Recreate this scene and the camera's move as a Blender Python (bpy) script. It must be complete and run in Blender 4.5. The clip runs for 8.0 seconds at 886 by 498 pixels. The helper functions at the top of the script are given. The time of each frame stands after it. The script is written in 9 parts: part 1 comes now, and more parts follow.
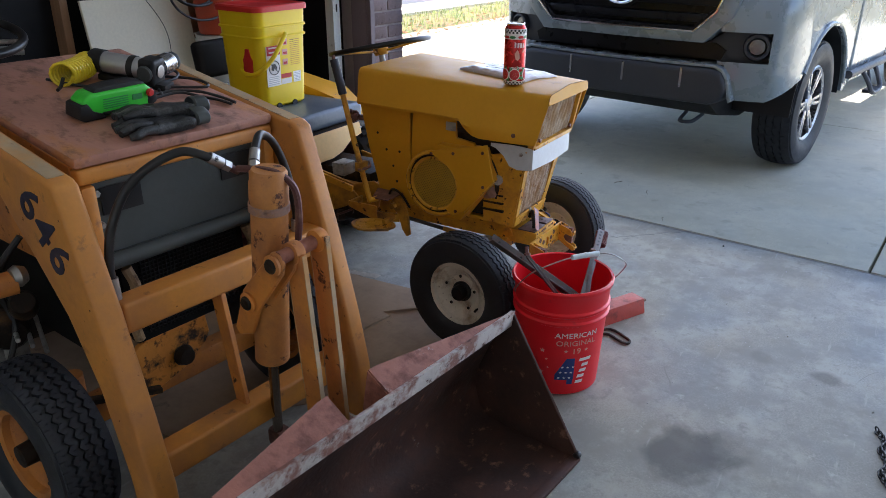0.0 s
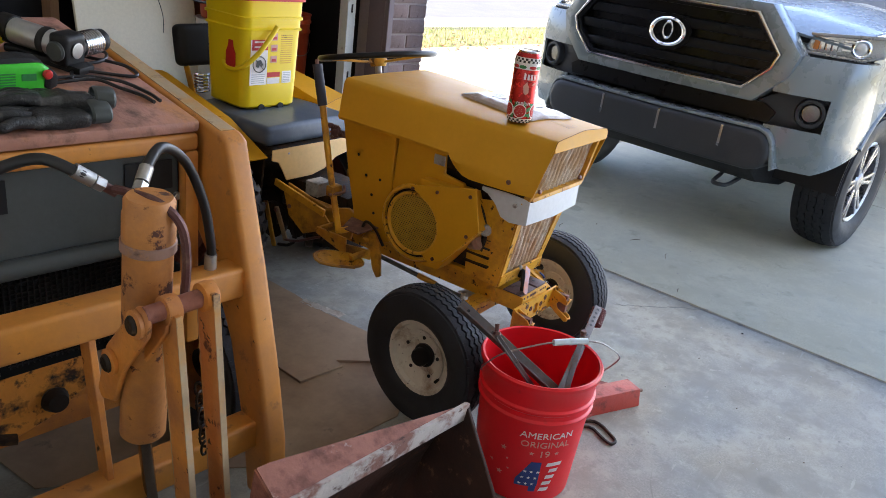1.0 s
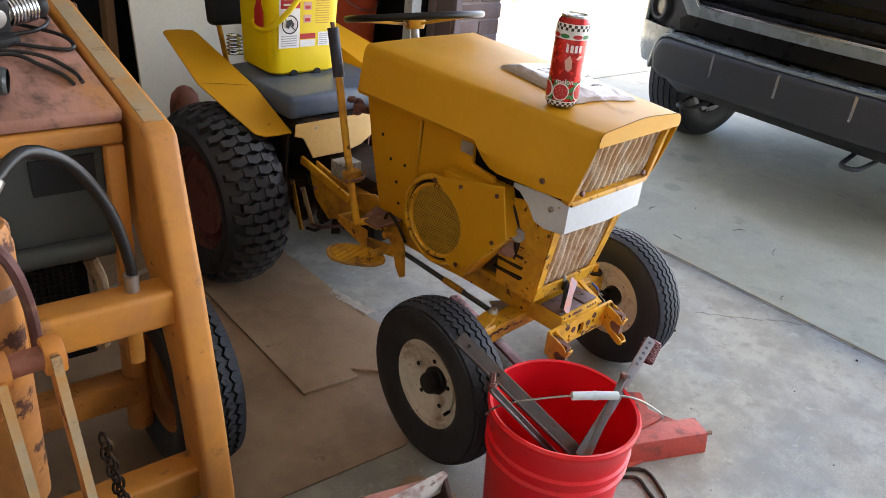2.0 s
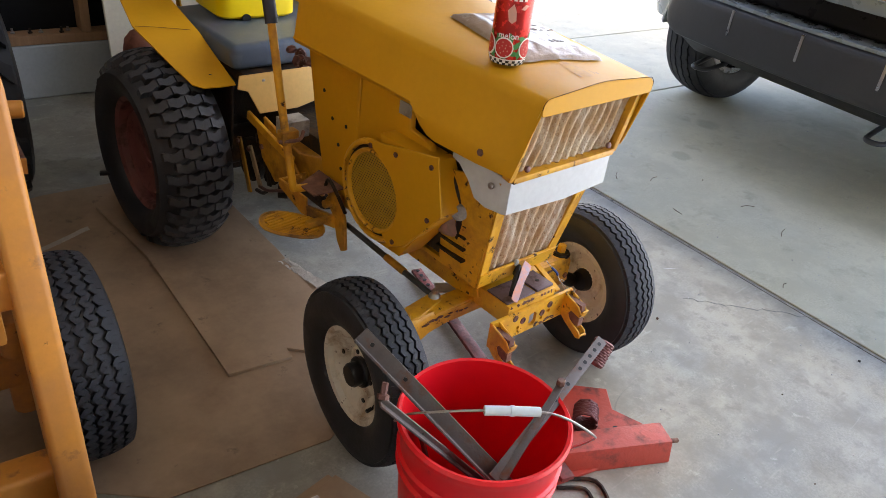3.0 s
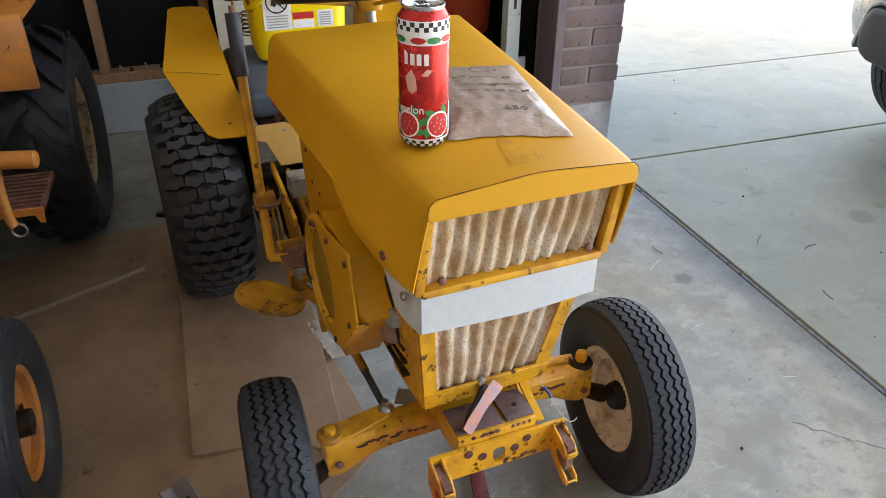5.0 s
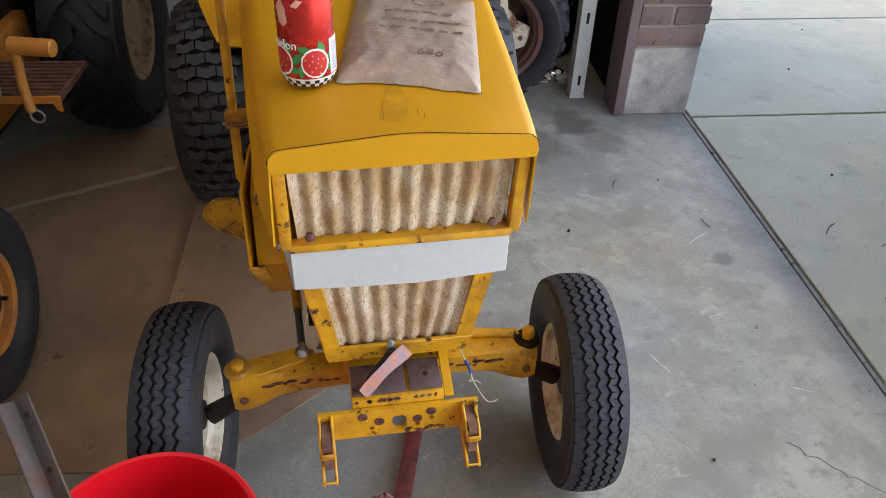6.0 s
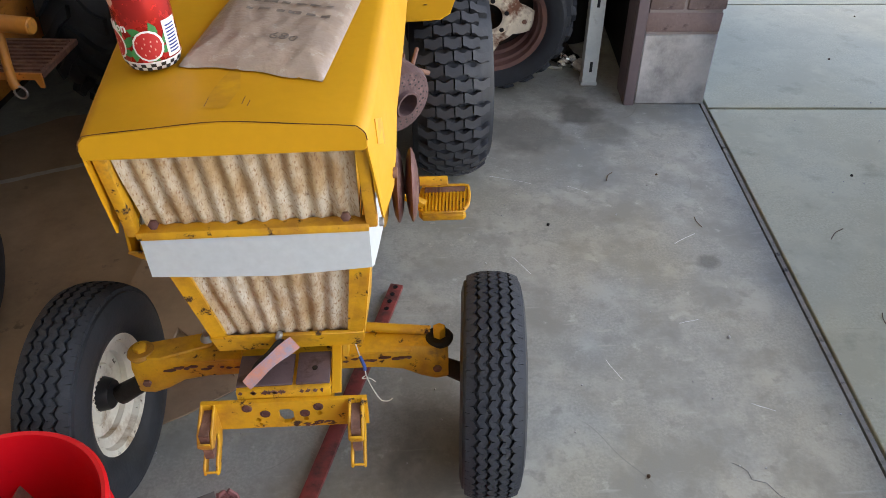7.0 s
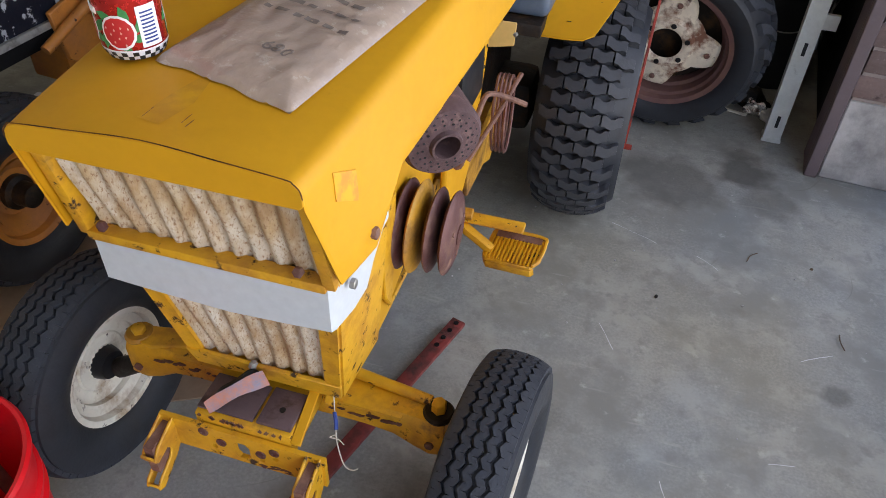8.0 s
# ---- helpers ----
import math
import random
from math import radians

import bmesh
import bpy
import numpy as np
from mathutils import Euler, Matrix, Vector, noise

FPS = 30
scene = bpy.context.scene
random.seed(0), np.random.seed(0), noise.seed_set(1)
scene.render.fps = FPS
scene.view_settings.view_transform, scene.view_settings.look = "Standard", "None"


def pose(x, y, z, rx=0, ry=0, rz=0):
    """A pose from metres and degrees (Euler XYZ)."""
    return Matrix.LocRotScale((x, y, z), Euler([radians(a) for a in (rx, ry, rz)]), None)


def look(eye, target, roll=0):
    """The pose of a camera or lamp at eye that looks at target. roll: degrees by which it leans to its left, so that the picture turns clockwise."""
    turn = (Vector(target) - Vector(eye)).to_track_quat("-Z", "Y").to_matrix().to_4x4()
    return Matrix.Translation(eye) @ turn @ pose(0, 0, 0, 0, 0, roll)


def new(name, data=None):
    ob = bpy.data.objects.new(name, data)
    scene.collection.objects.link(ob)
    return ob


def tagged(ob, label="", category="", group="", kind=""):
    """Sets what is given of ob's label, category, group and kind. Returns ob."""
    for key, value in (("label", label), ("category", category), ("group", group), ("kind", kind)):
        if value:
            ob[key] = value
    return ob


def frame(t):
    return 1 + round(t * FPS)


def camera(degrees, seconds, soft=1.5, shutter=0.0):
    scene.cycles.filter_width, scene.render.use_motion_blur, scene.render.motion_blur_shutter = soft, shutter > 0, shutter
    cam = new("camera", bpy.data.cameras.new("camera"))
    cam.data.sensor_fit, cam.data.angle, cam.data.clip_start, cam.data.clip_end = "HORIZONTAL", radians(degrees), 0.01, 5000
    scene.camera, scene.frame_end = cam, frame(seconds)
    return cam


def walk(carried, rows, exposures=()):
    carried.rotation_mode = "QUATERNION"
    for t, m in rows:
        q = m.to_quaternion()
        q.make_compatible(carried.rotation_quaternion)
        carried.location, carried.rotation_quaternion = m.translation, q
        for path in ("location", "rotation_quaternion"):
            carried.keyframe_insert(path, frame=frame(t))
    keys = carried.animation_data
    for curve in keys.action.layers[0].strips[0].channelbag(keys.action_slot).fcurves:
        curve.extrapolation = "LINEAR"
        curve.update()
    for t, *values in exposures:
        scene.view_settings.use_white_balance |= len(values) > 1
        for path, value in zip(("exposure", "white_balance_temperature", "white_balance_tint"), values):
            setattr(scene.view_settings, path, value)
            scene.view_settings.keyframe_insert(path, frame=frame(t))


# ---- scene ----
cam = camera(61.0, 8.0, 0.85)
PATH = [
    (0, (-2.418, -1.189, 1.39), (-0.856, -0.224, 0.597), 0.2),
    (0.5, (-2.198, -1.176, 1.386), (-0.654, -0.165, 0.617), 2.0),
    (1, (-1.982, -1.086, 1.351), (-0.441, -0.065, 0.59), 7.6),
    (1.2, (-1.901, -1.042, 1.357), (-0.375, -0.007, 0.581), 8.8),
    (2.3, (-1.368, -1.033, 1.362), (-0.15, 0.228, 0.399), 5.0),
    (2.5, (-1.313, -1.047, 1.36), (-0.109, 0.21, 0.374), 5.2),
    (2.8, (-1.257, -1.061, 1.324), (-0.040, 0.173, 0.325), 5.9),
    (3, (-1.168, -1.025, 1.326), (0.029, 0.201, 0.293), 7.3),
    (3.5, (-1.028, -0.931, 1.349), (0.097, 0.347, 0.299), 8.7),
    (4, (-0.893, -0.915, 1.38), (-0.085, 0.604, 0.36), 4.4),
    (4.2, (-0.811, -0.925, 1.399), (-0.169, 0.706, 0.436), 2.4),
    (4.5, (-0.727, -0.995, 1.39), (-0.119, 0.648, 0.425), 1.9),
    (4.8, (-0.577, -1.021, 1.355), (0.075, 0.572, 0.337), 1.0),
    (5, (-0.482, -1.007, 1.344), (0.193, 0.554, 0.292), 0.6),
    (5.2, (-0.4, -0.982, 1.33), (0.269, 0.558, 0.243), 1.6),
    (6.3, (0.013, -0.997, 1.345), (0.147, 0.549, 0.084), 0.9),
    (6.5, (0.074, -1.019, 1.349), (0.147, 0.527, 0.082), 0.5),
    (7, (0.231, -0.971, 1.322), (0.31, 0.572, 0.051), -0.7),
    (7.2, (0.301, -0.907, 1.311), (0.375, 0.636, 0.041), 2.0),
    (7.5, (0.354, -0.808, 1.306), (0.361, 0.734, 0.032), 7.1),
    (8, (0.463, -0.708, 1.296), (0.064, 0.746, -0.018), 2.1),
]
# seconds, stops, kelvin, tint
EXPOSURES = [(0.0, 2.43, 6000, 18), (0.5, 2.49, 6200, 18), (1.0, 2.81, 6450, 18), (2.5, 3.08, 7200, 19), (3.5, 3.12, 7200, 19), (4.5, 3.08, 7150, 15), (5.2, 2.99, 7250, 15), (6.5, 2.77, 7450, 17), (7.0, 2.63, 7300, 17), (7.5, 2.30, 7500, 18), (8.0, 2.41, 7050, 20)]
walk(cam, [(t, look(eye, target, roll)) for t, eye, target, roll in PATH], EXPOSURES)


# ---- daylight ----
SUN_TO = Vector((1.0, -0.075, -0.80)).normalized()  # the way the sunlight travels
sky_world = bpy.data.worlds.new("sky")
scene.world = sky_world
sky_world.use_nodes = True
wn = sky_world.node_tree
sky = wn.nodes.new("ShaderNodeTexSky")
sky.sky_type = "NISHITA"
sky.sun_disc = False
sky.dust_density, sky.air_density = 3.0, 0.9
sky.sun_elevation = math.asin(-SUN_TO.z)
sky.sun_rotation = math.atan2(-SUN_TO.x, -SUN_TO.y)
wn.links.new(sky.outputs[0], wn.nodes["Background"].inputs[0])
wn.nodes["Background"].inputs[1].default_value = 0.125
sun = new("sun", bpy.data.lights.new("sun", "SUN"))
sun.data.energy, sun.data.angle, sun.data.color = 3.6, radians(0.53), (1.0, 0.95, 0.88)
sun.rotation_mode = "QUATERNION"
sun.rotation_quaternion = SUN_TO.to_track_quat("-Z", "Y")

# area lamp added in the garage door opening, topping up the sky's light indoors
opening = new("door_fill_light", bpy.data.lights.new("door_fill_light", "AREA"))
opening.data.shape, opening.data.size, opening.data.size_y = "RECTANGLE", 4.6, 2.0
opening.data.energy, opening.data.color = 8.2, (0.88, 0.96, 1.0)
opening.data.spread = radians(138)


# ---- building helpers ----
def link_mesh(name, bm, material, sharp=38.0):
    me = bpy.data.meshes.new(name)
    bmesh.ops.recalc_face_normals(bm, faces=bm.faces[:])
    bm.to_mesh(me)
    bm.free()
    me.materials.append(material)
    me.shade_smooth()
    me.set_sharp_from_angle(angle=radians(sharp))
    return me


def part(name, bm, material, parent, label="", m=None, sharp=38.0):
    ob = new(name, link_mesh(name, bm, material, sharp))
    ob.parent = parent
    if m is not None:
        ob.matrix_basis = m
    if label:
        ob["label"] = label
    return ob


def thing(name, m, label, category, group=""):
    ob = new(name)
    ob.empty_display_size = 0.1
    ob.matrix_basis = m
    return tagged(ob, label, category, group)


def solid(name, bm, material, label, category="", group="", kind="", m=None, sharp=38.0):
    ob = new(name, link_mesh(name, bm, material, sharp))
    if m is not None:
        ob.matrix_basis = m
    return tagged(ob, label, category, group, kind)


def soften(bm, r, seg=2):
    edges = [e for e in bm.edges if len(e.link_faces) == 2 and e.calc_face_angle(0) > 0.5]
    if edges and r > 0:
        bmesh.ops.bevel(bm, geom=edges, offset=r, segments=seg, affect="EDGES", profile=0.6, clamp_overlap=True)
    return bm


def box(a, b, r=0.0, seg=2, bm=None, m=None):
    own = bmesh.new()
    bmesh.ops.create_cube(own, size=1.0)
    for v in own.verts:
        v.co = Vector([a[i] + (b[i] - a[i]) * (v.co[i] + 0.5) for i in range(3)])
    soften(own, r, seg)
    return merge(bm, own, m)


def merge(bm, own, m=None):
    """own, moved by m, added to bm (or alone)."""
    if m is not None:
        own.transform(m)
    if bm is None:
        return own
    tmp = bpy.data.meshes.new("tmp")
    own.to_mesh(tmp)
    own.free()
    bm.from_mesh(tmp)
    bpy.data.meshes.remove(tmp)
    return bm


def prism(points, axis, a, b, r=0.0, seg=2, bm=None, m=None):
    """A flat outline (two coordinates, the other two axes in order) drawn out along axis from a to b."""
    own = bmesh.new()
    k = "xyz".index(axis)

    def at(p, d):
        q = list(p)
        q.insert(k, d)
        return own.verts.new(q)
    low, high = [at(p, a) for p in points], [at(p, b) for p in points]
    own.faces.new(low)
    own.faces.new(high)
    n = len(points)
    for i in range(n):
        own.faces.new((low[i], low[(i + 1) % n], high[(i + 1) % n], high[i]))
    bmesh.ops.recalc_face_normals(own, faces=own.faces[:])
    soften(own, r, seg)
    return merge(bm, own, m)


def plate(points, thick, r=0.0, bm=None, seg=1):
    """A plate on a flat outline in space, thickened both ways."""
    own = bmesh.new()
    pts = [Vector(p) for p in points]
    n = Vector((0, 0, 0))
    for i in range(len(pts)):
        n += pts[i].cross(pts[(i + 1) % len(pts)])
    n.normalize()
    low = [own.verts.new(p - n * thick / 2) for p in pts]
    high = [own.verts.new(p + n * thick / 2) for p in pts]
    own.faces.new(low)
    own.faces.new(high)
    for i in range(len(pts)):
        j = (i + 1) % len(pts)
        own.faces.new((low[i], low[j], high[j], high[i]))
    bmesh.ops.recalc_face_normals(own, faces=own.faces[:])
    soften(own, r, seg)
    return merge(bm, own)


def sheet(rows, thick=0.0, bm=None):
    """A skin over rows of points, thickened along its normals."""
    own = bmesh.new()
    grid = [[own.verts.new(p) for p in row] for row in rows]
    for a, b in zip(grid, grid[1:]):
        for i in range(len(a) - 1):
            own.faces.new((a[i], a[i + 1], b[i + 1], b[i]))
    if thick:
        bmesh.ops.recalc_face_normals(own, faces=own.faces[:])
        bmesh.ops.solidify(own, geom=own.faces[:], thickness=thick)
    return merge(bm, own)


def lathe(profile, n=32, bm=None, m=None, close=False):
    """(radius, along) turned about the local x axis."""
    own = bmesh.new()
    rings = []
    for r, x in profile:
        if r < 1e-6:
            rings.append([own.verts.new((x, 0, 0))])
        else:
            rings.append([own.verts.new((x, r * math.cos(2 * math.pi * i / n), r * math.sin(2 * math.pi * i / n))) for i in range(n)])
    pairs = list(zip(rings, rings[1:]))
    if close:
        pairs.append((rings[-1], rings[0]))
    for a, b in pairs:
        for i in range(n):
            j = (i + 1) % n
            if len(a) == 1 and len(b) == 1:
                continue
            if len(a) == 1:
                own.faces.new((a[0], b[i], b[j]))
            elif len(b) == 1:
                own.faces.new((a[i], a[j], b[0]))
            else:
                own.faces.new((a[i], a[j], b[j], b[i]))
    return merge(bm, own, m)


def aim(p, q):
    """The pose at p whose x axis points to q."""
    d = (Vector(q) - Vector(p))
    return Matrix.Translation(p) @ d.to_track_quat("X", "Z").to_matrix().to_4x4()


def rod(p, q, r, n=12, bm=None, r2=None):
    length = (Vector(q) - Vector(p)).length
    r2 = r if r2 is None else r2
    return lathe([(0, 0), (r, 0), (r2, length), (0, length)], n, bm, aim(p, q))


def smooth_path(points, steps=6):
    pts = [Vector(p) for p in points]
    if len(pts) < 3:
        return pts
    ext = [2 * pts[0] - pts[1]] + pts + [2 * pts[-1] - pts[-2]]
    out = []
    for i in range(1, len(ext) - 2):
        a, b, c, d = ext[i - 1:i + 3]
        for s in range(steps):
            t = s / steps
            out.append(0.5 * ((2 * b) + (c - a) * t + (2 * a - 5 * b + 4 * c - d) * t * t + (3 * b - a - 3 * c + d) * t ** 3))
    return out + [pts[-1]]


def tube(points, r, n=8, steps=6, bm=None, radii=None):
    path = smooth_path(points, steps)
    own = bmesh.new()
    up, rings = Vector((0.13, 0.2, 1)).normalized(), []
    for i, p in enumerate(path):
        d = (path[min(i + 1, len(path) - 1)] - path[max(i - 1, 0)]).normalized()
        side = d.cross(up)
        if side.length < 0.05:
            side = d.cross(Vector((1, 0, 0)))
        side.normalize()
        up = side.cross(d).normalized()
        rr = r if radii is None else radii(i / (len(path) - 1))
        rings.append([own.verts.new(p + rr * (math.cos(2 * math.pi * k / n) * side + math.sin(2 * math.pi * k / n) * up)) for k in range(n)])
    for a, b in zip(rings, rings[1:]):
        for k in range(n):
            own.faces.new((a[k], a[(k + 1) % n], b[(k + 1) % n], b[k]))
    own.faces.new(rings[0])
    own.faces.new(rings[-1])
    return merge(bm, own)


def bar(p, q, w, h, r=0.0, bm=None, up=(0, 0, 1)):
    """A rectangular bar from p to q, w wide and h high."""
    d = Vector(q) - Vector(p)
    x = d.normalized()
    y = Vector(up).cross(x).normalized()
    z = x.cross(y)
    m = Matrix((x, y, z)).transposed().to_4x4()
    m.translation = p
    return box((0, -w / 2, -h / 2), (d.length, w / 2, h / 2), r, 2, bm, m)


def hexbolt(p, axis, r=0.009, h=0.007, bm=None):
    return lathe([(0, 0), (r, 0), (r, h), (r * 0.8, h * 1.15), (0, h * 1.15)], 6, bm, aim(p, Vector(p) + Vector(axis)))


def lettering(body, size, depth=0.0006, align="CENTER", bold=0.0):
    """Flat letters in the xy plane as a bmesh."""
    cu = bpy.data.curves.new("letters", "FONT")
    cu.body, cu.size, cu.extrude, cu.align_x, cu.align_y = body, size, depth, align, "CENTER"
    cu.resolution_u = 3
    cu.offset = bold
    ob = bpy.data.objects.new("letters", cu)
    scene.collection.objects.link(ob)
    dg = bpy.context.evaluated_depsgraph_get()
    me = bpy.data.meshes.new_from_object(ob.evaluated_get(dg))
    own = bmesh.new()
    own.from_mesh(me)
    bpy.data.objects.remove(ob)
    bpy.data.meshes.remove(me)
    bpy.data.curves.remove(cu)
    return own


def wrap(bm, r_at, turn):
    """Bends an xy-plane mesh (x around, y up) onto an upright round surface of radius r_at(y)."""
    for v in bm.verts:
        r = r_at(v.co.y) + v.co.z
        a = turn + v.co.x / r_at(v.co.y)
        v.co = Vector((r * math.cos(a), r * math.sin(a), v.co.y))
    return bm


def cut_along(bm, axis, values):
    n = Vector((axis == "x", axis == "y", axis == "z"))
    for d in values:
        bmesh.ops.bisect_plane(bm, geom=bm.verts[:] + bm.edges[:] + bm.faces[:], plane_co=n * d, plane_no=n)
    return bm


# ---- materials ----
def surface(name, col, rough=0.5, metal=0.0, var=0.15, vscale=5.0, fine=70.0, fvar=0.08, bump=0.15, bscale=90.0, spots=(), coat=0.0, rand=0.0,
            stretch=(1, 1, 1), spec=0.5, alpha=1.0):
    """A worn surface: broad and fine change of tone, fine relief, and spots of (colour, level, scale, soft, roughness)."""
    ma = bpy.data.materials.new(name)
    ma.use_nodes = True
    nt = ma.node_tree
    N, L = nt.nodes, nt.links
    bs = N["Principled BSDF"]
    tc = N.new("ShaderNodeTexCoord")
    mp = N.new("ShaderNodeMapping")
    mp.inputs["Scale"].default_value = stretch
    L.new(tc.outputs["Object"], mp.inputs["Vector"])

    def noise_at(scale, detail=4.0, rough_n=0.6):
        n = N.new("ShaderNodeTexNoise")
        n.inputs["Scale"].default_value, n.inputs["Detail"].default_value, n.inputs["Roughness"].default_value = scale, detail, rough_n
        L.new(mp.outputs[0], n.inputs["Vector"])
        return n.outputs[0]

    def calc(op, a, b):
        n = N.new("ShaderNodeMath")
        n.operation = op
        for i, v in enumerate((a, b)):
            if isinstance(v, (int, float)):
                n.inputs[i].default_value = v
            else:
                L.new(v, n.inputs[i])
        return n.outputs[0]

    tone = calc("MULTIPLY", calc("SUBTRACT", noise_at(vscale), 0.5), 2.6 * var)
    tone = calc("ADD", tone, calc("MULTIPLY", calc("SUBTRACT", noise_at(fine, 2.0), 0.5), 2.6 * fvar))
    if rand:
        oi = N.new("ShaderNodeObjectInfo")
        tone = calc("ADD", tone, calc("MULTIPLY", calc("SUBTRACT", oi.outputs["Random"], 0.5), 2 * rand))
    hs = N.new("ShaderNodeHueSaturation")
    hs.inputs["Color"].default_value = (*col, 1)
    L.new(calc("ADD", tone, 1.0), hs.inputs["Value"])
    colour = hs.outputs[0]
    ro = calc("ADD", calc("MULTIPLY", calc("SUBTRACT", noise_at(vscale * 2.3), 0.5), 0.25), rough)
    me_out = None
    for scol, level, sscale, soft, srough in spots:
        mr = N.new("ShaderNodeMapRange")
        L.new(noise_at(sscale, 6.0, 0.65), mr.inputs["Value"])
        mr.inputs["From Min"].default_value, mr.inputs["From Max"].default_value = level - soft, level + soft
        mx = N.new("ShaderNodeMix")
        mx.data_type = "RGBA"
        L.new(mr.outputs[0], mx.inputs["Factor"])
        L.new(colour, mx.inputs["A"])
        mx.inputs["B"].default_value = (*scol, 1)
        colour = mx.outputs["Result"]
        mf = N.new("ShaderNodeMix")
        L.new(mr.outputs[0], mf.inputs["Factor"])
        L.new(ro, mf.inputs["A"])
        mf.inputs["B"].default_value = srough
        ro = mf.outputs["Result"]
        if metal:
            mm = N.new("ShaderNodeMix")
            L.new(mr.outputs[0], mm.inputs["Factor"])
            if me_out is None:
                mm.inputs["A"].default_value = metal
            else:
                L.new(me_out, mm.inputs["A"])
            mm.inputs["B"].default_value = 0.0
            me_out = mm.outputs["Result"]
    L.new(colour, bs.inputs["Base Color"])
    L.new(ro, bs.inputs["Roughness"])
    bs.inputs["Metallic"].default_value = metal
    if me_out is not None:
        L.new(me_out, bs.inputs["Metallic"])
    bs.inputs["Coat Weight"].default_value = coat
    bs.inputs["Coat Roughness"].default_value = 0.12
    bs.inputs["Specular IOR Level"].default_value = spec
    if bump:
        bp = N.new("ShaderNodeBump")
        bp.inputs["Strength"].default_value, bp.inputs["Distance"].default_value = bump, 0.004
        L.new(noise_at(bscale, 3.0), bp.inputs["Height"])
        L.new(bp.outputs[0], bs.inputs["Normal"])
    return ma


RUST, DARKRUST, GREASE = (0.13, 0.045, 0.02), (0.045, 0.02, 0.012), (0.012, 0.010, 0.008)
YELLOW = (0.62, 0.298, 0.010)
M_yellow = surface("yellow paint", YELLOW, 0.50, var=0.09, vscale=4, fvar=0.04, bump=0.08, bscale=30, spec=0.28, spots=[((0.60, 0.28, 0.012), 0.66, 5, 0.16, 0.5), ((0.40, 0.19, 0.02), 0.735, 24, 0.05, 0.6), (DARKRUST, 0.755, 44, 0.02, 0.8)])
M_yellow_worn = surface("worn yellow paint", (0.68, 0.34, 0.014), 0.45, var=0.12, vscale=9, bump=0.2, bscale=60, spots=[((0.40, 0.16, 0.02), 0.59, 12, 0.12, 0.6), (DARKRUST, 0.625, 34, 0.03, 0.85), ((0.20, 0.10, 0.035), 0.66, 9, 0.06, 0.7)])
M_yellow_greasy = surface("greasy yellow paint", (0.56, 0.27, 0.016), 0.5, var=0.22, vscale=9, bump=0.3, spots=[((0.26, 0.11, 0.022), 0.56, 8, 0.12, 0.6), ((0.10, 0.045, 0.018), 0.62, 12, 0.10, 0.7), (GREASE, 0.68, 9, 0.06, 0.5)])
M_cream = surface("cream paint", (0.70, 0.43, 0.13), 0.45, var=0.08, vscale=6, bump=0.08, spots=[(RUST, 0.74, 22, 0.04, 0.8)])
M_white = surface("white enamel", (0.53, 0.555, 0.565), 0.4, var=0.03, vscale=5, bump=0.0, spots=[((0.25, 0.14, 0.08), 0.80, 40, 0.03, 0.7)])
M_grille = surface("rusty white grille", (0.68, 0.62, 0.52), 0.65, var=0.12, vscale=9, bump=0.35, bscale=260, spec=0.3, spots=[((0.50, 0.34, 0.18), 0.47, 13, 0.14, 0.8), ((0.40, 0.245, 0.12), 0.55, 34, 0.10, 0.85), ((0.30, 0.165, 0.085), 0.59, 340, 0.06, 0.9), ((0.18, 0.085, 0.045), 0.69, 90, 0.05, 0.9)], stretch=(1, 1, 0.42))
M_rim = surface("cream wheel rim", (0.74, 0.70, 0.60), 0.45, var=0.1, vscale=12, bump=0.12, spots=[((0.36, 0.25, 0.15), 0.60, 14, 0.10, 0.7), (DARKRUST, 0.655, 46, 0.035, 0.8)])
M_foldrust = surface("rusty bare edge", (0.16, 0.065, 0.015), 0.85, spec=0.15, var=0.3, vscale=30, bump=0.2, spots=[((0.035, 0.018, 0.012), 0.50, 26, 0.08, 0.8)])
M_carcass = surface("dark tyre side rubber", (0.0225, 0.0255, 0.0320), 0.5, var=0.3, vscale=9, bump=0.15, bscale=120, spots=[((0.020, 0.020, 0.021), 0.62, 8, 0.12, 0.65)], spec=0.42)
M_rubber = surface("tyre rubber", (0.050, 0.053, 0.061), 0.46, var=0.2, vscale=14, bump=0.25, bscale=140, spots=[((0.04, 0.04, 0.043), 0.62, 6, 0.15, 0.75)], spec=0.3)
M_rubber_grey = surface("dusty tyre tread", (0.032, 0.036, 0.045), 0.62, var=0.25, vscale=22, bump=0.3, bscale=160, spots=[((0.042, 0.043, 0.047), 0.64, 9, 0.12, 0.75)], spec=0.3)
M_red_rim = surface("dull maroon wheel disc", (0.19, 0.065, 0.058), 0.5, var=0.2, vscale=10, bump=0.2, spots=[(DARKRUST, 0.6, 18, 0.1, 0.8)])
M_black = surface("black enamel", (0.012, 0.012, 0.013), 0.35, var=0.2, bump=0.05, spec=0.3)
M_blackplastic = surface("black plastic", (0.018, 0.018, 0.019), 0.5, var=0.2, bump=0.15, bscale=200, spec=0.25)
M_grip = surface("blue-black rubber grip", (0.018, 0.020, 0.032), 0.5, var=0.3, vscale=20, bump=0.2, spots=[((0.10, 0.11, 0.13), 0.68, 24, 0.08, 0.6)])
M_steel = surface("dull bare steel", (0.42, 0.41, 0.39), 0.42, 0.9, var=0.15, vscale=20, bump=0.15, spots=[(RUST, 0.64, 30, 0.08, 0.8)])
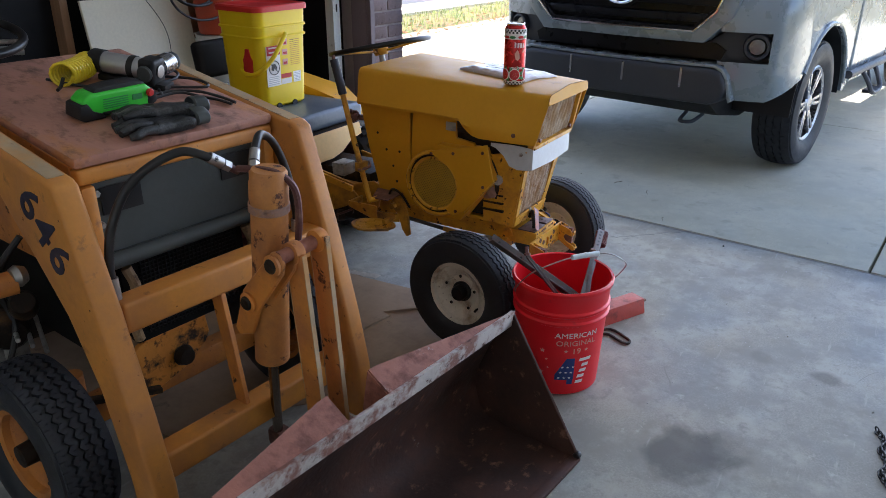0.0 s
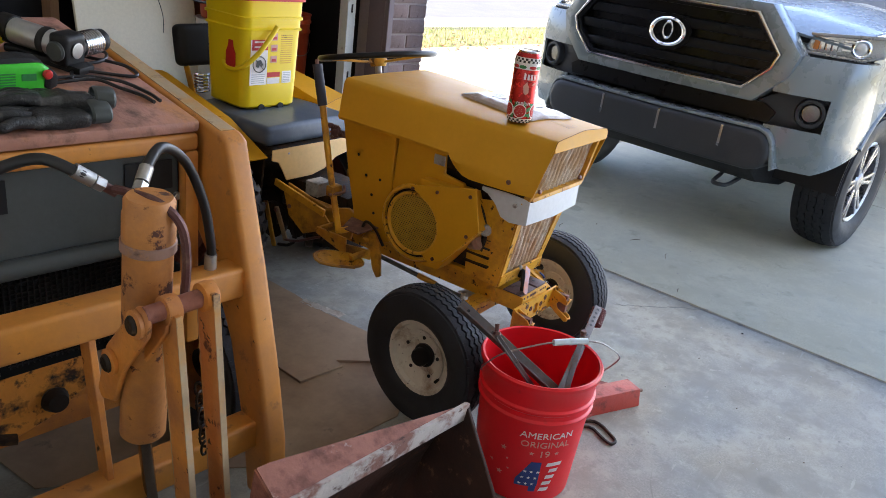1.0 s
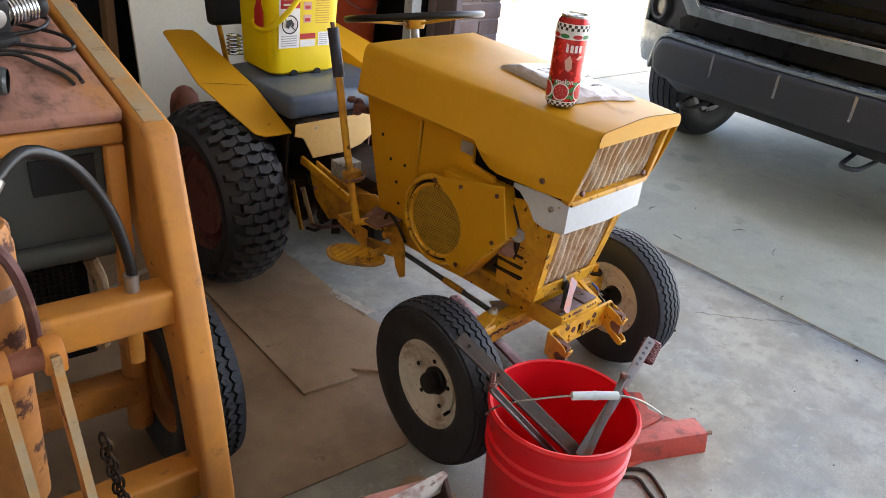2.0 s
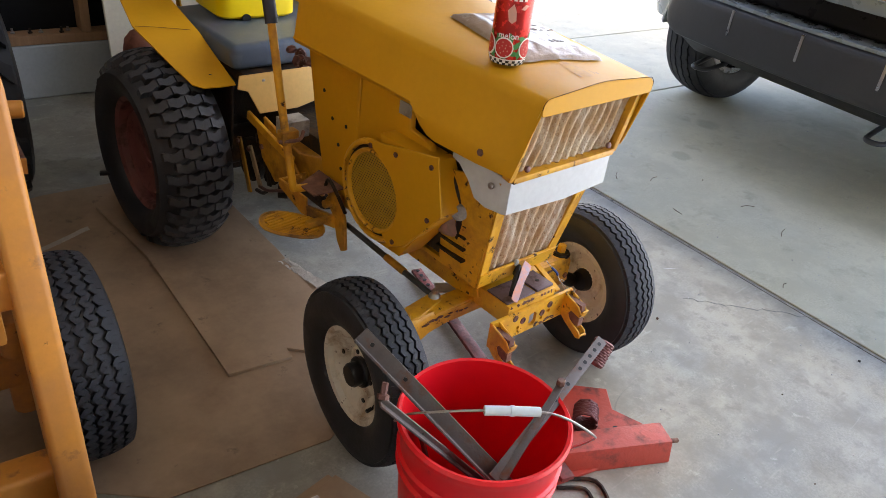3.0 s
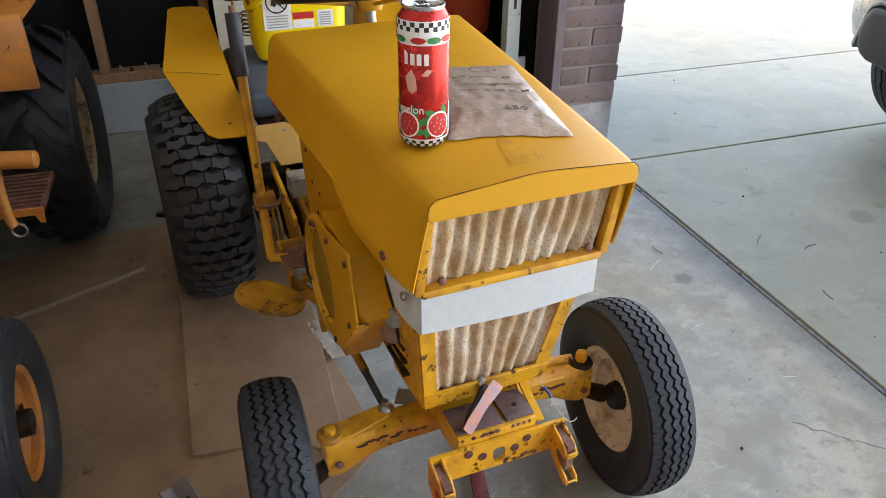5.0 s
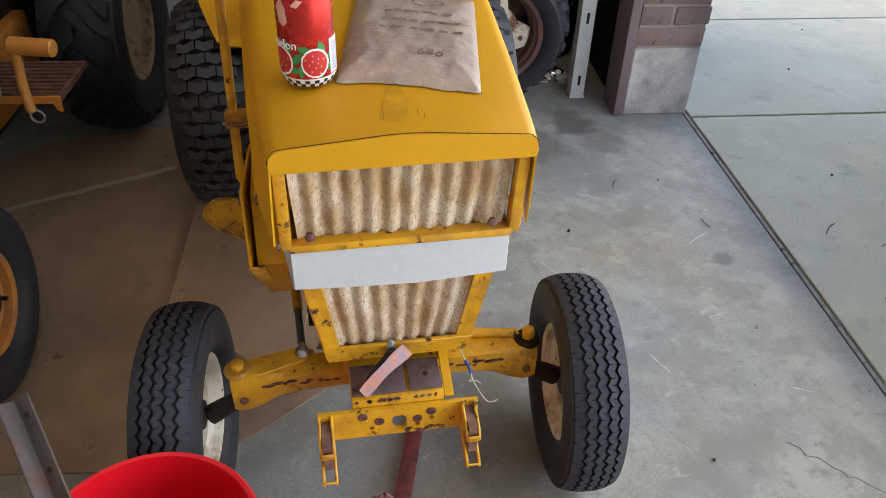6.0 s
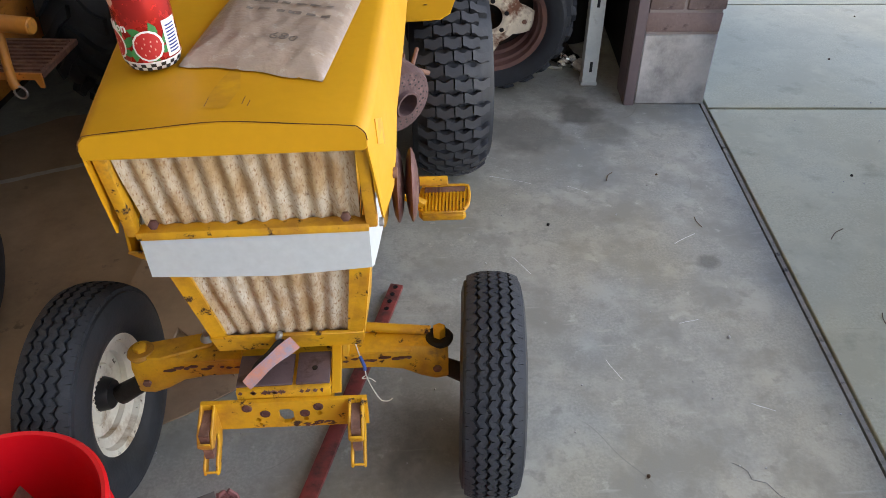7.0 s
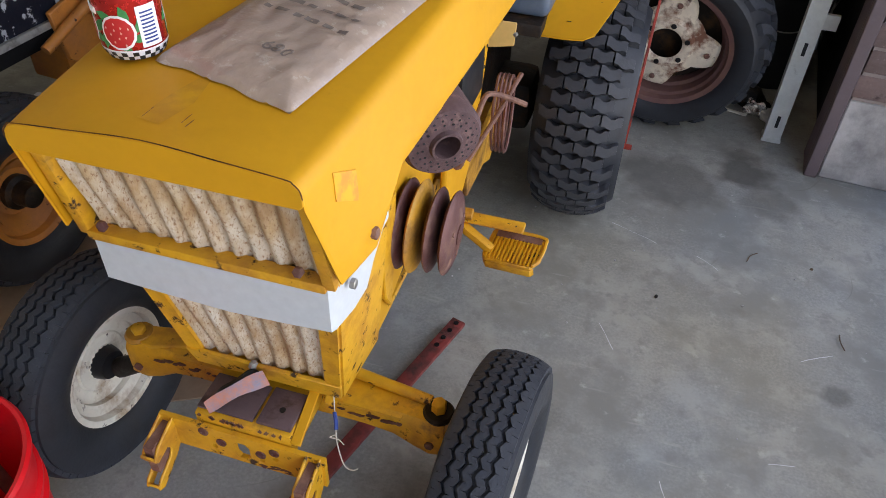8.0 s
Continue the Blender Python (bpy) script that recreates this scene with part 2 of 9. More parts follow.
M_chrome = surface("bright plated steel", (0.78, 0.78, 0.77), 0.14, 1.0, var=0.04, bump=0.0)
M_rustiron = surface("rusty iron", (0.16, 0.075, 0.055), 0.75, var=0.3, vscale=24, bump=0.5, spots=[((0.28, 0.15, 0.10), 0.6, 30, 0.1, 0.85)])
M_browniron = surface("brown rusty pulley iron", (0.13, 0.055, 0.050), 0.5, 0.4, var=0.25, vscale=20, bump=0.25, spots=[((0.22, 0.12, 0.08), 0.6, 26, 0.1, 0.8)])
M_darkplate = surface("purple-brown bare plate", (0.13, 0.085, 0.090), 0.6, 0.2, var=0.2, vscale=20, bump=0.3, spots=[(DARKRUST, 0.62, 30, 0.1, 0.8)])
M_grease = surface("greasy black castings", (0.018, 0.013, 0.010), 0.5, var=0.4, vscale=18, bump=0.5, bscale=60, spots=[((0.10, 0.05, 0.02), 0.62, 14, 0.1, 0.7)], spec=0.25)
M_ali = surface("grey cast aluminium", (0.42, 0.42, 0.40), 0.5, 0.5, var=0.25, vscale=20, bump=0.3, spots=[((0.10, 0.09, 0.07), 0.6, 18, 0.12, 0.7)])
M_vinyl = surface("blue-grey vinyl", (0.075, 0.105, 0.150), 0.33, var=0.14, vscale=4, fvar=0.03, bump=0.06, bscale=240, spots=[((0.16, 0.19, 0.23), 0.66, 5, 0.12, 0.4)])
M_mesh = surface("yellow perforated screen", (0.45, 0.27, 0.02), 0.5, 0.1, var=0.25, vscale=26, bump=0.6, bscale=420)
M_orange = surface("orange machine paint", (0.62, 0.25, 0.040), 0.45, var=0.14, vscale=5, bump=0.12, bscale=40, coat=0.05, spots=[((0.46, 0.19, 0.06), 0.56, 6, 0.14, 0.55), ((0.30, 0.125, 0.045), 0.66, 20, 0.06, 0.55), (DARKRUST, 0.695, 36, 0.025, 0.8)])
M_orange_worn = surface("worn orange paint", (0.60, 0.22, 0.035), 0.5, var=0.15, vscale=9, bump=0.2, spots=[((0.40, 0.15, 0.05), 0.55, 8, 0.12, 0.6), (DARKRUST, 0.66, 22, 0.03, 0.8), ((0.05, 0.022, 0.014), 0.68, 60, 0.03, 0.85)])
M_dustcyl = surface("dusty brown cylinder paint", (0.30, 0.17, 0.125), 0.6, var=0.2, vscale=12, bump=0.3, spots=[((0.50, 0.22, 0.06), 0.62, 14, 0.06, 0.6), ((0.12, 0.07, 0.05), 0.64, 26, 0.06, 0.8)])
M_waxpaper = surface("grubby waxed paper", (0.41, 0.305, 0.235), 0.42, var=0.25, vscale=30, bump=0.6, bscale=60, spots=[((0.38, 0.285, 0.225), 0.53, 16, 0.08, 0.4), ((0.55, 0.47, 0.39), 0.64, 50, 0.05, 0.2)], coat=0.5)
M_scorched = surface("scorched orange plate", (0.66, 0.25, 0.035), 0.5, var=0.2, vscale=10, bump=0.3, spots=[(GREASE, 0.57, 8, 0.04, 0.7), (DARKRUST, 0.60, 30, 0.05, 0.8)])
M_orange_top = surface("sun-bleached rusty orange sheet", (0.42, 0.20, 0.145), 0.55, var=0.25, vscale=7, bump=0.3, spots=[((0.48, 0.20, 0.06), 0.62, 9, 0.08, 0.55), ((0.14, 0.075, 0.055), 0.60, 22, 0.1, 0.8)], stretch=(1, 0.5, 1))
M_pink = surface("faded pinkish red paint", (0.33, 0.125, 0.085), 0.6, var=0.28, vscale=12, bump=0.3, spots=[((0.15, 0.055, 0.04), 0.56, 17, 0.10, 0.8), ((0.55, 0.48, 0.45), 0.70, 18, 0.05, 0.7)])
M_lip = surface("scuffed whitish edge", (0.50, 0.45, 0.42), 0.6, var=0.2, vscale=18, bump=0.3, spots=[((0.24, 0.11, 0.085), 0.53, 16, 0.07, 0.8), ((0.10, 0.05, 0.04), 0.64, 40, 0.05, 0.85)])
M_scoop = surface("rusty dark scoop sheet", (0.042, 0.024, 0.020), 0.55, 0.1, var=0.4, vscale=7, bump=0.35, bscale=70, spots=[((0.09, 0.040, 0.028), 0.58, 4, 0.12, 0.7), ((0.20, 0.105, 0.07), 0.64, 22, 0.05, 0.8), ((0.28, 0.25, 0.23), 0.71, 14, 0.03, 0.6)], spec=0.2)
M_hose = surface("black hydraulic hose", (0.013, 0.013, 0.014), 0.42, var=0.2, bump=0.1)
M_greypanel = surface("dark grey dash panel", (0.062, 0.070, 0.068), 0.45, var=0.15, vscale=5, bump=0.1, spots=[((0.16, 0.16, 0.15), 0.72, 30, 0.04, 0.6)], spec=0.3)
M_ink = surface("faded dark blue paint", (0.022, 0.020, 0.045), 0.6, bump=0.0, var=0.3, vscale=30)
M_redplastic = surface("red bucket plastic", (0.82, 0.009, 0.017), 0.38, var=0.05, vscale=8, fvar=0.02, bump=0.06, bscale=60, spots=[((0.45, 0.02, 0.02), 0.72, 14, 0.1, 0.5)])
M_print_white = surface("white print", (0.82, 0.80, 0.78), 0.5, bump=0.0, var=0.06)
M_print_blue = surface("blue print", (0.02, 0.05, 0.22), 0.5, bump=0.0, var=0.06)
M_print_red = surface("red print", (0.52, 0.02, 0.02), 0.5, bump=0.0, var=0.06)
M_print_black = surface("black print", (0.015, 0.015, 0.015), 0.5, bump=0.0, var=0.06)
M_print_pink = surface("pale pink print", (0.70, 0.38, 0.30), 0.5, bump=0.0, var=0.06)
M_print_green = surface("green print", (0.03, 0.22, 0.06), 0.45, bump=0.0, var=0.3, vscale=120)
M_pailyellow = surface("yellow pail plastic", (0.86, 0.63, 0.004), 0.35, var=0.04, vscale=6, fvar=0.02, bump=0.05, bscale=50)
M_lidred = surface("red lid plastic", (0.60, 0.03, 0.025), 0.4, var=0.06, bump=0.05)
M_can = surface("red lacquered can", (0.60, 0.035, 0.03), 0.26, 0.6, var=0.06, vscale=30, bump=0.02)
M_canmetal = surface("bare can metal", (0.75, 0.75, 0.76), 0.25, 1.0, var=0.05, bump=0.03)
M_cardboard = surface("brown cardboard", (0.37, 0.255, 0.165), 0.8, var=0.18, vscale=3.2, fvar=0.06, bump=0.12, bscale=50, spots=[((0.20, 0.135, 0.09), 0.58, 3.5, 0.16, 0.85), ((0.14, 0.10, 0.07), 0.68, 11, 0.05, 0.85)])
M_tape = surface("clear shiny tape", (0.55, 0.50, 0.44), 0.15, var=0.2, vscale=40, bump=0.6, bscale=90, coat=0.6)
M_sticker = surface("faded orange sticker", (0.74, 0.27, 0.03), 0.5, var=0.2, vscale=40, bump=0.0, spots=[((0.72, 0.35, 0.012), 0.53, 40, 0.06, 0.5)])
M_muffler = surface("dark scaly muffler rust", (0.085, 0.045, 0.045), 0.8, var=0.4, vscale=40, bump=0.6, spots=[((0.15, 0.085, 0.075), 0.60, 60, 0.06, 0.9)])
M_maroon = surface("dull maroon steel", (0.22, 0.040, 0.034), 0.5, var=0.25, vscale=12, bump=0.25, spots=[((0.06, 0.028, 0.024), 0.58, 16, 0.09, 0.8), ((0.40, 0.12, 0.08), 0.70, 20, 0.05, 0.6)])
M_redbar = surface("red-painted rusty steel", (0.44, 0.052, 0.030), 0.5, var=0.2, vscale=12, bump=0.25, spots=[((0.10, 0.035, 0.03), 0.60, 16, 0.09, 0.8), ((0.50, 0.13, 0.08), 0.70, 20, 0.05, 0.6)])
M_angle = surface("brown weathered angle iron", (0.105, 0.088, 0.085), 0.55, 0.35, var=0.2, vscale=20, bump=0.25, spots=[(RUST, 0.62, 26, 0.1, 0.85)])
M_spring = surface("maroon rusty spring", (0.14, 0.045, 0.045), 0.5, 0.3, var=0.2, bump=0.3)
M_green = surface("bright green tool plastic", (0.04, 0.55, 0.03), 0.4, var=0.06, bump=0.08)
M_silver = surface("silver-grey casing", (0.42, 0.43, 0.44), 0.35, 0.6, var=0.08, bump=0.05)
M_coil = surface("yellow coiled hose", (0.78, 0.60, 0.02), 0.3, var=0.05, bump=0.02)
# the glove's paler spots put glossy glints into its colour
M_glove = surface("black work glove leather", (0.018, 0.019, 0.020), 0.45, var=0.4, vscale=30, bump=0.6, bscale=160, spots=[((0.10, 0.10, 0.10), 0.64, 22, 0.08, 0.6)])
M_flag = surface("salmon cloth strip", (0.62, 0.25, 0.165), 0.7, var=0.15, vscale=30, bump=0.3, spots=[((0.30, 0.28, 0.36), 0.50, 22, 0.08, 0.7)])
M_wood = surface("pine stud", (0.34, 0.19, 0.10), 0.7, var=0.2, vscale=9, bump=0.2, stretch=(6, 6, 0.5))
M_woodbrown = surface("brown stained board", (0.22, 0.095, 0.04), 0.6, var=0.2, vscale=6, bump=0.15, stretch=(1, 1, 4))
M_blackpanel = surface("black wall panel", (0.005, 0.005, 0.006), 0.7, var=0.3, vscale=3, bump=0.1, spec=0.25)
M_cement = surface("pale stem wall", (0.42, 0.455, 0.47), 0.8, var=0.12, vscale=4, bump=0.35, bscale=40)
M_whiteboard = surface("off-white leaning board", (0.74, 0.68, 0.54), 0.6, var=0.06, vscale=3, bump=0.06)
M_plaster = surface("painted garage wall", (0.86, 0.82, 0.74), 0.8, var=0.08, vscale=2, bump=0.15)
M_ceiling = surface("garage ceiling", (0.86, 0.83, 0.78), 0.8, var=0.06, vscale=2, bump=0.1)
M_brick = surface("purple-brown brick", (0.225, 0.160, 0.148), 0.85, var=0.18, vscale=18, bump=0.7, bscale=120, rand=0.16, spots=[((0.10, 0.065, 0.065), 0.66, 25, 0.08, 0.8), ((0.30, 0.24, 0.22), 0.66, 60, 0.06, 0.8)])
M_mortar = surface("mauve-painted mortar", (0.30, 0.25, 0.235), 0.9, var=0.12, vscale=20, bump=0.6, bscale=90)
M_footing = surface("concrete footing", (0.48, 0.465, 0.45), 0.85, var=0.18, vscale=8, bump=0.6, bscale=70, spots=[((0.16, 0.15, 0.155), 0.60, 6, 0.15, 0.9)])
M_trim = surface("mauve-brown painted trim", (0.150, 0.112, 0.120), 0.5, var=0.14, vscale=5, bump=0.08, spots=[((0.20, 0.16, 0.16), 0.72, 12, 0.06, 0.7)])
M_zinc = surface("galvanised track", (0.62, 0.64, 0.61), 0.55, 0.30, var=0.15, vscale=10, bump=0.1, spots=[((0.16, 0.13, 0.11), 0.66, 14, 0.08, 0.7)])
M_oxide = surface("rusty cream wheel disc", (0.74, 0.64, 0.50), 0.65, var=0.2, vscale=12, bump=0.3, spots=[((0.20, 0.085, 0.05), 0.545, 13, 0.07, 0.85), ((0.10, 0.045, 0.03), 0.63, 24, 0.06, 0.9)])
M_oxiderim = surface("rusty maroon rim", (0.15, 0.072, 0.062), 0.65, var=0.25, vscale=14, bump=0.3, spots=[((0.20, 0.10, 0.07), 0.62, 18, 0.1, 0.8)])
M_truck = surface("grey pearl car paint", (0.205, 0.245, 0.260), 0.28, 0.12, var=0.02, fvar=0.0, bump=0.0, coat=0.8)
M_housing = surface("silvery lamp bowl", (0.50, 0.52, 0.54), 0.16, 0.85, var=0.15, vscale=30, bump=0.25, bscale=26, coat=1.0)
M_truckblack = surface("matt black bumper plastic", (0.042, 0.046, 0.052), 0.45, var=0.1, bump=0.2, bscale=300, spec=0.35)
M_gloss = surface("black grille plastic", (0.008, 0.009, 0.011), 0.30, var=0.05, bump=0.0, spec=0.22)
M_roadtyre = surface("dark road tyre rubber", (0.024, 0.026, 0.030), 0.6, var=0.2, vscale=14, bump=0.2, bscale=140, spec=0.25)
M_foglens = surface("smoky fog lamp glass", (0.17, 0.17, 0.165), 0.12, 0.6, var=0.3, vscale=60, bump=0.5, bscale=90, coat=0.5)
M_lens = surface("clear lamp lens", (0.70, 0.72, 0.74), 0.08, 0.5, var=0.05, bump=0.0, coat=1.0)
M_amber = surface("amber reflector", (0.50, 0.16, 0.03), 0.2, var=0.1, bump=0.3, bscale=300, coat=0.6)
M_alloy = surface("machined alloy", (0.40, 0.40, 0.41), 0.28, 0.9, var=0.04, bump=0.0)
M_winglass = surface("dark tinted glass", (0.015, 0.018, 0.020), 0.04, var=0.02, bump=0.0, coat=1.0)
M_whitepail = surface("white pail plastic", (0.68, 0.68, 0.66), 0.45, var=0.06, bump=0.05)
M_orangepail = surface("orange-red pail plastic", (0.55, 0.075, 0.025), 0.45, var=0.06, bump=0.05)
M_asphalt = surface("street asphalt", (0.085, 0.088, 0.09), 0.9, var=0.15, vscale=1, bump=0.3, bscale=60)
M_soil = surface("dry lawn soil", (0.17, 0.14, 0.07), 0.9, var=0.3, vscale=2.5, bump=0.5, bscale=14, spots=[((0.07, 0.10, 0.025), 0.55, 1.6, 0.1, 0.9)])
M_grass = surface("dry green grass", (0.11, 0.15, 0.035), 0.7, var=0.4, vscale=1.2, bump=0.0, spots=[((0.32, 0.26, 0.10), 0.58, 2.2, 0.1, 0.8)])
M_leaf = surface("fallen brown leaves", (0.26, 0.12, 0.045), 0.8, var=0.4, vscale=3, bump=0.0)
M_stucco = surface("pale house stucco", (0.55, 0.50, 0.43), 0.9, var=0.06, vscale=2, bump=0.4, bscale=50)
M_roof = surface("brown roof shingle", (0.12, 0.095, 0.08), 0.9, var=0.15, vscale=3, bump=0.3)
M_joint = surface("weathered joint strip", (0.26, 0.24, 0.205), 0.95, var=0.4, vscale=30, bump=0.6, spots=[((0.05, 0.045, 0.04), 0.62, 24, 0.06, 0.95)])
M_wire = surface("pale cream wire", (0.52, 0.47, 0.38), 0.5, var=0.1, bump=0.0)
M_scratch = surface("pale scratched concrete", (0.62, 0.61, 0.60), 0.8, var=0.2, vscale=60, bump=0.0)
M_crack = surface("hairline crack dust", (0.24, 0.235, 0.225), 0.95, var=0.4, vscale=40, bump=0.3)
M_gap = surface("gritty joint filler", (0.030, 0.027, 0.025), 0.95, var=0.6, vscale=60, bump=0.6)
M_stamp = surface("faint stamp ink", (0.19, 0.15, 0.125), 0.7, var=0.5, vscale=90, bump=0.0)
M_stick = surface("dry twig", (0.13, 0.09, 0.06), 0.9)
M_baretop = surface("paint worn to grey on the boom", (0.45, 0.33, 0.20), 0.55, var=0.2, vscale=9, bump=0.15, spots=[((0.58, 0.27, 0.06), 0.55, 6, 0.10, 0.5), ((0.20, 0.13, 0.09), 0.66, 26, 0.05, 0.7)])
M_rodbrown = surface("oil-stained plated rod", (0.25, 0.19, 0.15), 0.22, 0.95, var=0.25, vscale=14, bump=0.03, stretch=(1, 1, 0.15))
M_chipped = surface("chipped orange cylinder paint", (0.58, 0.235, 0.055), 0.5, var=0.18, vscale=8, bump=0.2, spots=[((0.36, 0.15, 0.06), 0.54, 8, 0.12, 0.6), ((0.10, 0.035, 0.022), 0.60, 19, 0.025, 0.75), (GREASE, 0.66, 26, 0.02, 0.6)])
M_tan = surface("dusty tan bracket", (0.42, 0.30, 0.17), 0.7, var=0.2, vscale=14, bump=0.3, spots=[(DARKRUST, 0.60, 18, 0.08, 0.8)])
M_flaked = surface("dark panel with flaking white paint", (0.012, 0.014, 0.024), 0.5, var=0.2, vscale=8, bump=0.2, spots=[((0.50, 0.52, 0.55), 0.585, 21, 0.012, 0.6)], spec=0.25)
M_smear = surface("brown-stained yellow paint", (0.54, 0.256, 0.016), 0.5, var=0.12, vscale=18, bump=0.06, bscale=30, spec=0.3, spots=[((0.64, 0.32, 0.011), 0.52, 26, 0.10, 0.5)])
M_hatch = surface("faded brown stripe", (0.17, 0.075, 0.035), 0.7, var=0.3, vscale=40, bump=0.0)
M_paleblue = surface("pale blue plastic", (0.62, 0.70, 0.74), 0.4, var=0.04, bump=0.02)


def concrete(name, col, stains, mottle=0.65):
    """Worn slab: clouding, warm and cool patches, speckle, rubbed scuffs, hair scratches, and irregular dark stains of (x, y, radius, strength)."""
    ma = surface(name, col, 0.70, var=0.30 * mottle, vscale=1.6, fine=150, fvar=0.24, bump=0.10, bscale=170, spec=0.26,
                 spots=[(tuple(c * (1 + 0.26 * mottle) for c in col), 0.565, 6.5, 0.09, 0.72), (tuple(c * (1 - 0.26 * mottle) for c in col), 0.545, 4.2, 0.07, 0.66), (tuple(c * (1 - 0.24 * mottle) for c in col), 0.60, 24.0, 0.07, 0.66),
                        (tuple(c * (1 + 0.40 * mottle) for c in col), 0.665, 19.0, 0.05, 0.8), ((col[0] * 0.66, col[1] * 0.65, col[2] * 0.64), 0.68, 7.0, 0.10, 0.66),
                        ((col[0] * 0.42, col[1] * 0.40, col[2] * 0.38), 0.745, 48.0, 0.02, 0.8), ((col[0] * 0.35, col[1] * 0.34, col[2] * 0.33), 0.735, 120.0, 0.02, 0.8)])
    nt = ma.node_tree
    N, L = nt.nodes, nt.links
    bs = N["Principled BSDF"]
    colour = bs.inputs["Base Color"].links[0].from_socket
    tc = N.new("ShaderNodeTexCoord")

    def cloud(scale, detail, stretch=(1, 1, 1), turn=0.0):
        mp = N.new("ShaderNodeMapping")
        mp.inputs["Scale"].default_value, mp.inputs["Rotation"].default_value = stretch, (0, 0, turn)
        L.new(tc.outputs["Object"], mp.inputs["Vector"])
        n = N.new("ShaderNodeTexNoise")
        n.inputs["Scale"].default_value, n.inputs["Detail"].default_value = scale, detail
        L.new(mp.outputs[0], n.inputs["Vector"])
        return n.outputs[0]

    def ramp(value, lo, hi, top=1.0):
        mr = N.new("ShaderNodeMapRange")
        L.new(value, mr.inputs["Value"])
        mr.inputs["From Min"].default_value, mr.inputs["From Max"].default_value, mr.inputs["To Max"].default_value = lo, hi, top
        return mr.outputs[0]

    def calc(op, a, b):
        n = N.new("ShaderNodeMath")
        n.operation = op
        for i, v in enumerate((a, b)):
            if isinstance(v, (int, float)):
                n.inputs[i].default_value = v
            else:
                L.new(v, n.inputs[i])
        return n.outputs[0]

    def over(below, shade, fac, blend="MIX"):
        mx = N.new("ShaderNodeMix")
        mx.data_type, mx.blend_type = "RGBA", blend
        L.new(fac, mx.inputs["Factor"])
        L.new(below, mx.inputs["A"])
        mx.inputs["B"].default_value = (*shade, 1)
        return mx.outputs["Result"]

    # warm and cool patches
    colour = over(colour, (1.06, 1.0, 0.89), ramp(cloud(1.3, 5.0), 0.47, 0.60, mottle), "MULTIPLY")
    colour = over(colour, (0.92, 0.99, 1.09), ramp(cloud(2.1, 5.0, (1, 1, 1), 1.1), 0.50, 0.64, mottle), "MULTIPLY")
    # rubbed pale scuffs along two ways, and thin scratches
    pale = tuple(min(0.8, c * 1.38) for c in col)
    for turn, stretch in ((0.5, (2.0, 16.0, 1.0)), (-0.9, (3.0, 22.0, 1.0))):
        colour = over(colour, pale, ramp(cloud(2.6, 4.0, stretch, turn), 0.66, 0.74, 0.55 * mottle))
    line = ramp(calc("ABSOLUTE", calc("SUBTRACT", cloud(1.1, 1.5, (1.0, 3.0, 1.0), 0.8), 0.5), 0.0), 0.0030, 0.0008)
    colour = over(colour, pale, calc("MULTIPLY", calc("MULTIPLY", line, ramp(cloud(5.0, 2.0), 0.60, 0.70)), 0.30 * mottle))
    line = ramp(calc("ABSOLUTE", calc("SUBTRACT", cloud(1.7, 1.0, (1, 1, 1), 2.2), 0.52), 0.0), 0.0022, 0.0006)
    colour = over(colour, tuple(c * 0.6 for c in col), calc("MULTIPLY", calc("MULTIPLY", line, ramp(cloud(4.0, 2.0, (1, 1, 1), 0.7), 0.56, 0.66)), 0.7 * mottle))
    wob = cloud(9.0, 5.0)
    for x, y, r, k in stains:
        d = N.new("ShaderNodeVectorMath")
        d.operation = "DISTANCE"
        L.new(tc.outputs["Object"], d.inputs[0])
        d.inputs[1].default_value = (x, y, 0)
        a = N.new("ShaderNodeMath")
        a.operation = "MULTIPLY_ADD"
        L.new(wob, a.inputs[0])
        a.inputs[1].default_value = r * 1.9
        L.new(d.outputs["Value"], a.inputs[2])
        colour = over(colour, (col[0] * 0.30, col[1] * 0.29, col[2] * 0.29), ramp(a.outputs[0], r * 2.05, r * 1.55, k))
    L.new(colour, bs.inputs["Base Color"])
    return ma


M_slab = concrete("garage slab concrete", (0.322, 0.316, 0.280), [(-0.57, -0.87, 0.135, 0.72), (-0.50, -0.93, 0.10, 0.45), (-0.16, -0.80, 0.07, 0.14), (0.072, -1.155, 0.050, 0.55), (0.83, 1.375, 0.10, 0.75), (0.62, 1.24, 0.15, 0.5), (0.90, 1.22, 0.09, 0.35), (0.10, -0.95, 0.04, 0.2), (0.36, 0.30, 0.10, 0.35), (0.25, -0.05, 0.16, 0.5), (1.03, 0.535, 0.035, 0.55), (0.55, -0.75, 0.06, 0.2)], 0.8)
M_drive = concrete("driveway concrete", (0.50, 0.480, 0.355), [(3.2, 0.5, 0.25, 0.25), (2.40, 0.80, 0.07, 0.3), (1.90, 0.61, 0.05, 0.3)], 0.32)


# ---- the garage and the ground (garage axes: u outwards through the door, v along the door line) ----
GARAGE = Matrix.Translation((1.29, 1.385, 0)) @ Matrix.Rotation(radians(-4.5), 4, "Z")


def gbox(a, b, r=0.0, bm=None):
    return box(a, b, r, 1, bm, GARAGE)


def structure(name, bm, material, label):
    return solid(name, bm, material, label, kind="structure")


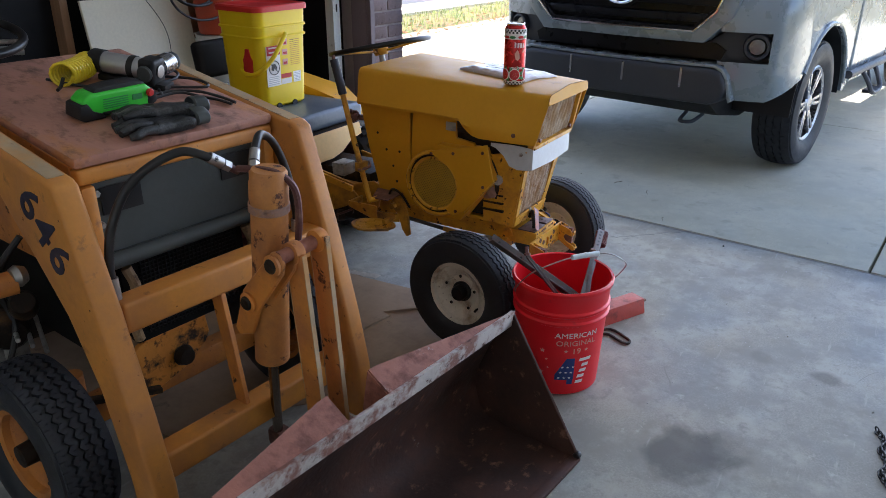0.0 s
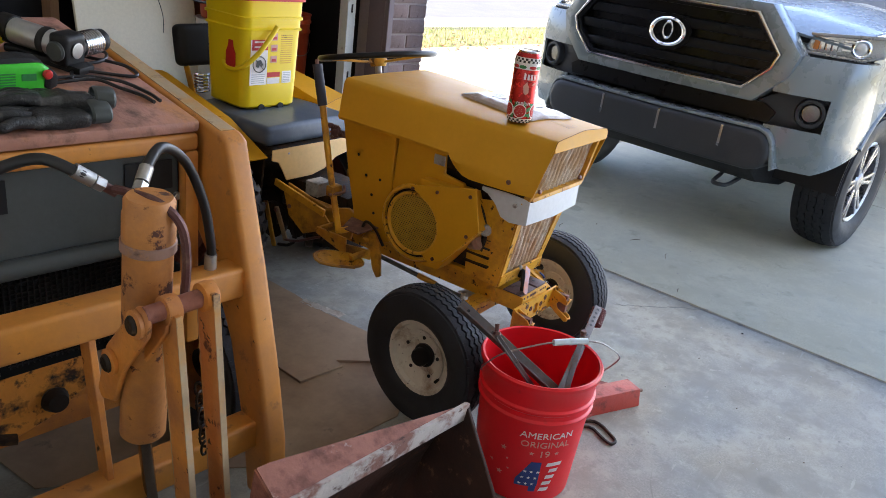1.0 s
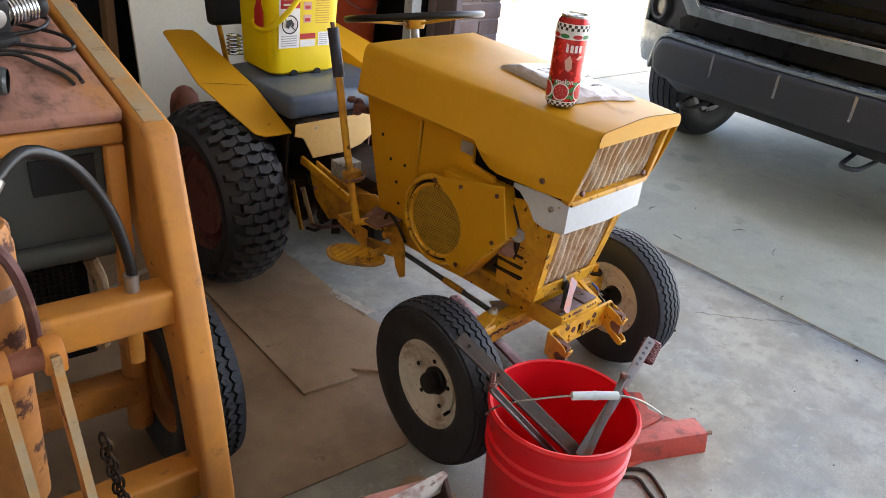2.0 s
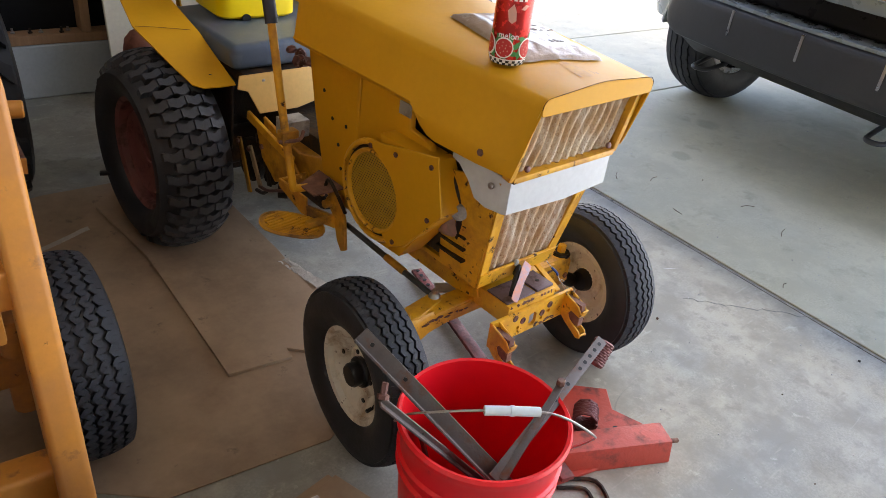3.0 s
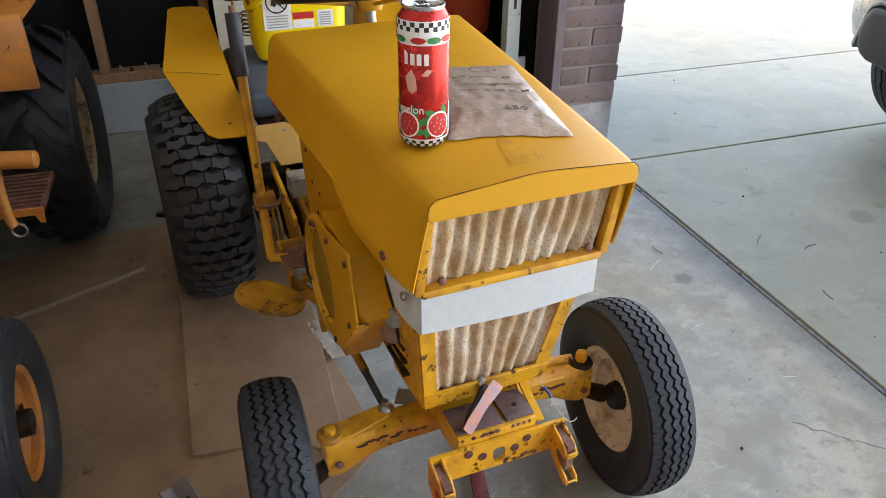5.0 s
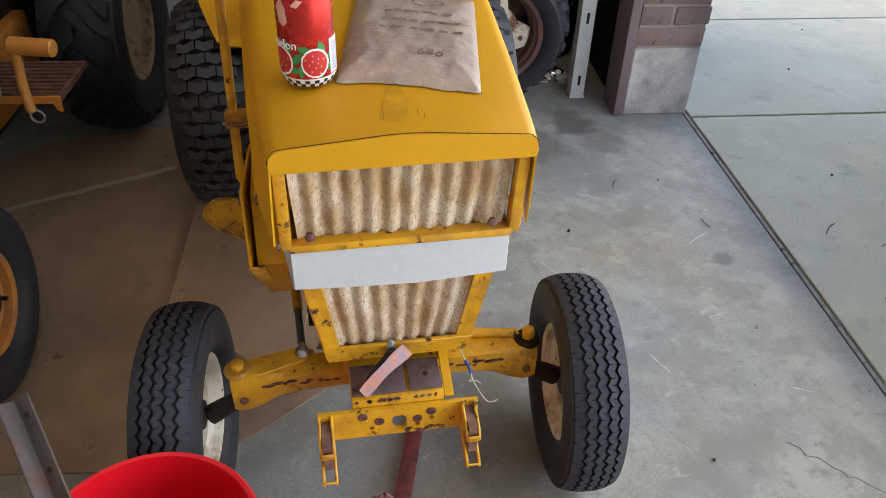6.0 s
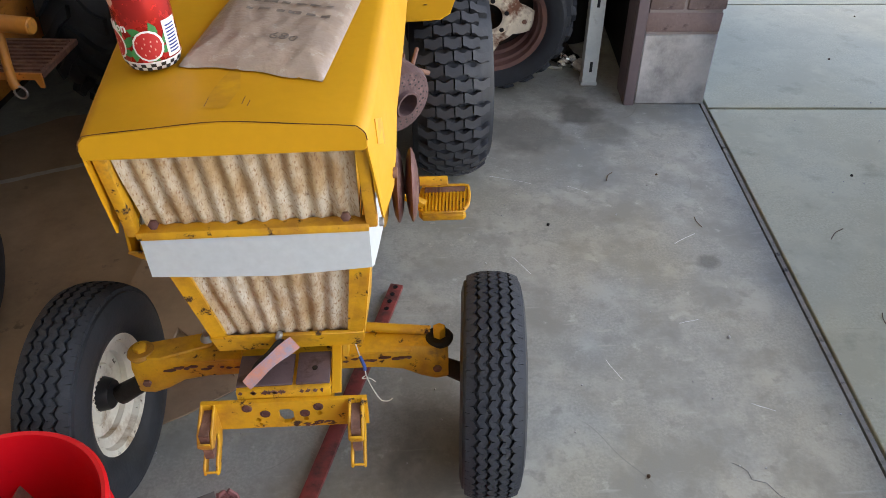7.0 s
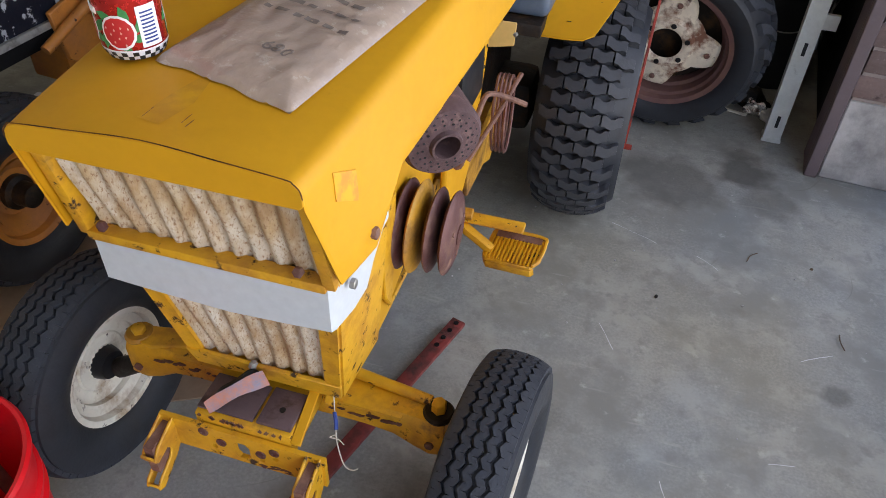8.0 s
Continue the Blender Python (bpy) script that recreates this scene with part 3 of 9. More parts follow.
opening.matrix_basis = GARAGE @ Matrix.Translation((0.02, -2.4, 1.08)) @ pose(0, 0, 0, 0, 90, 0) @ pose(0, 0, 0, 0, 0, 90)
DOOR_W, WALL_V, DEEP, SIDE = 4.9, 0.90, -4.3, -5.7
structure("ground", box((-150, -150, -0.30), (150, 150, -0.045)), M_soil, "dry earth and lawn reaching away from the house")
structure("floor", gbox((DEEP, SIDE, -0.15), (-0.013, WALL_V + 0.1, 0.0)), M_slab, "smooth grey concrete garage slab with stains and scuffs")
structure("joint_filler", gbox((-0.0055, SIDE, -0.15), (0.0060, WALL_V + 0.1, -0.002)), M_joint, "dark gritty filler in the joint at the garage door")

# driveway of separate slabs with open joints
driveway = structure("driveway", gbox((-0.03, -7.0, -0.16), (9.4, 3.86, -0.05)), M_gap, "pale concrete driveway cast in slabs with dark joints")
us, vs, GAP = (0.008, 2.77, 6.0, 9.4), (-7.0, -2.6, -0.03, 0.93, 3.9), 0.006
for iu in range(3):
    for iv in range(4):
        bm = gbox((us[iu] + GAP, vs[iv] + GAP, -0.06), (us[iu + 1] - GAP, vs[iv + 1] - GAP, 0.0), 0.0025)
        part("slab", bm, M_drive, driveway)
structure("road", gbox((-60, 6.6, -0.16), (80, 14.0, -0.02)), M_asphalt, "grey street beyond the verge")
structure("pavement", gbox((-60, 5.5, -0.16), (80, 6.5, 0.0)), M_drive, "concrete sidewalk beside the verge")

# hairline cracks in the slab
rng = random.Random(5)
crack = None
for a, b, w in (((0.86, -0.10), (1.17, -0.42), 0.0009),):
    n = 26
    pts = [Vector((a[0] + (b[0] - a[0]) * i / n + rng.uniform(-0.008, 0.008), a[1] + (b[1] - a[1]) * i / n + rng.uniform(-0.008, 0.008), 0.0006)) for i in range(n + 1)]
    crack = tube(pts, w, 4, 1, crack)
structure("floor_crack", crack, M_crack, "hairline cracks in the garage slab")

# pale scratches drawn over the slab
rng = random.Random(17)
scratch = bmesh.new()
for x, y, turn, n in ((0.62, 0.92, 2.6, 9), (0.78, 0.86, 2.5, 5), (0.94, 0.60, 0.6, 6), (0.55, 0.50, 2.2, 6), (0.86, 0.30, 0.3, 4), (0.70, 0.12, 1.9, 5), (1.02, 0.02, 2.7, 4)):
    left, right = [], []
    for k in range(n):
        x, y, turn = x + 0.017 * math.cos(turn), y + 0.017 * math.sin(turn), turn + rng.uniform(-0.12, 0.12)
        w = rng.uniform(0.0003, 0.0011)
        left.append(scratch.verts.new((x - w * math.sin(turn), y + w * math.cos(turn), 0.0005)))
        right.append(scratch.verts.new((x + w * math.sin(turn), y - w * math.cos(turn), 0.0005)))
    for k in range(n - 1):
        scratch.faces.new((left[k], right[k], right[k + 1], left[k + 1]))
structure("floor_scratch", scratch, M_scratch, "pale scratches drawn over the garage slab")

# back wall of the tractor's bay: stem wall, sill, studs over black panels
structure("wall_stem", gbox((DEEP, WALL_V, 0.0), (-0.25, WALL_V + 0.16, 0.23), 0.006), M_cement, "pale concrete stem wall under the studs")
wall_north = structure("wall_north", gbox((DEEP, WALL_V + 0.09, 0.232), (-0.25, WALL_V + 0.20, 2.60)), M_blackpanel, "black panelled garage wall between open studs")
part("sill_plate", gbox((DEEP, WALL_V + 0.002, 0.232), (-0.26, WALL_V + 0.09, 0.272), 0.003), M_wood, wall_north, "rough pine sill plate")
for i in range(13):
    u = -1.497 - 0.445 * (i - 2)
    part("stud", gbox((u - 0.02, WALL_V + 0.003, 0.273), (u + 0.02, WALL_V + 0.089, 2.59), 0.002), M_wood, wall_north)
# unseen walls and ceiling, assumed near and pale so they fill by bounce
structure("wall_west", gbox((DEEP - 0.15, SIDE - 0.15, 0.0), (DEEP, WALL_V + 0.2, 2.60)), M_plaster, "unseen garage wall, kept pale to bounce light")
structure("wall_south", gbox((DEEP, SIDE - 0.15, 0.0), (0.0, SIDE, 2.60)), M_plaster, "unseen garage wall, kept pale to bounce light")
structure("wall_east", gbox((-0.25, SIDE, 0.0), (0.0, -DOOR_W, 2.60)), M_plaster, "garage front wall beside the door")
structure("wall_header", gbox((-0.25, -DOOR_W, 2.16), (0.0, 0.0, 2.60)), M_plaster, "garage wall above the door opening")
# near-black colour covers the dark panels and the shadow gap beside the track
structure("wall_corner", gbox((-0.25, 0.245, 0.0), (-0.012, WALL_V + 0.2, 2.60)), M_blackpanel, "dark panelled garage wall behind the brick pillar, black for the shadow gap too")
structure("ceiling", gbox((DEEP, SIDE, 2.60), (0.0, WALL_V + 0.2, 2.70)), M_ceiling, "unseen garage ceiling, kept pale to bounce light")
# unseen roof, its shape and overhang assumed to cast the driveway's shade
structure("roof", prism([(0.10, 2.66), (0.10, 2.76), (-2.6, 3.8), (-5.8, 2.58), (-5.8, 2.48), (-2.6, 3.65)], "y", SIDE - 0.5, 2.56, 0.0, 2, None, GARAGE @ Matrix.Identity(4)), M_roof, "unseen brown garage roof, drawn out to shade the driveway")
structure("gable", prism([(0.0, 2.70), (-2.3, 3.52), (-2.6, 3.60), (-2.9, 3.52), (-5.0, 2.70)], "y", WALL_V + 0.1, WALL_V + 0.2, 0.0, 2, None, GARAGE), M_stucco, "stucco gable under the roof")

# brick pillar on its concrete footing
pillar = structure("brick_pillar", gbox((-0.242, 0.0025, 0.262), (-0.003, 0.242, 2.16)), M_mortar, "purple-brown brick pillar on a concrete footing beside the garage door")
foot = gbox((-0.246, 0.0, 0.0), (0.0, 0.246, 0.262), 0.004)
part("footing", foot, M_footing, pillar, "rough grey concrete footing")
bricks = {}


def brick_mesh(lu, lv):
    key = (lu, lv)
    if key not in bricks:
        bm = box((0, 0, 0), (lu, lv, 0.065), 0.0035, 1)
        r = random.Random(len(bricks) + 3)
        for v in bm.verts:
            v.co += Vector((r.uniform(-1, 1), r.uniform(-1, 1), r.uniform(-1, 1))) * 0.0012
        bricks[key] = link_mesh("brick", bm, M_brick)
    return bricks[key]


def lay(u, v, z, lu, lv):
    ob = new("brick", brick_mesh(lu, lv))
    ob.parent = pillar
    ob.matrix_basis = GARAGE @ Matrix.Translation((u, v, z))


def pier_bricks():
    r = random.Random(8)
    for k in range(25):
        z = 0.272 + k * 0.075
        j = r.uniform(-0.004, 0.004)
        if k % 2:
            lay(-0.246 + j, -0.002, z, 0.110, 0.09)
            lay(-0.126 + j, -0.002, z, 0.128, 0.09)
            lay(-0.086, 0.098, z, 0.088, 0.146)
        else:
            lay(-0.246 + j, -0.002, z, 0.248, 0.09)
            lay(-0.086, 0.098, z, 0.088, 0.146)


# door trim and track
jamb = structure("door_trim", gbox((-0.286, -0.012, 0.0), (-0.249, 0.018, 2.16), 0.003), M_trim, "mauve-brown painted door jamb board, scuffed")
part("stop", gbox((-0.286, 0.019, 0.0), (-0.272, 0.13, 2.16), 0.002), M_trim, jamb)
track = thing("door_track", GARAGE @ Matrix.Translation((-0.385, 0.145, 0)), "galvanised garage door track bolted beside the jamb", "door track")
bm = box((-0.03, 0.0, 0.012), (-0.027, 0.055, 2.2))
box((-0.03, -0.002, 0.012), (0.022, 0.0, 2.2), bm=bm)
box((0.019, 0.0, 0.012), (0.022, 0.03, 2.2), bm=bm)
part("rail", bm, M_zinc, track)
for z in (0.055, 0.30, 0.62, 0.95, 1.3, 1.65):
    part("slot", box((-0.008, -0.0045, z), (0.002, -0.0025, z + 0.04)), M_black, track)
part("foot_bracket", box((-0.034, -0.004, 0.0), (0.026, 0.05, 0.012), 0.002), M_zinc, track)
for z in (0.38, 1.05, 1.7):
    part("clip", box((0.022, 0.012, z), (0.062, 0.03, z + 0.045), 0.003), M_zinc, track)


# ---- verge ----
def lawn():
    r = random.Random(11)
    bm = bmesh.new()
    for _ in range(9000):
        u, v = r.uniform(-1.0, 22.0), 3.95 + 1.5 * r.random() ** 0.9
        p = GARAGE @ Vector((u, v, -0.045))
        h, a = r.uniform(0.03, 0.13), r.uniform(0, 6.28)
        d = Vector((math.cos(a), math.sin(a), 0))
        w = d.cross(Vector((0, 0, 1))) * 0.006
        tip = p + d * h * r.uniform(0.2, 0.8) + Vector((0, 0, h))
        bm.faces.new((bm.verts.new(p - w), bm.verts.new(p + w), bm.verts.new(tip)))
    tagged(solid("grass", bm, M_grass, "patchy dry green grass on the verge", kind="stuff"))
    bm = bmesh.new()
    for _ in range(2200):
        u, v = r.uniform(-0.5, 16.0), 3.55 + abs(r.gauss(0, 0.55))
        p = GARAGE @ Vector((u, v, 0.006 if v < 3.9 else r.uniform(-0.03, 0.05)))
        a, s = r.uniform(0, 6.28), r.uniform(0.02, 0.05)
        x = Vector((math.cos(a), math.sin(a), r.uniform(-0.3, 0.3))) * s
        y = Vector((-math.sin(a), math.cos(a), r.uniform(-0.3, 0.3))) * s * 0.5
        bm.faces.new([bm.verts.new(p + q + Vector((0, 0, 0.012))) for q in (-x, y * 1.1, x, -y)])
    solid("leaf_litter", bm, M_leaf, "fallen brown leaves along the edge of the driveway", kind="stuff")


lawn()


# ---- things along the back wall ----
solid("leaning_board", box((0, 0, 0), (0.60, 0.018, 1.06), 0.002, 1), M_whiteboard, "off-white panel board leaning on the studs", "board",
              m=pose(-0.12, 2.13, 0.0, -10, 0, -5))
solid("plywood_board", box((0, 0, 0), (0.9, 0.016, 1.25), 0.002, 1), M_woodbrown, "brown stained plywood board leaning behind a white panel", "board",
              m=pose(-0.02, 2.19, 0.0, -7, 0, -5))


def round_pail(name, m, material, label, h=0.40, r0=0.135, r1=0.152):
    ob = thing(name, m, label, "bucket", "pails by the wall")
    up = pose(0, 0, 0, 0, -90, 0)
    prof = [(0, 0), (r0 - 0.006, 0), (r0, 0.006)]
    for z, e in ((0.78, 0), (0.80, 0.006), (0.82, 0.006), (0.84, 0), (0.90, 0), (0.91, 0.006), (0.93, 0.006), (0.95, 0), (0.985, 0.002), (1.0, 0.007)):
        prof.append((r0 + (r1 - r0) * z + e, h * z))
    prof += [(r1 - 0.001, h), (r0 - 0.004, 0.012), (0, 0.012)]
    part("pail_body", lathe(prof, 32, None, up), material, ob)
    pts = [((r1 + 0.012) * math.cos(a), -(r1 + 0.01) * math.sin(a) * 0.9, h * 0.9 - 0.16 * math.sin(a)) for a in [i * math.pi / 8 for i in range(9)]]
    part("bail", tube(pts, 0.0025, 6, 3), M_steel, ob, "thin wire handle")
    return ob


round_pail("plastic_pail", pose(0.57, 2.08, 0.0), M_whitepail, "white plastic pail standing by the wall", 0.42)
round_pail("plastic_pail", pose(0.575, 2.08, 0.42, 0, 0, 25), M_whitepail, "white plastic pail stacked on another pail", 0.42)
round_pail("plastic_pail", pose(0.57, 2.08, 0.84, 0, 0, 40), M_orangepail, "orange-red pail stacked on white pails", 0.30, 0.125, 0.15)
round_pail("plastic_pail", pose(0.90, 2.05, 0.0), M_blackplastic, "black pail standing by the wall under an orange-red one", 0.42)
round_pail("plastic_pail", pose(0.90, 2.05, 0.42, 0, 0, 10), M_orangepail, "orange-red pail stacked on a black pail", 0.46, 0.135, 0.158)

# cable loops hung from a stud
cable = None
for k, (r, dz) in enumerate(((0.16, 0.0), (0.20, 0.03), (0.23, -0.02))):
    pts = [Vector((0.36 + k * 0.02 + r * math.sin(a), 2.02 - 0.01 * k, 1.12 + dz + r * 0.75 * math.cos(a))) for a in [i * 2 * math.pi / 14 for i in range(15)]]
    cable = tube(pts, 0.006, 6, 3, cable)
cable = tube([(0.36, 2.02, 1.24), (0.36, 2.10, 1.30), (0.36, 2.30, 1.31)], 0.006, 6, 3, cable)
solid("cable_coil", cable, M_hose, "black cable looped and hung on the wall", "cable")
solid("loose_wire", tube([(0.15, 2.34, 1.10), (0.16, 2.30, 1.075), (0.17, 2.21, 1.06), (0.18, 2.10, 0.95), (0.21, 2.09, 0.86), (0.20, 2.07, 0.78)], 0.0018, 5, 4), M_hose, "thin dark wire hanging over the board", "wire")


# ---- tyres (axle along the local x axis) ----
def carcass(R, half, rim, depth, drop, n=56):
    """The tyre's body under its tread."""
    t = R - depth
    prof = [(rim, -half * 0.66), (rim + 0.006, -half * 0.80), (rim + (t - rim) * 0.35, -half * 1.0), (rim + (t - rim) * 0.65, -half * 1.02), (t - drop * 1.1, -half * 0.93)]
    k = 8
    prof += [(t - drop * abs(i / k) ** 2.4, half * 0.86 * i / k) for i in range(-k, k + 1)]
    prof += [(r, -x) for r, x in reversed(prof[:5])]
    prof += [(rim - 0.004, half * 0.5), (rim - 0.004, -half * 0.5)]
    return lathe(prof, n, None, None, True)


def raise_blocks(bm, blocks, R, half, depth, drop):
    """Tread blocks: outlines of (turn, across), standing depth high on the crown."""
    for poly in blocks:
        low, high = [], []
        for a, x in poly:
            r = R - drop * min(1.1, abs(x) / (half * 0.86)) ** 2.4
            low.append(bm.verts.new((x, (r - depth * 1.25) * math.cos(a), (r - depth * 1.25) * math.sin(a))))
            high.append(bm.verts.new((x, r * math.cos(a), r * math.sin(a))))
        n = len(poly)
        bm.faces.new(high)
        for i in range(n):
            bm.faces.new((low[i], low[(i + 1) % n], high[(i + 1) % n], high[i]))
    return bm


def rib_tread(R, half, ribs, n, zig, gap=0.050):
    """Ribs parted by zigzag grooves, with short cuts running in from the grooves by turns."""
    blocks, step = [], 2 * math.pi / n
    edges = [-half * 0.85 + 2 * half * 0.85 * i / ribs for i in range(ribs + 1)]
    g = half * gap
    for k in range(ribs):
        for i in range(n):
            z0, z1 = (zig if i % 2 else -zig), (-zig if i % 2 else zig)
            l0 = edges[k] + (g + z0 if k else 0)
            l1 = edges[k] + (g + z1 if k else 0)
            r0 = edges[k + 1] + (-g + z0 if k < ribs - 1 else 0)
            r1 = edges[k + 1] + (-g + z1 if k < ribs - 1 else 0)
            a, b, e = i * step, (i + 1) * step, step * 0.06
            m0, m1 = (l0 + r0) / 2, (l1 + r1) / 2
            if i % 2:
                blocks.append([(a + e, l0), (a, m0), (a, r0), (b - e, r1), (b, m1), (b, l1)])
            else:
                blocks.append([(a, l0), (a, m0), (a + e, r0), (b, r1), (b, m1), (b - e, l1)])
    return blocks


def turf_tread(half, n, way, cols=4.1):
    """Rows of short chevron blocks laid like brickwork round the crown; way turns their points."""
    blocks, step, w, rim_x = [], 2 * math.pi / n, 2 * half * 0.93 / cols, half * 0.90
    rng = random.Random(n)
    shape = [(-0.46, -0.43), (-0.28, -0.40), (-0.08, -0.22), (0.10, -0.22), (0.28, -0.40), (0.46, -0.40), (0.46, 0.30), (0.30, 0.30), (0.10, 0.46), (-0.10, 0.46), (-0.28, 0.30), (-0.46, 0.28)]
    for i in range(n):
        for k in range(-4, 5):
            c = w * (k + (0.5 if i % 2 else 0.0))
            if abs(c) > rim_x - w * 0.10:
                continue
            a = (i + rng.uniform(-0.03, 0.03)) * step
            blocks.append([(a + way * step * v, max(-rim_x, min(rim_x, c + w * u))) for u, v in shape])
    return blocks


def lug_tread(half, n):
    """Slanting bars from the middle to each shoulder, staggered side to side."""
    blocks, step = [], 2 * math.pi / n
    for i in range(n):
        for s in (-1, 1):
            a = (i + (0.5 if s > 0 else 0)) * step
            rows = [(0.0, 0.00, 0.30), (0.30, 0.22, 0.31), (0.62, 0.62, 0.34), (0.84, 0.80, 0.40), (0.99, 0.86, 0.46)]
            fore = [(a + step * o, s * half * x * 0.93 - s * half * 0.06) for x, o, w in rows]
            back = [(a + step * (o + w), s * half * x * 0.93 - s * half * 0.06) for x, o, w in rows]
            for j in range(len(rows) - 1):
                blocks.append([fore[j], fore[j + 1], back[j + 1], back[j]])
    return blocks


def disc_rim(rim, half, face, hub_r, dish=0.03, n=40):
    """A pressed steel wheel: flanges, well and a dished disc; face is the disc's place along the axle."""
    s = 1 if face >= 0 else -1
    f, t = rim + 0.012, 0.004
    prof = [(f, -half * 0.74), (f - 0.004, -half * 0.78), (rim - 0.008, -half * 0.70), (rim - 0.012, -half * 0.45), (rim - 0.03, -half * 0.30),
            (rim - 0.03, half * 0.30), (rim - 0.012, half * 0.45), (rim - 0.008, half * 0.70), (f - 0.004, half * 0.78), (f, half * 0.74)]
    bm = lathe(prof + [(r - t, x) for r, x in reversed(prof)], n, None, None, True)
    lathe([(rim - 0.031, face - s * 0.012), (rim - 0.045, face), (rim * 0.72, face + s * 0.010), (rim * 0.60, face + s * 0.002), (rim * 0.48, face - s * dish * 0.3), (hub_r + 0.004, face - s * dish * 0.3), (hub_r, face - s * dish * 0.5), (0, face - s * dish * 0.5)], n, bm)
    return bm


def shod(parent, R, half, rim, depth, drop, blocks, material, label="", n=60):
    """A tyre with its joined tread blocks under a wheel."""
    ob = part("tyre", carcass(R, half, rim, depth, drop, n), M_carcass, parent, label)
    tr = part("tread", raise_blocks(bmesh.new(), blocks, R, half, depth, drop), material, ob if parent.parent is None else parent)
    tr["kind"] = "stuff"
    return ob


# worn wheel and tyre standing by the wall
spare = thing("spare_wheel", pose(0.527, 1.555, 0.304, 0, 0, -96) @ pose(0, 0, 0, 0, 9, 0) @ Matrix.Scale(1.075, 4), "worn farm tyre on a rusty cream wheel by the door track", "wheel")
shod(spare, 0.283, 0.085, 0.178, 0.014, 0.022, lug_tread(0.085, 22), M_rubber_grey)
part("rim", lathe([(0.190, 0.062), (0.186, 0.070), (0.172, 0.066), (0.168, 0.050), (0.160, 0.046), (0.156, 0.020), (0.147, 0.014), (0.143, -0.05), (0.188, -0.064), (0.192, -0.06), (0.150, -0.045), (0.155, 0.0), (0.166, 0.03), (0.176, 0.056)], 44, None, None, True), M_oxiderim, spare, "rusty maroon rim with stepped beads")


def lobed_disc():
    """Pressed disc with four square lobes, a raised ring and a bored centre."""
    own, n = bmesh.new(), 64
    rings = []
    for f, x in ((1.0, 0.026), (0.95, 0.034), (0.80, 0.037), (0.62, 0.036), (0.56, 0.046), (0.44, 0.048), (0.36, 0.043)):
        row = []
        for i in range(n):
            a = i * 2 * math.pi / n
            lobe = max(-1.0, min(1.0, 1.9 * math.cos(4 * a + 0.6)))
            r = f * (0.128 + (0.020 * lobe if f > 0.7 else 0.0))
            row.append(own.verts.new((x, r * math.cos(a), r * math.sin(a))))
        rings.append(row)
    for p, q in zip(rings, rings[1:]):
        for i in range(n):
            j = (i + 1) % n
            own.faces.new((p[i], p[j], q[j], q[i]))
    bmesh.ops.recalc_face_normals(own, faces=own.faces[:])
    bmesh.ops.solidify(own, geom=own.faces[:], thickness=0.005)
    return own


part("wheel_disc", lobed_disc(), M_oxide, spare, "rusty cream pressed disc")
part("disc_well", lathe([(0, -0.020), (0.150, -0.020), (0.150, -0.014), (0, -0.014)], 36), M_grease, spare)
for i in range(6):
    a = 0.30 + i * 2 * math.pi / 6
    part("bolt_hole", lathe([(0, 0.0), (0.0075, 0.0), (0.0075, 0.0025), (0, 0.0025)], 12, None, Matrix.Translation((0.0475, 0.061 * math.cos(a), 0.061 * math.sin(a)))), M_black, spare)
for i in range(4):
    a = -0.15 + i * math.pi / 2
    part("lug_bolt", hexbolt((0.036, 0.118 * math.cos(a), 0.118 * math.sin(a)), (1, 0, 0), 0.008, 0.006), M_rustiron, spare)


# ---- the yellow garden tractor (front towards -y) ----
tractor = thing("garden_tractor", Matrix.Identity(4), "old yellow garden tractor with a flat hood and rusty white grille", "tractor")
CX = 0.014  # the tractor's middle line


def put(name, bm, material, label="", parent=None, m=None):
    return part(name, bm, material, parent or tractor, label, m)


def hood_w(y):
    """Half width of the hood's top at y."""
    t = (y + 0.195) / 0.73
    return 0.168 + 0.050 * max(0.0, t) ** 0.8


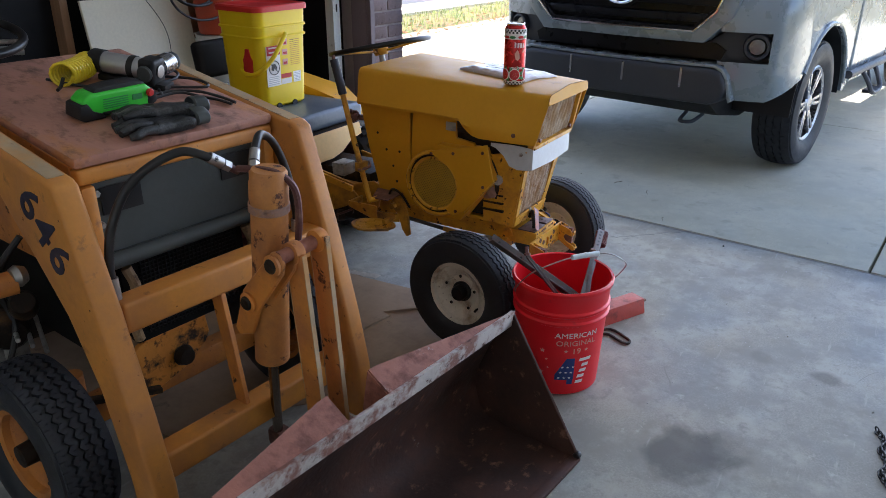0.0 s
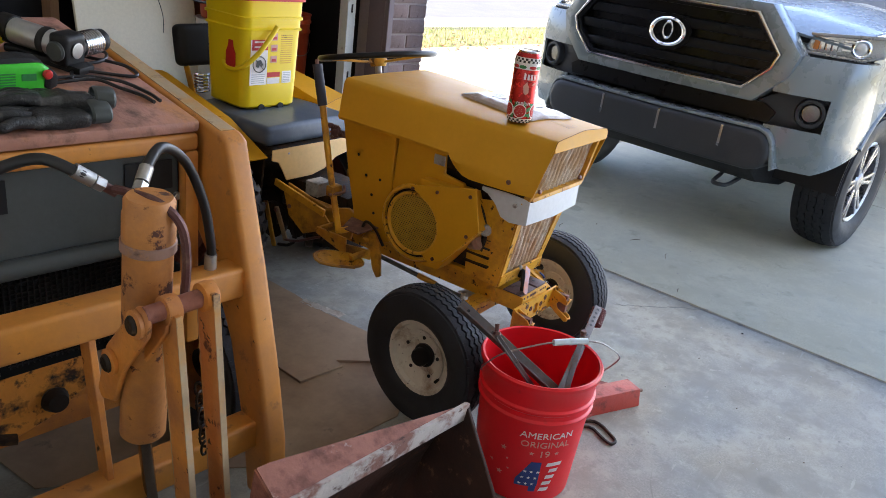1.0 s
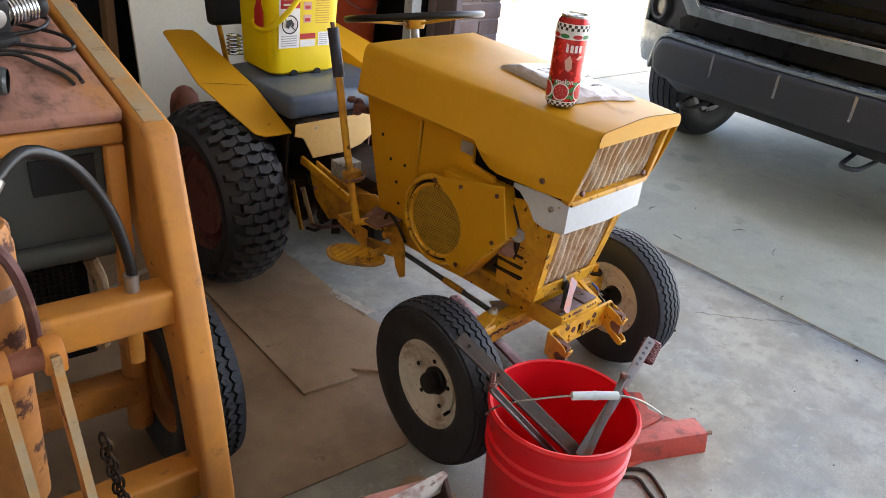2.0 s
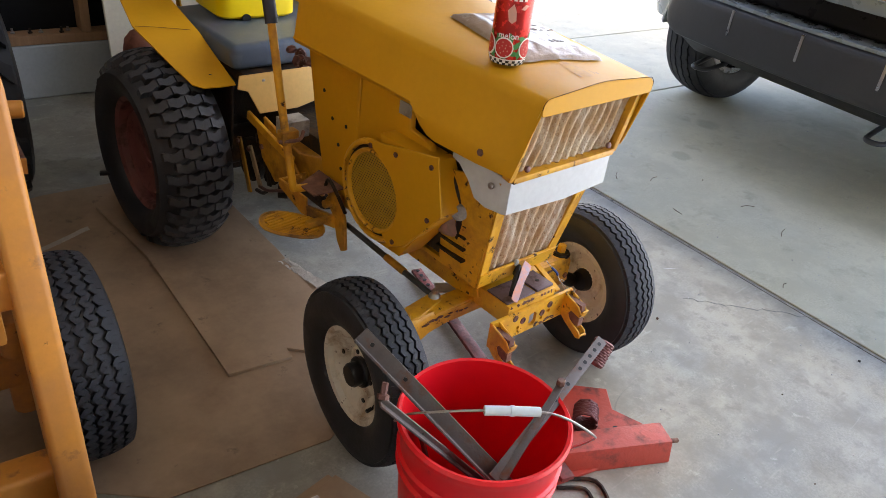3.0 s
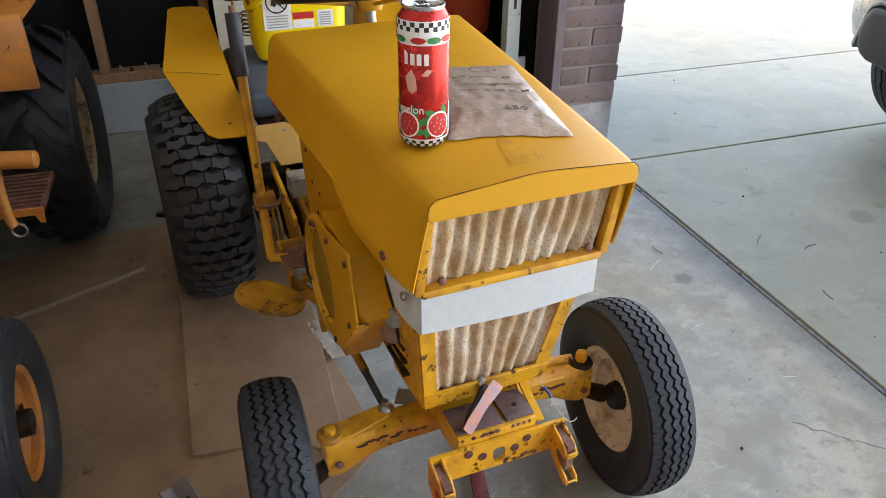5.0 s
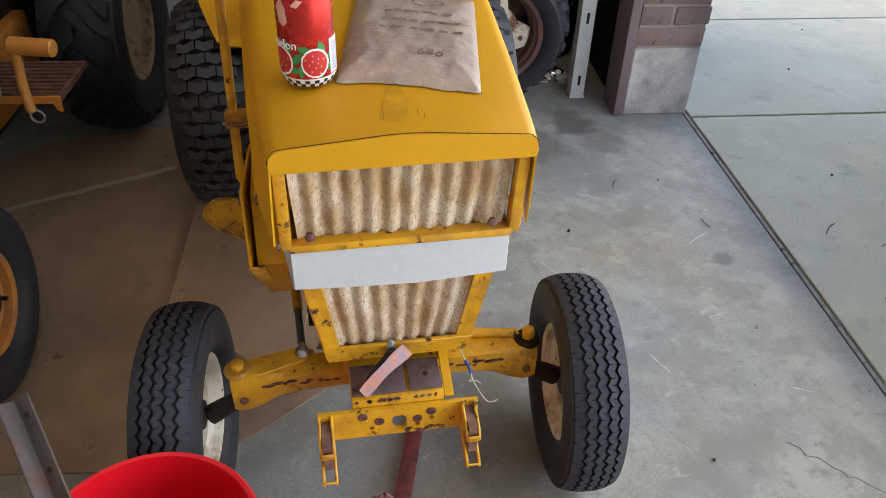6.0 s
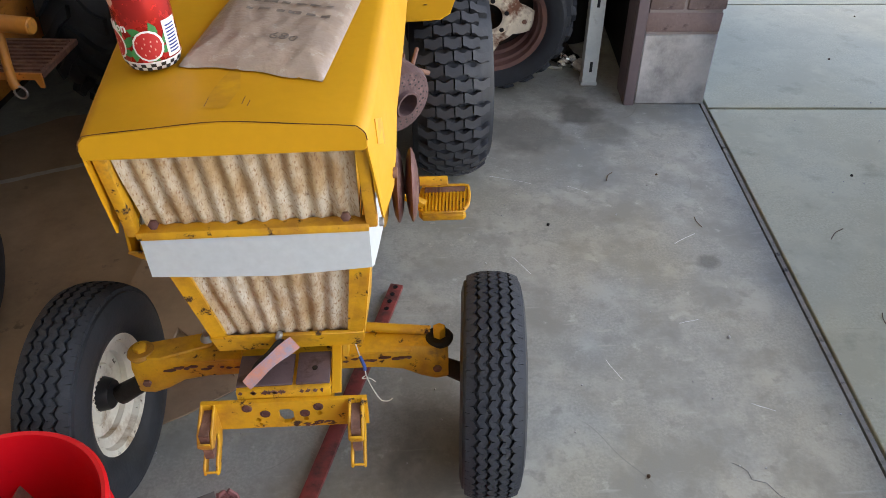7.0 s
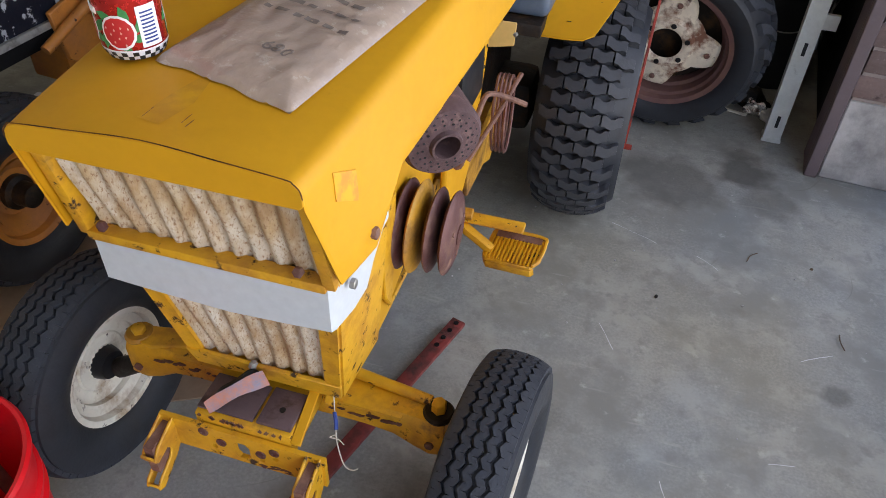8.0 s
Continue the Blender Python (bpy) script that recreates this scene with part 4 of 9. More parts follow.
def hood():
    rows = []
    ys = [-0.195, -0.188, -0.172, -0.158, -0.149, -0.12, -0.075, -0.05, -0.025, 0.0, 0.02, 0.045, 0.07, 0.092, 0.108, 0.122, 0.2, 0.32, 0.44, 0.53, 0.545]
    for y in ys:
        w = hood_w(y)
        zt = 0.876 + 0.030 * max(0.0, (y + 0.195) / 0.73)
        crown = 0.012 * (1 - max(0, y + 0.195) / 0.9)
        low = 0.704 + 0.015 * (y + 0.195) + 0.052 * min(1.0, max(0.0, (y - 0.045) / 0.077)) ** 2
        if y > 0.122:
            low = 0.762 + 0.03 * (y - 0.1)
        if y < -0.158:
            low = 0.704 + 0.138 * ((-0.158 - y) / 0.037)
        low_r = 0.704 + 0.015 * (y + 0.195) + 0.070 * min(1.0, max(0.0, (y + 0.075) / 0.075))
        if y > 0.0:
            low_r = 0.776 + 0.03 * y
        if y < -0.1:
            low_r = max(low_r, 0.842 - 0.138 * (y + 0.195) / 0.045)
        tight = min(1.0, max(0.0, (y + 0.195) / 0.11))
        flanks = []
        for edge, k in ((low, 1.0), (low_r, 0.5)):
            crease = max(edge + 0.01, 0.738 + 0.055 * (y + 0.1))
            flanks.append([(w + (off * tight if off > 0 else off), z) for z, off in ((edge, 0.014), (crease, 0.014 + 0.006 * k), (crease + 0.008, 0.013 + 0.003 * k), (zt - 0.020, 0.002), (zt - 0.010, -0.002), (zt - 0.003, -0.009), (zt, -0.018))])
        row = [(CX - x, y, z) for x, z in flanks[0]]
        row += [(CX - w * 0.5, y, zt + crown * 0.5), (CX, y, zt + crown), (CX + w * 0.5, y, zt + crown * 0.5)]
        row += [(CX + x, y, z) for x, z in reversed(flanks[1])]
        rows.append(row)
    bm = sheet(rows, 0.003)
    # folded front lip with rounded corners
    prism([(CX + x, z) for x, z in FOLD] + [(CX + 0.1685, 0.848), (CX + 0.164, 0.8425), (CX - 0.164, 0.8425), (CX - 0.1685, 0.848)], "y", -0.1975, -0.1925, 0.0012, 1, bm)
    return bm


FOLD = [(-0.1685, 0.856), (-0.1665, 0.866), (-0.160, 0.873), (-0.150, 0.8765), (-0.084, 0.8820), (0.0, 0.8880), (0.084, 0.8820), (0.150, 0.8765), (0.160, 0.873), (0.1665, 0.866), (0.1685, 0.856)]


hood_ob = put("hood", hood(), M_yellow, "flat yellow sheet-metal hood, rust-stained at its front edge")

part("rusty_fold", tube([(CX + x, -0.1972, z + 0.0008) for x, z in FOLD], 0.0007, 6, 4), M_foldrust, hood_ob, "thin rust line along the folded front edge")
def hood_skin(x, y):
    """Height of the hood's top at x from the middle line."""
    crown = 0.012 * (1 - max(0, y + 0.195) / 0.9)
    w = hood_w(y) * 0.5
    k = 1 - 0.5 * abs(x) / w if abs(x) < w else 0.5 - 0.5 * min(1.0, (abs(x) - w) / (w - 0.018))
    return 0.876 + 0.030 * max(0.0, (y + 0.195) / 0.73) + crown * k


def hood_patch(outline, material, name, label=""):
    """A thin stain lying on the hood's top."""
    own = bmesh.new()
    own.faces.new([own.verts.new((x, y, 0)) for x, y in outline])
    bmesh.ops.triangulate(own, faces=own.faces[:])
    bmesh.ops.subdivide_edges(own, edges=own.edges[:], cuts=2, use_grid_fill=True)
    for v in own.verts:
        v.co = Vector((CX + v.co.x, v.co.y, hood_skin(v.co.x, v.co.y) + 0.0006))
    return part(name, own, material, hood_ob, label)


hood_patch([(-0.028, -0.160), (0.002, -0.168), (0.014, -0.120), (0.008, -0.075), (-0.006, -0.070), (-0.018, -0.110)], M_smear, "brown_smear", "brownish rubbed smear in the paint")
for x, y, q in ((-0.024, -0.158, 0.020), (0.020, -0.156, 0.018), (0.027, -0.160, 0.014)):
    hood_patch([(x, y), (x + 0.0010, y), (x + 0.0028, y + q), (x + 0.0018, y + q)], M_browniron, "scratch")


def corrugated(xl, xr, z0, z1, y0, y1, xl1, xr1, waves, amp):
    rows, k = [], 10
    for j in range(13):
        t = j / 12
        row = []
        for i in range(waves * k + 1):
            s = i / (waves * k)
            a, b = xl + (xl1 - xl) * t, xr + (xr1 - xr) * t
            wob = 0.002 * math.sin(9 * s + 7 * t)
            row.append((a + (b - a) * s, y0 + (y1 - y0) * t - amp * math.cos(2 * math.pi * waves * s) + wob, z0 + (z1 - z0) * t + (0.003 * math.sin(31 * s) if j == 0 else 0)))
        rows.append(row)
    return sheet(rows, 0.002)


put("upper_grille", corrugated(CX - 0.146, CX + 0.146, 0.690, 0.850, -0.127, -0.165, CX - 0.150, CX + 0.150, 11, 0.0044), M_grille, "corrugated white grille, speckled with rust")
put("lower_grille", corrugated(CX - 0.100, CX + 0.100, 0.404, 0.640, -0.060, -0.105, CX - 0.132, CX + 0.132, 8, 0.0044), M_grille, "corrugated white grille, rusty at the foot")

# grille surrounds
bm = None
for x, s in ((CX - 0.158, 1), (CX + 0.158, -1)):
    bm = bar((x, -0.172, 0.850), (x - s * 0.004, -0.137, 0.690), 0.016, 0.022, 0.003, bm, (0, 1, 0))
bm = bar((CX - 0.158, -0.140, 0.690), (CX + 0.158, -0.140, 0.690), 0.022, 0.014, 0.003, bm)
put("grille_frame", bm, M_yellow_worn)
for x in (CX - 0.128, CX + 0.128):
    put("bolt", hexbolt((x, -0.150, 0.712), (0, -1, 0.2), 0.007, 0.006), M_browniron)

# lower nose: tapering shell with a border round the lower grille
for s in (-1, 1):
    x0, x1 = CX + s * 0.160, CX + s * 0.122
    put("nose_side", plate([(x0, -0.122, 0.675), (x0, 0.045, 0.640), (x1 + s * 0.012, 0.055, 0.385), (x1, -0.060, 0.372)], 0.005), M_yellow_worn)
    put("nose_border", plate([(x0 - s * 0.001, -0.124, 0.675), (x0 - s * 0.030, -0.124, 0.675), (x1 - s * 0.024, -0.063, 0.385), (x1 - s * 0.001, -0.063, 0.372)], 0.006), M_yellow_worn)
put("nose_sill", plate([(CX - 0.122, -0.063, 0.373), (CX + 0.122, -0.063, 0.373), (CX + 0.128, -0.074, 0.414), (CX - 0.128, -0.074, 0.414)], 0.007, 0.001), M_yellow_worn)

# white band that wraps round both sides
def band():
    bm = bmesh.new()
    h = [(-0.169, -0.143, 0.686, 0.612), (-0.172, -0.135, 0.687, 0.610), (-0.178, -0.090, 0.692, 0.607), (-0.184, -0.062, 0.694, 0.618), (-0.187, -0.040, 0.694, 0.652), (-0.188, -0.01, 0.693, 0.676), (-0.189, 0.010, 0.692, 0.682)]
    pts = [(CX - 0.0, -0.146, 0.686, 0.608)]
    left = [(CX + x + 0.012, y, a, b) for x, y, a, b in h]
    right = [(CX - x - 0.012, y, a, b) for x, y, a, b in h]
    line = list(reversed(left)) + [(CX - 0.08, -0.1445, 0.686, 0.609), (CX + 0.02, -0.1445, 0.686, 0.605), (CX + 0.09, -0.1445, 0.686, 0.609)] + right
    return sheet([[(x, y, a) for x, y, a, b in line], [(x, y, b) for x, y, a, b in line]], 0.004, bm)


put("white_band", band(), M_white, "white enamelled trim band wrapping the nose")
for s in (-1, 1):
    put("bolt", hexbolt((CX + s * 0.170, -0.105, 0.665), (s, 0, 0), 0.007, 0.006), M_steel)
    put("hood_bolt", hexbolt((CX + s * 0.191, -0.085, 0.735), (s, 0, 0), 0.008, 0.008), M_rustiron)

# left side: engine shroud with its screen, and the pedestal panels
arc = [(0.213 + 0.128 * math.cos(a), 0.520 + 0.128 * math.sin(a)) for a in [radians(95 + i * 17.5) for i in range(11)]]
outline = [(0.205, 0.668), (0.030, 0.668), (-0.015, 0.560), (0.105, 0.398)] + [p for p in reversed(arc)]
put("fan_shroud", prism(outline, "x", -0.205, -0.135, 0.006, 2), M_yellow, "dished yellow fan shroud with a round intake")
ringm = Matrix.Translation((-0.2048, 0.213, 0.520)) @ pose(0, 0, 0, 0, 0, 180)
put("intake_ring", lathe([(0.092, -0.001), (0.0925, 0.007), (0.096, 0.0105), (0.101, 0.0095), (0.1025, 0.003), (0.1025, -0.001), (0.110, -0.001), (0.110, 0.004), (0.1125, 0.0105), (0.118, 0.0105), (0.1235, 0.006), (0.125, 0.0)], 48, None, ringm), M_yellow_worn)
put("ring_groove", lathe([(0.1015, 0.0012), (0.111, 0.0012)], 44, None, ringm), M_grease, "dark flat ring between the raised rings")
put("screen", lathe([(0.0925, 0.001), (0.07, 0.0016), (0.0, 0.002)], 44, None, ringm), M_mesh, "round perforated intake screen")
dots = bmesh.new()
for i in range(-12, 13):
    for j in range(-14, 15):
        y, z = (i + 0.5 * (j % 2)) * 0.0076, j * 0.0066
        if y * y + z * z < 0.089 ** 2:
            lathe([(0, 0), (0.0017, 0)], 5, dots, Matrix.Translation((-0.2073, 0.213 + y, 0.520 + z)))
put("screen_perforation", dots, M_black)["kind"] = "stuff"
rim_arc = [(0.213 + 0.099 * math.cos(a), 0.520 + 0.099 * math.sin(a)) for a in [radians(240 - i * 10.8) for i in range(13)]]
cover = put("shroud_cover", prism([(0.240, 0.640), (0.130, 0.666), (-0.004, 0.697), (-0.032, 0.572), (0.085, 0.437), (0.132, 0.413)] + rim_arc, "x", -0.2165, -0.2115, 0.0015, 1), M_yellow, "flat yellow cover plate beside the intake")
part("cover_lip", bar((-0.205, -0.032, 0.570), (-0.200, 0.088, 0.434), 0.004, 0.026, 0.001, None, (1, 0, 0)), M_yellow_worn, cover)
for y, z in ((0.130, 0.648), (0.008, 0.545), (0.012, 0.668), (0.118, 0.434), (0.222, 0.634)):
    put("screw", hexbolt((-0.2165, y, z), (-1, 0, 0), 0.006, 0.004), M_browniron)
for y, z in ((0.318, 0.505), (0.295, 0.440), (0.298, 0.595)):
    put("screw", hexbolt((-0.2055, y, z), (-1, 0, 0), 0.005, 0.006), M_rustiron)
side = [(0.335, 0.775), (0.155, 0.765), (0.150, 0.690), (0.075, 0.680), (0.06, 0.62), (0.20, 0.42), (0.31, 0.40), (0.345, 0.60)]
put("engine_cowl", prism(side, "x", -0.165, -0.150, 0.003, 1), M_yellow, "")
put("data_tag", plate([(-0.168, 0.190, 0.745), (-0.168, 0.150, 0.745), (-0.168, 0.150, 0.715), (-0.168, 0.190, 0.715)], 0.003), M_ali, "small worn aluminium data tag")
ped = [(0.352, 0.785), (0.352, 0.62), (0.335, 0.40), (0.400, 0.372), (0.470, 0.395), (0.500, 0.44), (0.545, 0.60), (0.585, 0.785)]
put("pedestal_panel", prism(ped, "x", -0.160, -0.148, 0.003, 1), M_yellow)
ped_right = [(0.352, 0.785), (0.352, 0.62), (0.335, 0.40), (0.400, 0.372), (0.470, 0.395), (0.530, 0.44), (0.600, 0.60), (0.665, 0.785)]
put("pedestal_panel", prism(ped_right, "x", CX + 0.150, CX + 0.162, 0.003, 1), M_yellow)
for k in range(9):
    put("panel_hole", lathe([(0, 0), (0.0035, 0), (0.0035, 0.0012), (0, 0.0012)], 8, None, Matrix.Translation((CX + 0.1622, 0.572 + 0.0075 * k - 0.012 * (k % 2), 0.575 + 0.018 * k))), M_black)
put("dash_panel", plate([(CX - 0.155, 0.575, 0.785), (CX + 0.155, 0.575, 0.785), (CX + 0.155, 0.50, 0.46), (CX - 0.155, 0.50, 0.46)], 0.006, 0.002), M_yellow_worn)
for y, z in ((0.46, 0.60), (0.43, 0.54), (0.40, 0.60), (0.50, 0.66), (0.415, 0.48)):
    put("panel_hole", lathe([(0, 0), (0.005, 0), (0.005, 0.0015), (0, 0.0015)], 10, None, Matrix.Translation((-0.1618, y, z))), M_black)
# burnt elbow under the hood's rear edge
bm = None
r = random.Random(2)
for i in range(9):
    p = (-0.175 + r.uniform(-0.02, 0.012), 0.595 + r.uniform(-0.02, 0.02), 0.715 + r.uniform(-0.025, 0.03))
    bm = lathe([(0, -0.010), (0.012, -0.006), (0.015, 0.0), (0.012, 0.006), (0, 0.010)], 7, bm, Matrix.Translation(p) @ pose(0, 0, 0, r.uniform(0, 180), r.uniform(0, 90), 0))
bm = rod((-0.17, 0.59, 0.71), (-0.12, 0.56, 0.70), 0.012, 10, bm)
put("throttle_boot", bm, M_browniron, "crumbling rusty linkage boot")

# engine block glimpsed between shroud and nose, and frame rails
bm = box((-0.12, -0.02, 0.40), (CX + 0.13, 0.33, 0.70), 0.012)
eng = put("engine", bm, M_grease, "oily dark engine block with cooling fins")
for z in (0.43, 0.46, 0.49, 0.52, 0.55, 0.58, 0.61):
    part("cooling_fin", box((-0.135, -0.03, z), (CX + 0.135, 0.06, z + 0.006)), M_grease, eng)
put("air_duct", tube([(-0.135, 0.06, 0.66), (-0.140, 0.02, 0.62), (-0.130, -0.005, 0.55), (-0.118, 0.0, 0.48)], 0.014, 10, 5), M_grease, "greasy dark elbow pipe")
put("intake_casting", lathe([(0, -0.030), (0.022, -0.030), (0.030, -0.020), (0.030, 0.012), (0.022, 0.020), (0.022, 0.034), (0, 0.034)], 18, None, pose(-0.128, 0.030, 0.505, 0, 20, 75)), M_dustcyl, "dusty tan casting")
put("intake_casting", lathe([(0, -0.018), (0.018, -0.018), (0.022, 0.0), (0.016, 0.018), (0, 0.018)], 14, None, pose(-0.135, -0.005, 0.555, 0, 0, 40)), M_ali)
for s in (-1, 1):
    put("frame_rail", prism([(-0.02, 0.385), (0.70, 0.372), (0.70, 0.302), (0.0, 0.305), (-0.05, 0.325)], "x", CX + s * 0.088 - 0.006, CX + s * 0.088 + 0.006, 0.002, 1), M_yellow_worn)
put("engine_plate", box((CX - 0.13, 0.02, 0.378), (CX + 0.13, 0.36, 0.392), 0.003), M_yellow_worn)

# front block, plates and bracket
put("front_block", box((CX - 0.088, -0.142, 0.300), (CX + 0.070, 0.045, 0.352), 0.004), M_yellow_worn)
put("bare_plate", box((CX - 0.087, -0.134, 0.353), (CX + 0.006, -0.066, 0.3575), 0.002), M_darkplate)
put("bare_plate", box((CX + 0.012, -0.134, 0.353), (CX + 0.068, -0.066, 0.360), 0.002), M_darkplate)
put("plate_hole", lathe([(0, 0), (0.005, 0), (0.005, 0.001), (0, 0.001)], 10, None, Matrix.Translation((CX + 0.042, -0.104, 0.3603)) @ pose(0, 0, 0, 0, -90, 0)), M_black)


def pierced_plate(outline, holes2, y0, y1, bm=None):
    """A plate in the xz plane with openings; bridged with triangle fill."""
    own = bmesh.new()
    edges = []
    for loop in [outline] + holes2:
        vs_ = [own.verts.new((x, y0, z)) for x, z in loop]
        edges += [own.edges.new((vs_[i], vs_[(i + 1) % len(vs_)])) for i in range(len(vs_))]
    bmesh.ops.triangle_fill(own, use_beauty=True, edges=edges)
    bmesh.ops.solidify(own, geom=own.faces[:], thickness=abs(y1 - y0))
    return merge(bm, own)


def circle(x, z, r, n=12):
    return [(x + r * math.cos(2 * math.pi * i / n), z + r * math.sin(2 * math.pi * i / n)) for i in range(n)]


slot = [(CX - 0.022, 0.288), (CX - 0.022, 0.310), (CX - 0.016, 0.316), (CX - 0.004, 0.316), (CX + 0.003, 0.308), (CX + 0.003, 0.286), (CX - 0.004, 0.279), (CX - 0.016, 0.279)]
bm = pierced_plate([(CX - 0.147, 0.336), (CX + 0.128, 0.332), (CX + 0.128, 0.266), (CX - 0.147, 0.270)],
                   [slot, circle(CX - 0.058, 0.290, 0.005), circle(CX - 0.044, 0.306, 0.008), circle(CX + 0.022, 0.287, 0.005), circle(CX - 0.056, 0.272 + 0.006, 0.004), circle(CX + 0.046, 0.300, 0.005)], -0.152, -0.144)
put("front_bracket", bm, M_yellow_worn, "drilled yellow bracket plate with a slot")
for x, z in ((CX - 0.072, 0.322), (CX + 0.046, 0.318), (CX + 0.022, 0.303), (CX - 0.044, 0.306)):
    put("bolt", lathe([(0, 0), (0.0088, 0), (0.0085, 0.0015), (0.0050, 0.0018), (0.0045, 0.0006), (0, 0.0006)], 14, None, aim((x, -0.1525, z), (x, -1, z))), M_browniron, "rusty bolt hole rim")
for s in (-1, 1):
    xo = CX - 0.135 if s < 0 else CX + 0.110
    hook = [(-0.150, 0.335), (-0.198, 0.318), (-0.212, 0.300), (-0.206, 0.290), (-0.180, 0.296), (-0.172, 0.284), (-0.180, 0.270), (-0.216, 0.252), (-0.222, 0.238), (-0.210, 0.232), (-0.165, 0.258), (-0.150, 0.272)]
    bm = prism(hook, "x", xo - 0.013, xo - 0.008, 0.0015, 1)
    prism(hook, "x", xo + 0.008, xo + 0.013, 0.0015, 1, bm)
    bar((xo, -0.213, 0.310), (xo, -0.206, 0.291), 0.020, 0.004, 0.001, bm)
    bar((xo, -0.221, 0.246), (xo, -0.213, 0.234), 0.020, 0.004, 0.001, bm)
    put("clevis_hook", bm, M_yellow_worn, "worn double hook")
    put("hook_slot", box((xo - 0.0075, -0.205, 0.262), (xo + 0.0075, -0.150, 0.322)), M_rustiron)

# cloth strip and pin on the front block
put("hitch_pin", tube([(CX - 0.060, -0.118, 0.360), (CX - 0.050, -0.112, 0.380), (CX - 0.030, -0.098, 0.392), (CX - 0.012, -0.085, 0.405), (CX - 0.008, -0.075, 0.380)], 0.007, 8, 5), M_black, "black lever pin")
put("hitch_knob", lathe([(0, -0.006), (0.0065, -0.005), (0.0065, 0.005), (0.004, 0.009), (0, 0.009)], 6, None, pose(CX - 0.014, -0.076, 0.412, 0, -70, 0)), M_ali)
cl = []
for i in range(9):
    t = i / 8
    c = Vector((CX + 0.014 - 0.082 * t, -0.090 - 0.046 * t, 0.410 - 0.050 * t + 0.006 * math.sin(3 * t)))
    wv = Vector((0.0075, -0.0047, -0.0075)) * (1.05 - 0.25 * t + 0.08 * math.sin(9 * t))
    cl.append([c - wv, c + Vector((0, 0, 0.002 * math.sin(5 * t))), c + wv])
put("cloth_flag", sheet(cl, 0.0015), M_flag, "salmon cloth strip tied on a pin")
put("thin_wire", tube([(0.108, -0.045, 0.385), (0.121, -0.060, 0.380), (0.130, -0.080, 0.362), (0.138, -0.095, 0.350), (0.141, -0.105, 0.335), (0.150, -0.118, 0.318), (0.163, -0.130, 0.301), (0.176, -0.132, 0.298), (0.184, -0.130, 0.302)], 0.0011, 6, 5), M_wire, "pale loose wire")
put("thin_wire", tube([(0.141, -0.105, 0.337), (0.134, -0.112, 0.336), (0.146, -0.110, 0.334), (0.156, -0.111, 0.325)], 0.0008, 6, 5), M_wire)
put("wire_sleeve", tube([(0.131, -0.083, 0.360), (0.138, -0.095, 0.350), (0.1395, -0.100, 0.343)], 0.0032, 8, 3), M_print_blue, "blue wire sleeve")

# front axle
def axle_half(s):
    own = bmesh.new()
    secs = [(0.0, 0.288, 0.044, 0.030), (0.085, 0.288, 0.044, 0.030), (0.14, 0.286, 0.046, 0.028), (0.185, 0.282, 0.060, 0.026), (0.215, 0.272, 0.078, 0.027), (0.240, 0.268, 0.086, 0.030), (0.262, 0.266, 0.082, 0.026)]
    rows = []
    for x, z, h, d in secs:
        rows.append([(CX - 0.014 + s * x * 1.095, d * c, z + h / 2 * e) for c, e in ((-1, -0.7), (-1.0, 0.75), (-0.75, 1), (0.75, 1), (1, 0.75), (1, -0.7), (0.75, -1), (-0.75, -1), (-1, -0.7))])
    sheet(rows, 0.0, own)
    bmesh.ops.remove_doubles(own, verts=own.verts[:], dist=0.0001)
    bmesh.ops.holes_fill(own, edges=own.edges[:])
    return own


for s in (-1, 1):
    put("axle_beam", axle_half(s), M_yellow_worn, "yellow cast axle arm with chipped paint")
    kx = s * 0.272
    kn = lathe([(0, 0), (0.024, 0), (0.026, 0.006), (0.022, 0.012), (0, 0.012)], 20, None, Matrix.Translation((kx, 0, 0.306)) @ pose(0, 0, 0, 0, -90, 0))
    put("kingpin_washer", kn, M_grease if s > 0 else M_yellow_greasy, "greasy black washer" if s > 0 else "")
    put("kingpin_bolt", hexbolt((kx, 0, 0.318), (0, 0, 1), 0.0125, 0.018 if s > 0 else 0.009), M_yellow_worn)
    put("spindle", rod((kx + s * 0.008, -0.006, 0.240), (s * 0.335, -0.008, 0.207), 0.017, 12, None, 0.020), M_grease)
    put("knuckle_bolt", hexbolt((s * 0.266, -0.0305, 0.262), (0, -1, 0), 0.008, 0.005), M_rustiron)
    rr_ = random.Random(40 + s)
    for k in range(9):
        x_ = s * (0.10 + 0.015 * k + rr_.uniform(-0.006, 0.006))
        q = rr_.uniform(0.004, 0.012)
        z_ = 0.294 - 0.00008 * k + rr_.uniform(-0.005, 0.004)
        put("paint_chip", prism([(x_ - q, z_), (x_ - q * 0.4, z_ + rr_.uniform(0.001, 0.003)), (x_ + q * 0.5, z_ + rr_.uniform(0.001, 0.0025)), (x_ + q, z_ + 0.001), (x_ + q * 0.2, z_ - rr_.uniform(0.001, 0.003)), (x_ - q * 0.6, z_ - 0.001)], "y", -0.0312, -0.027, 0.0), M_browniron)

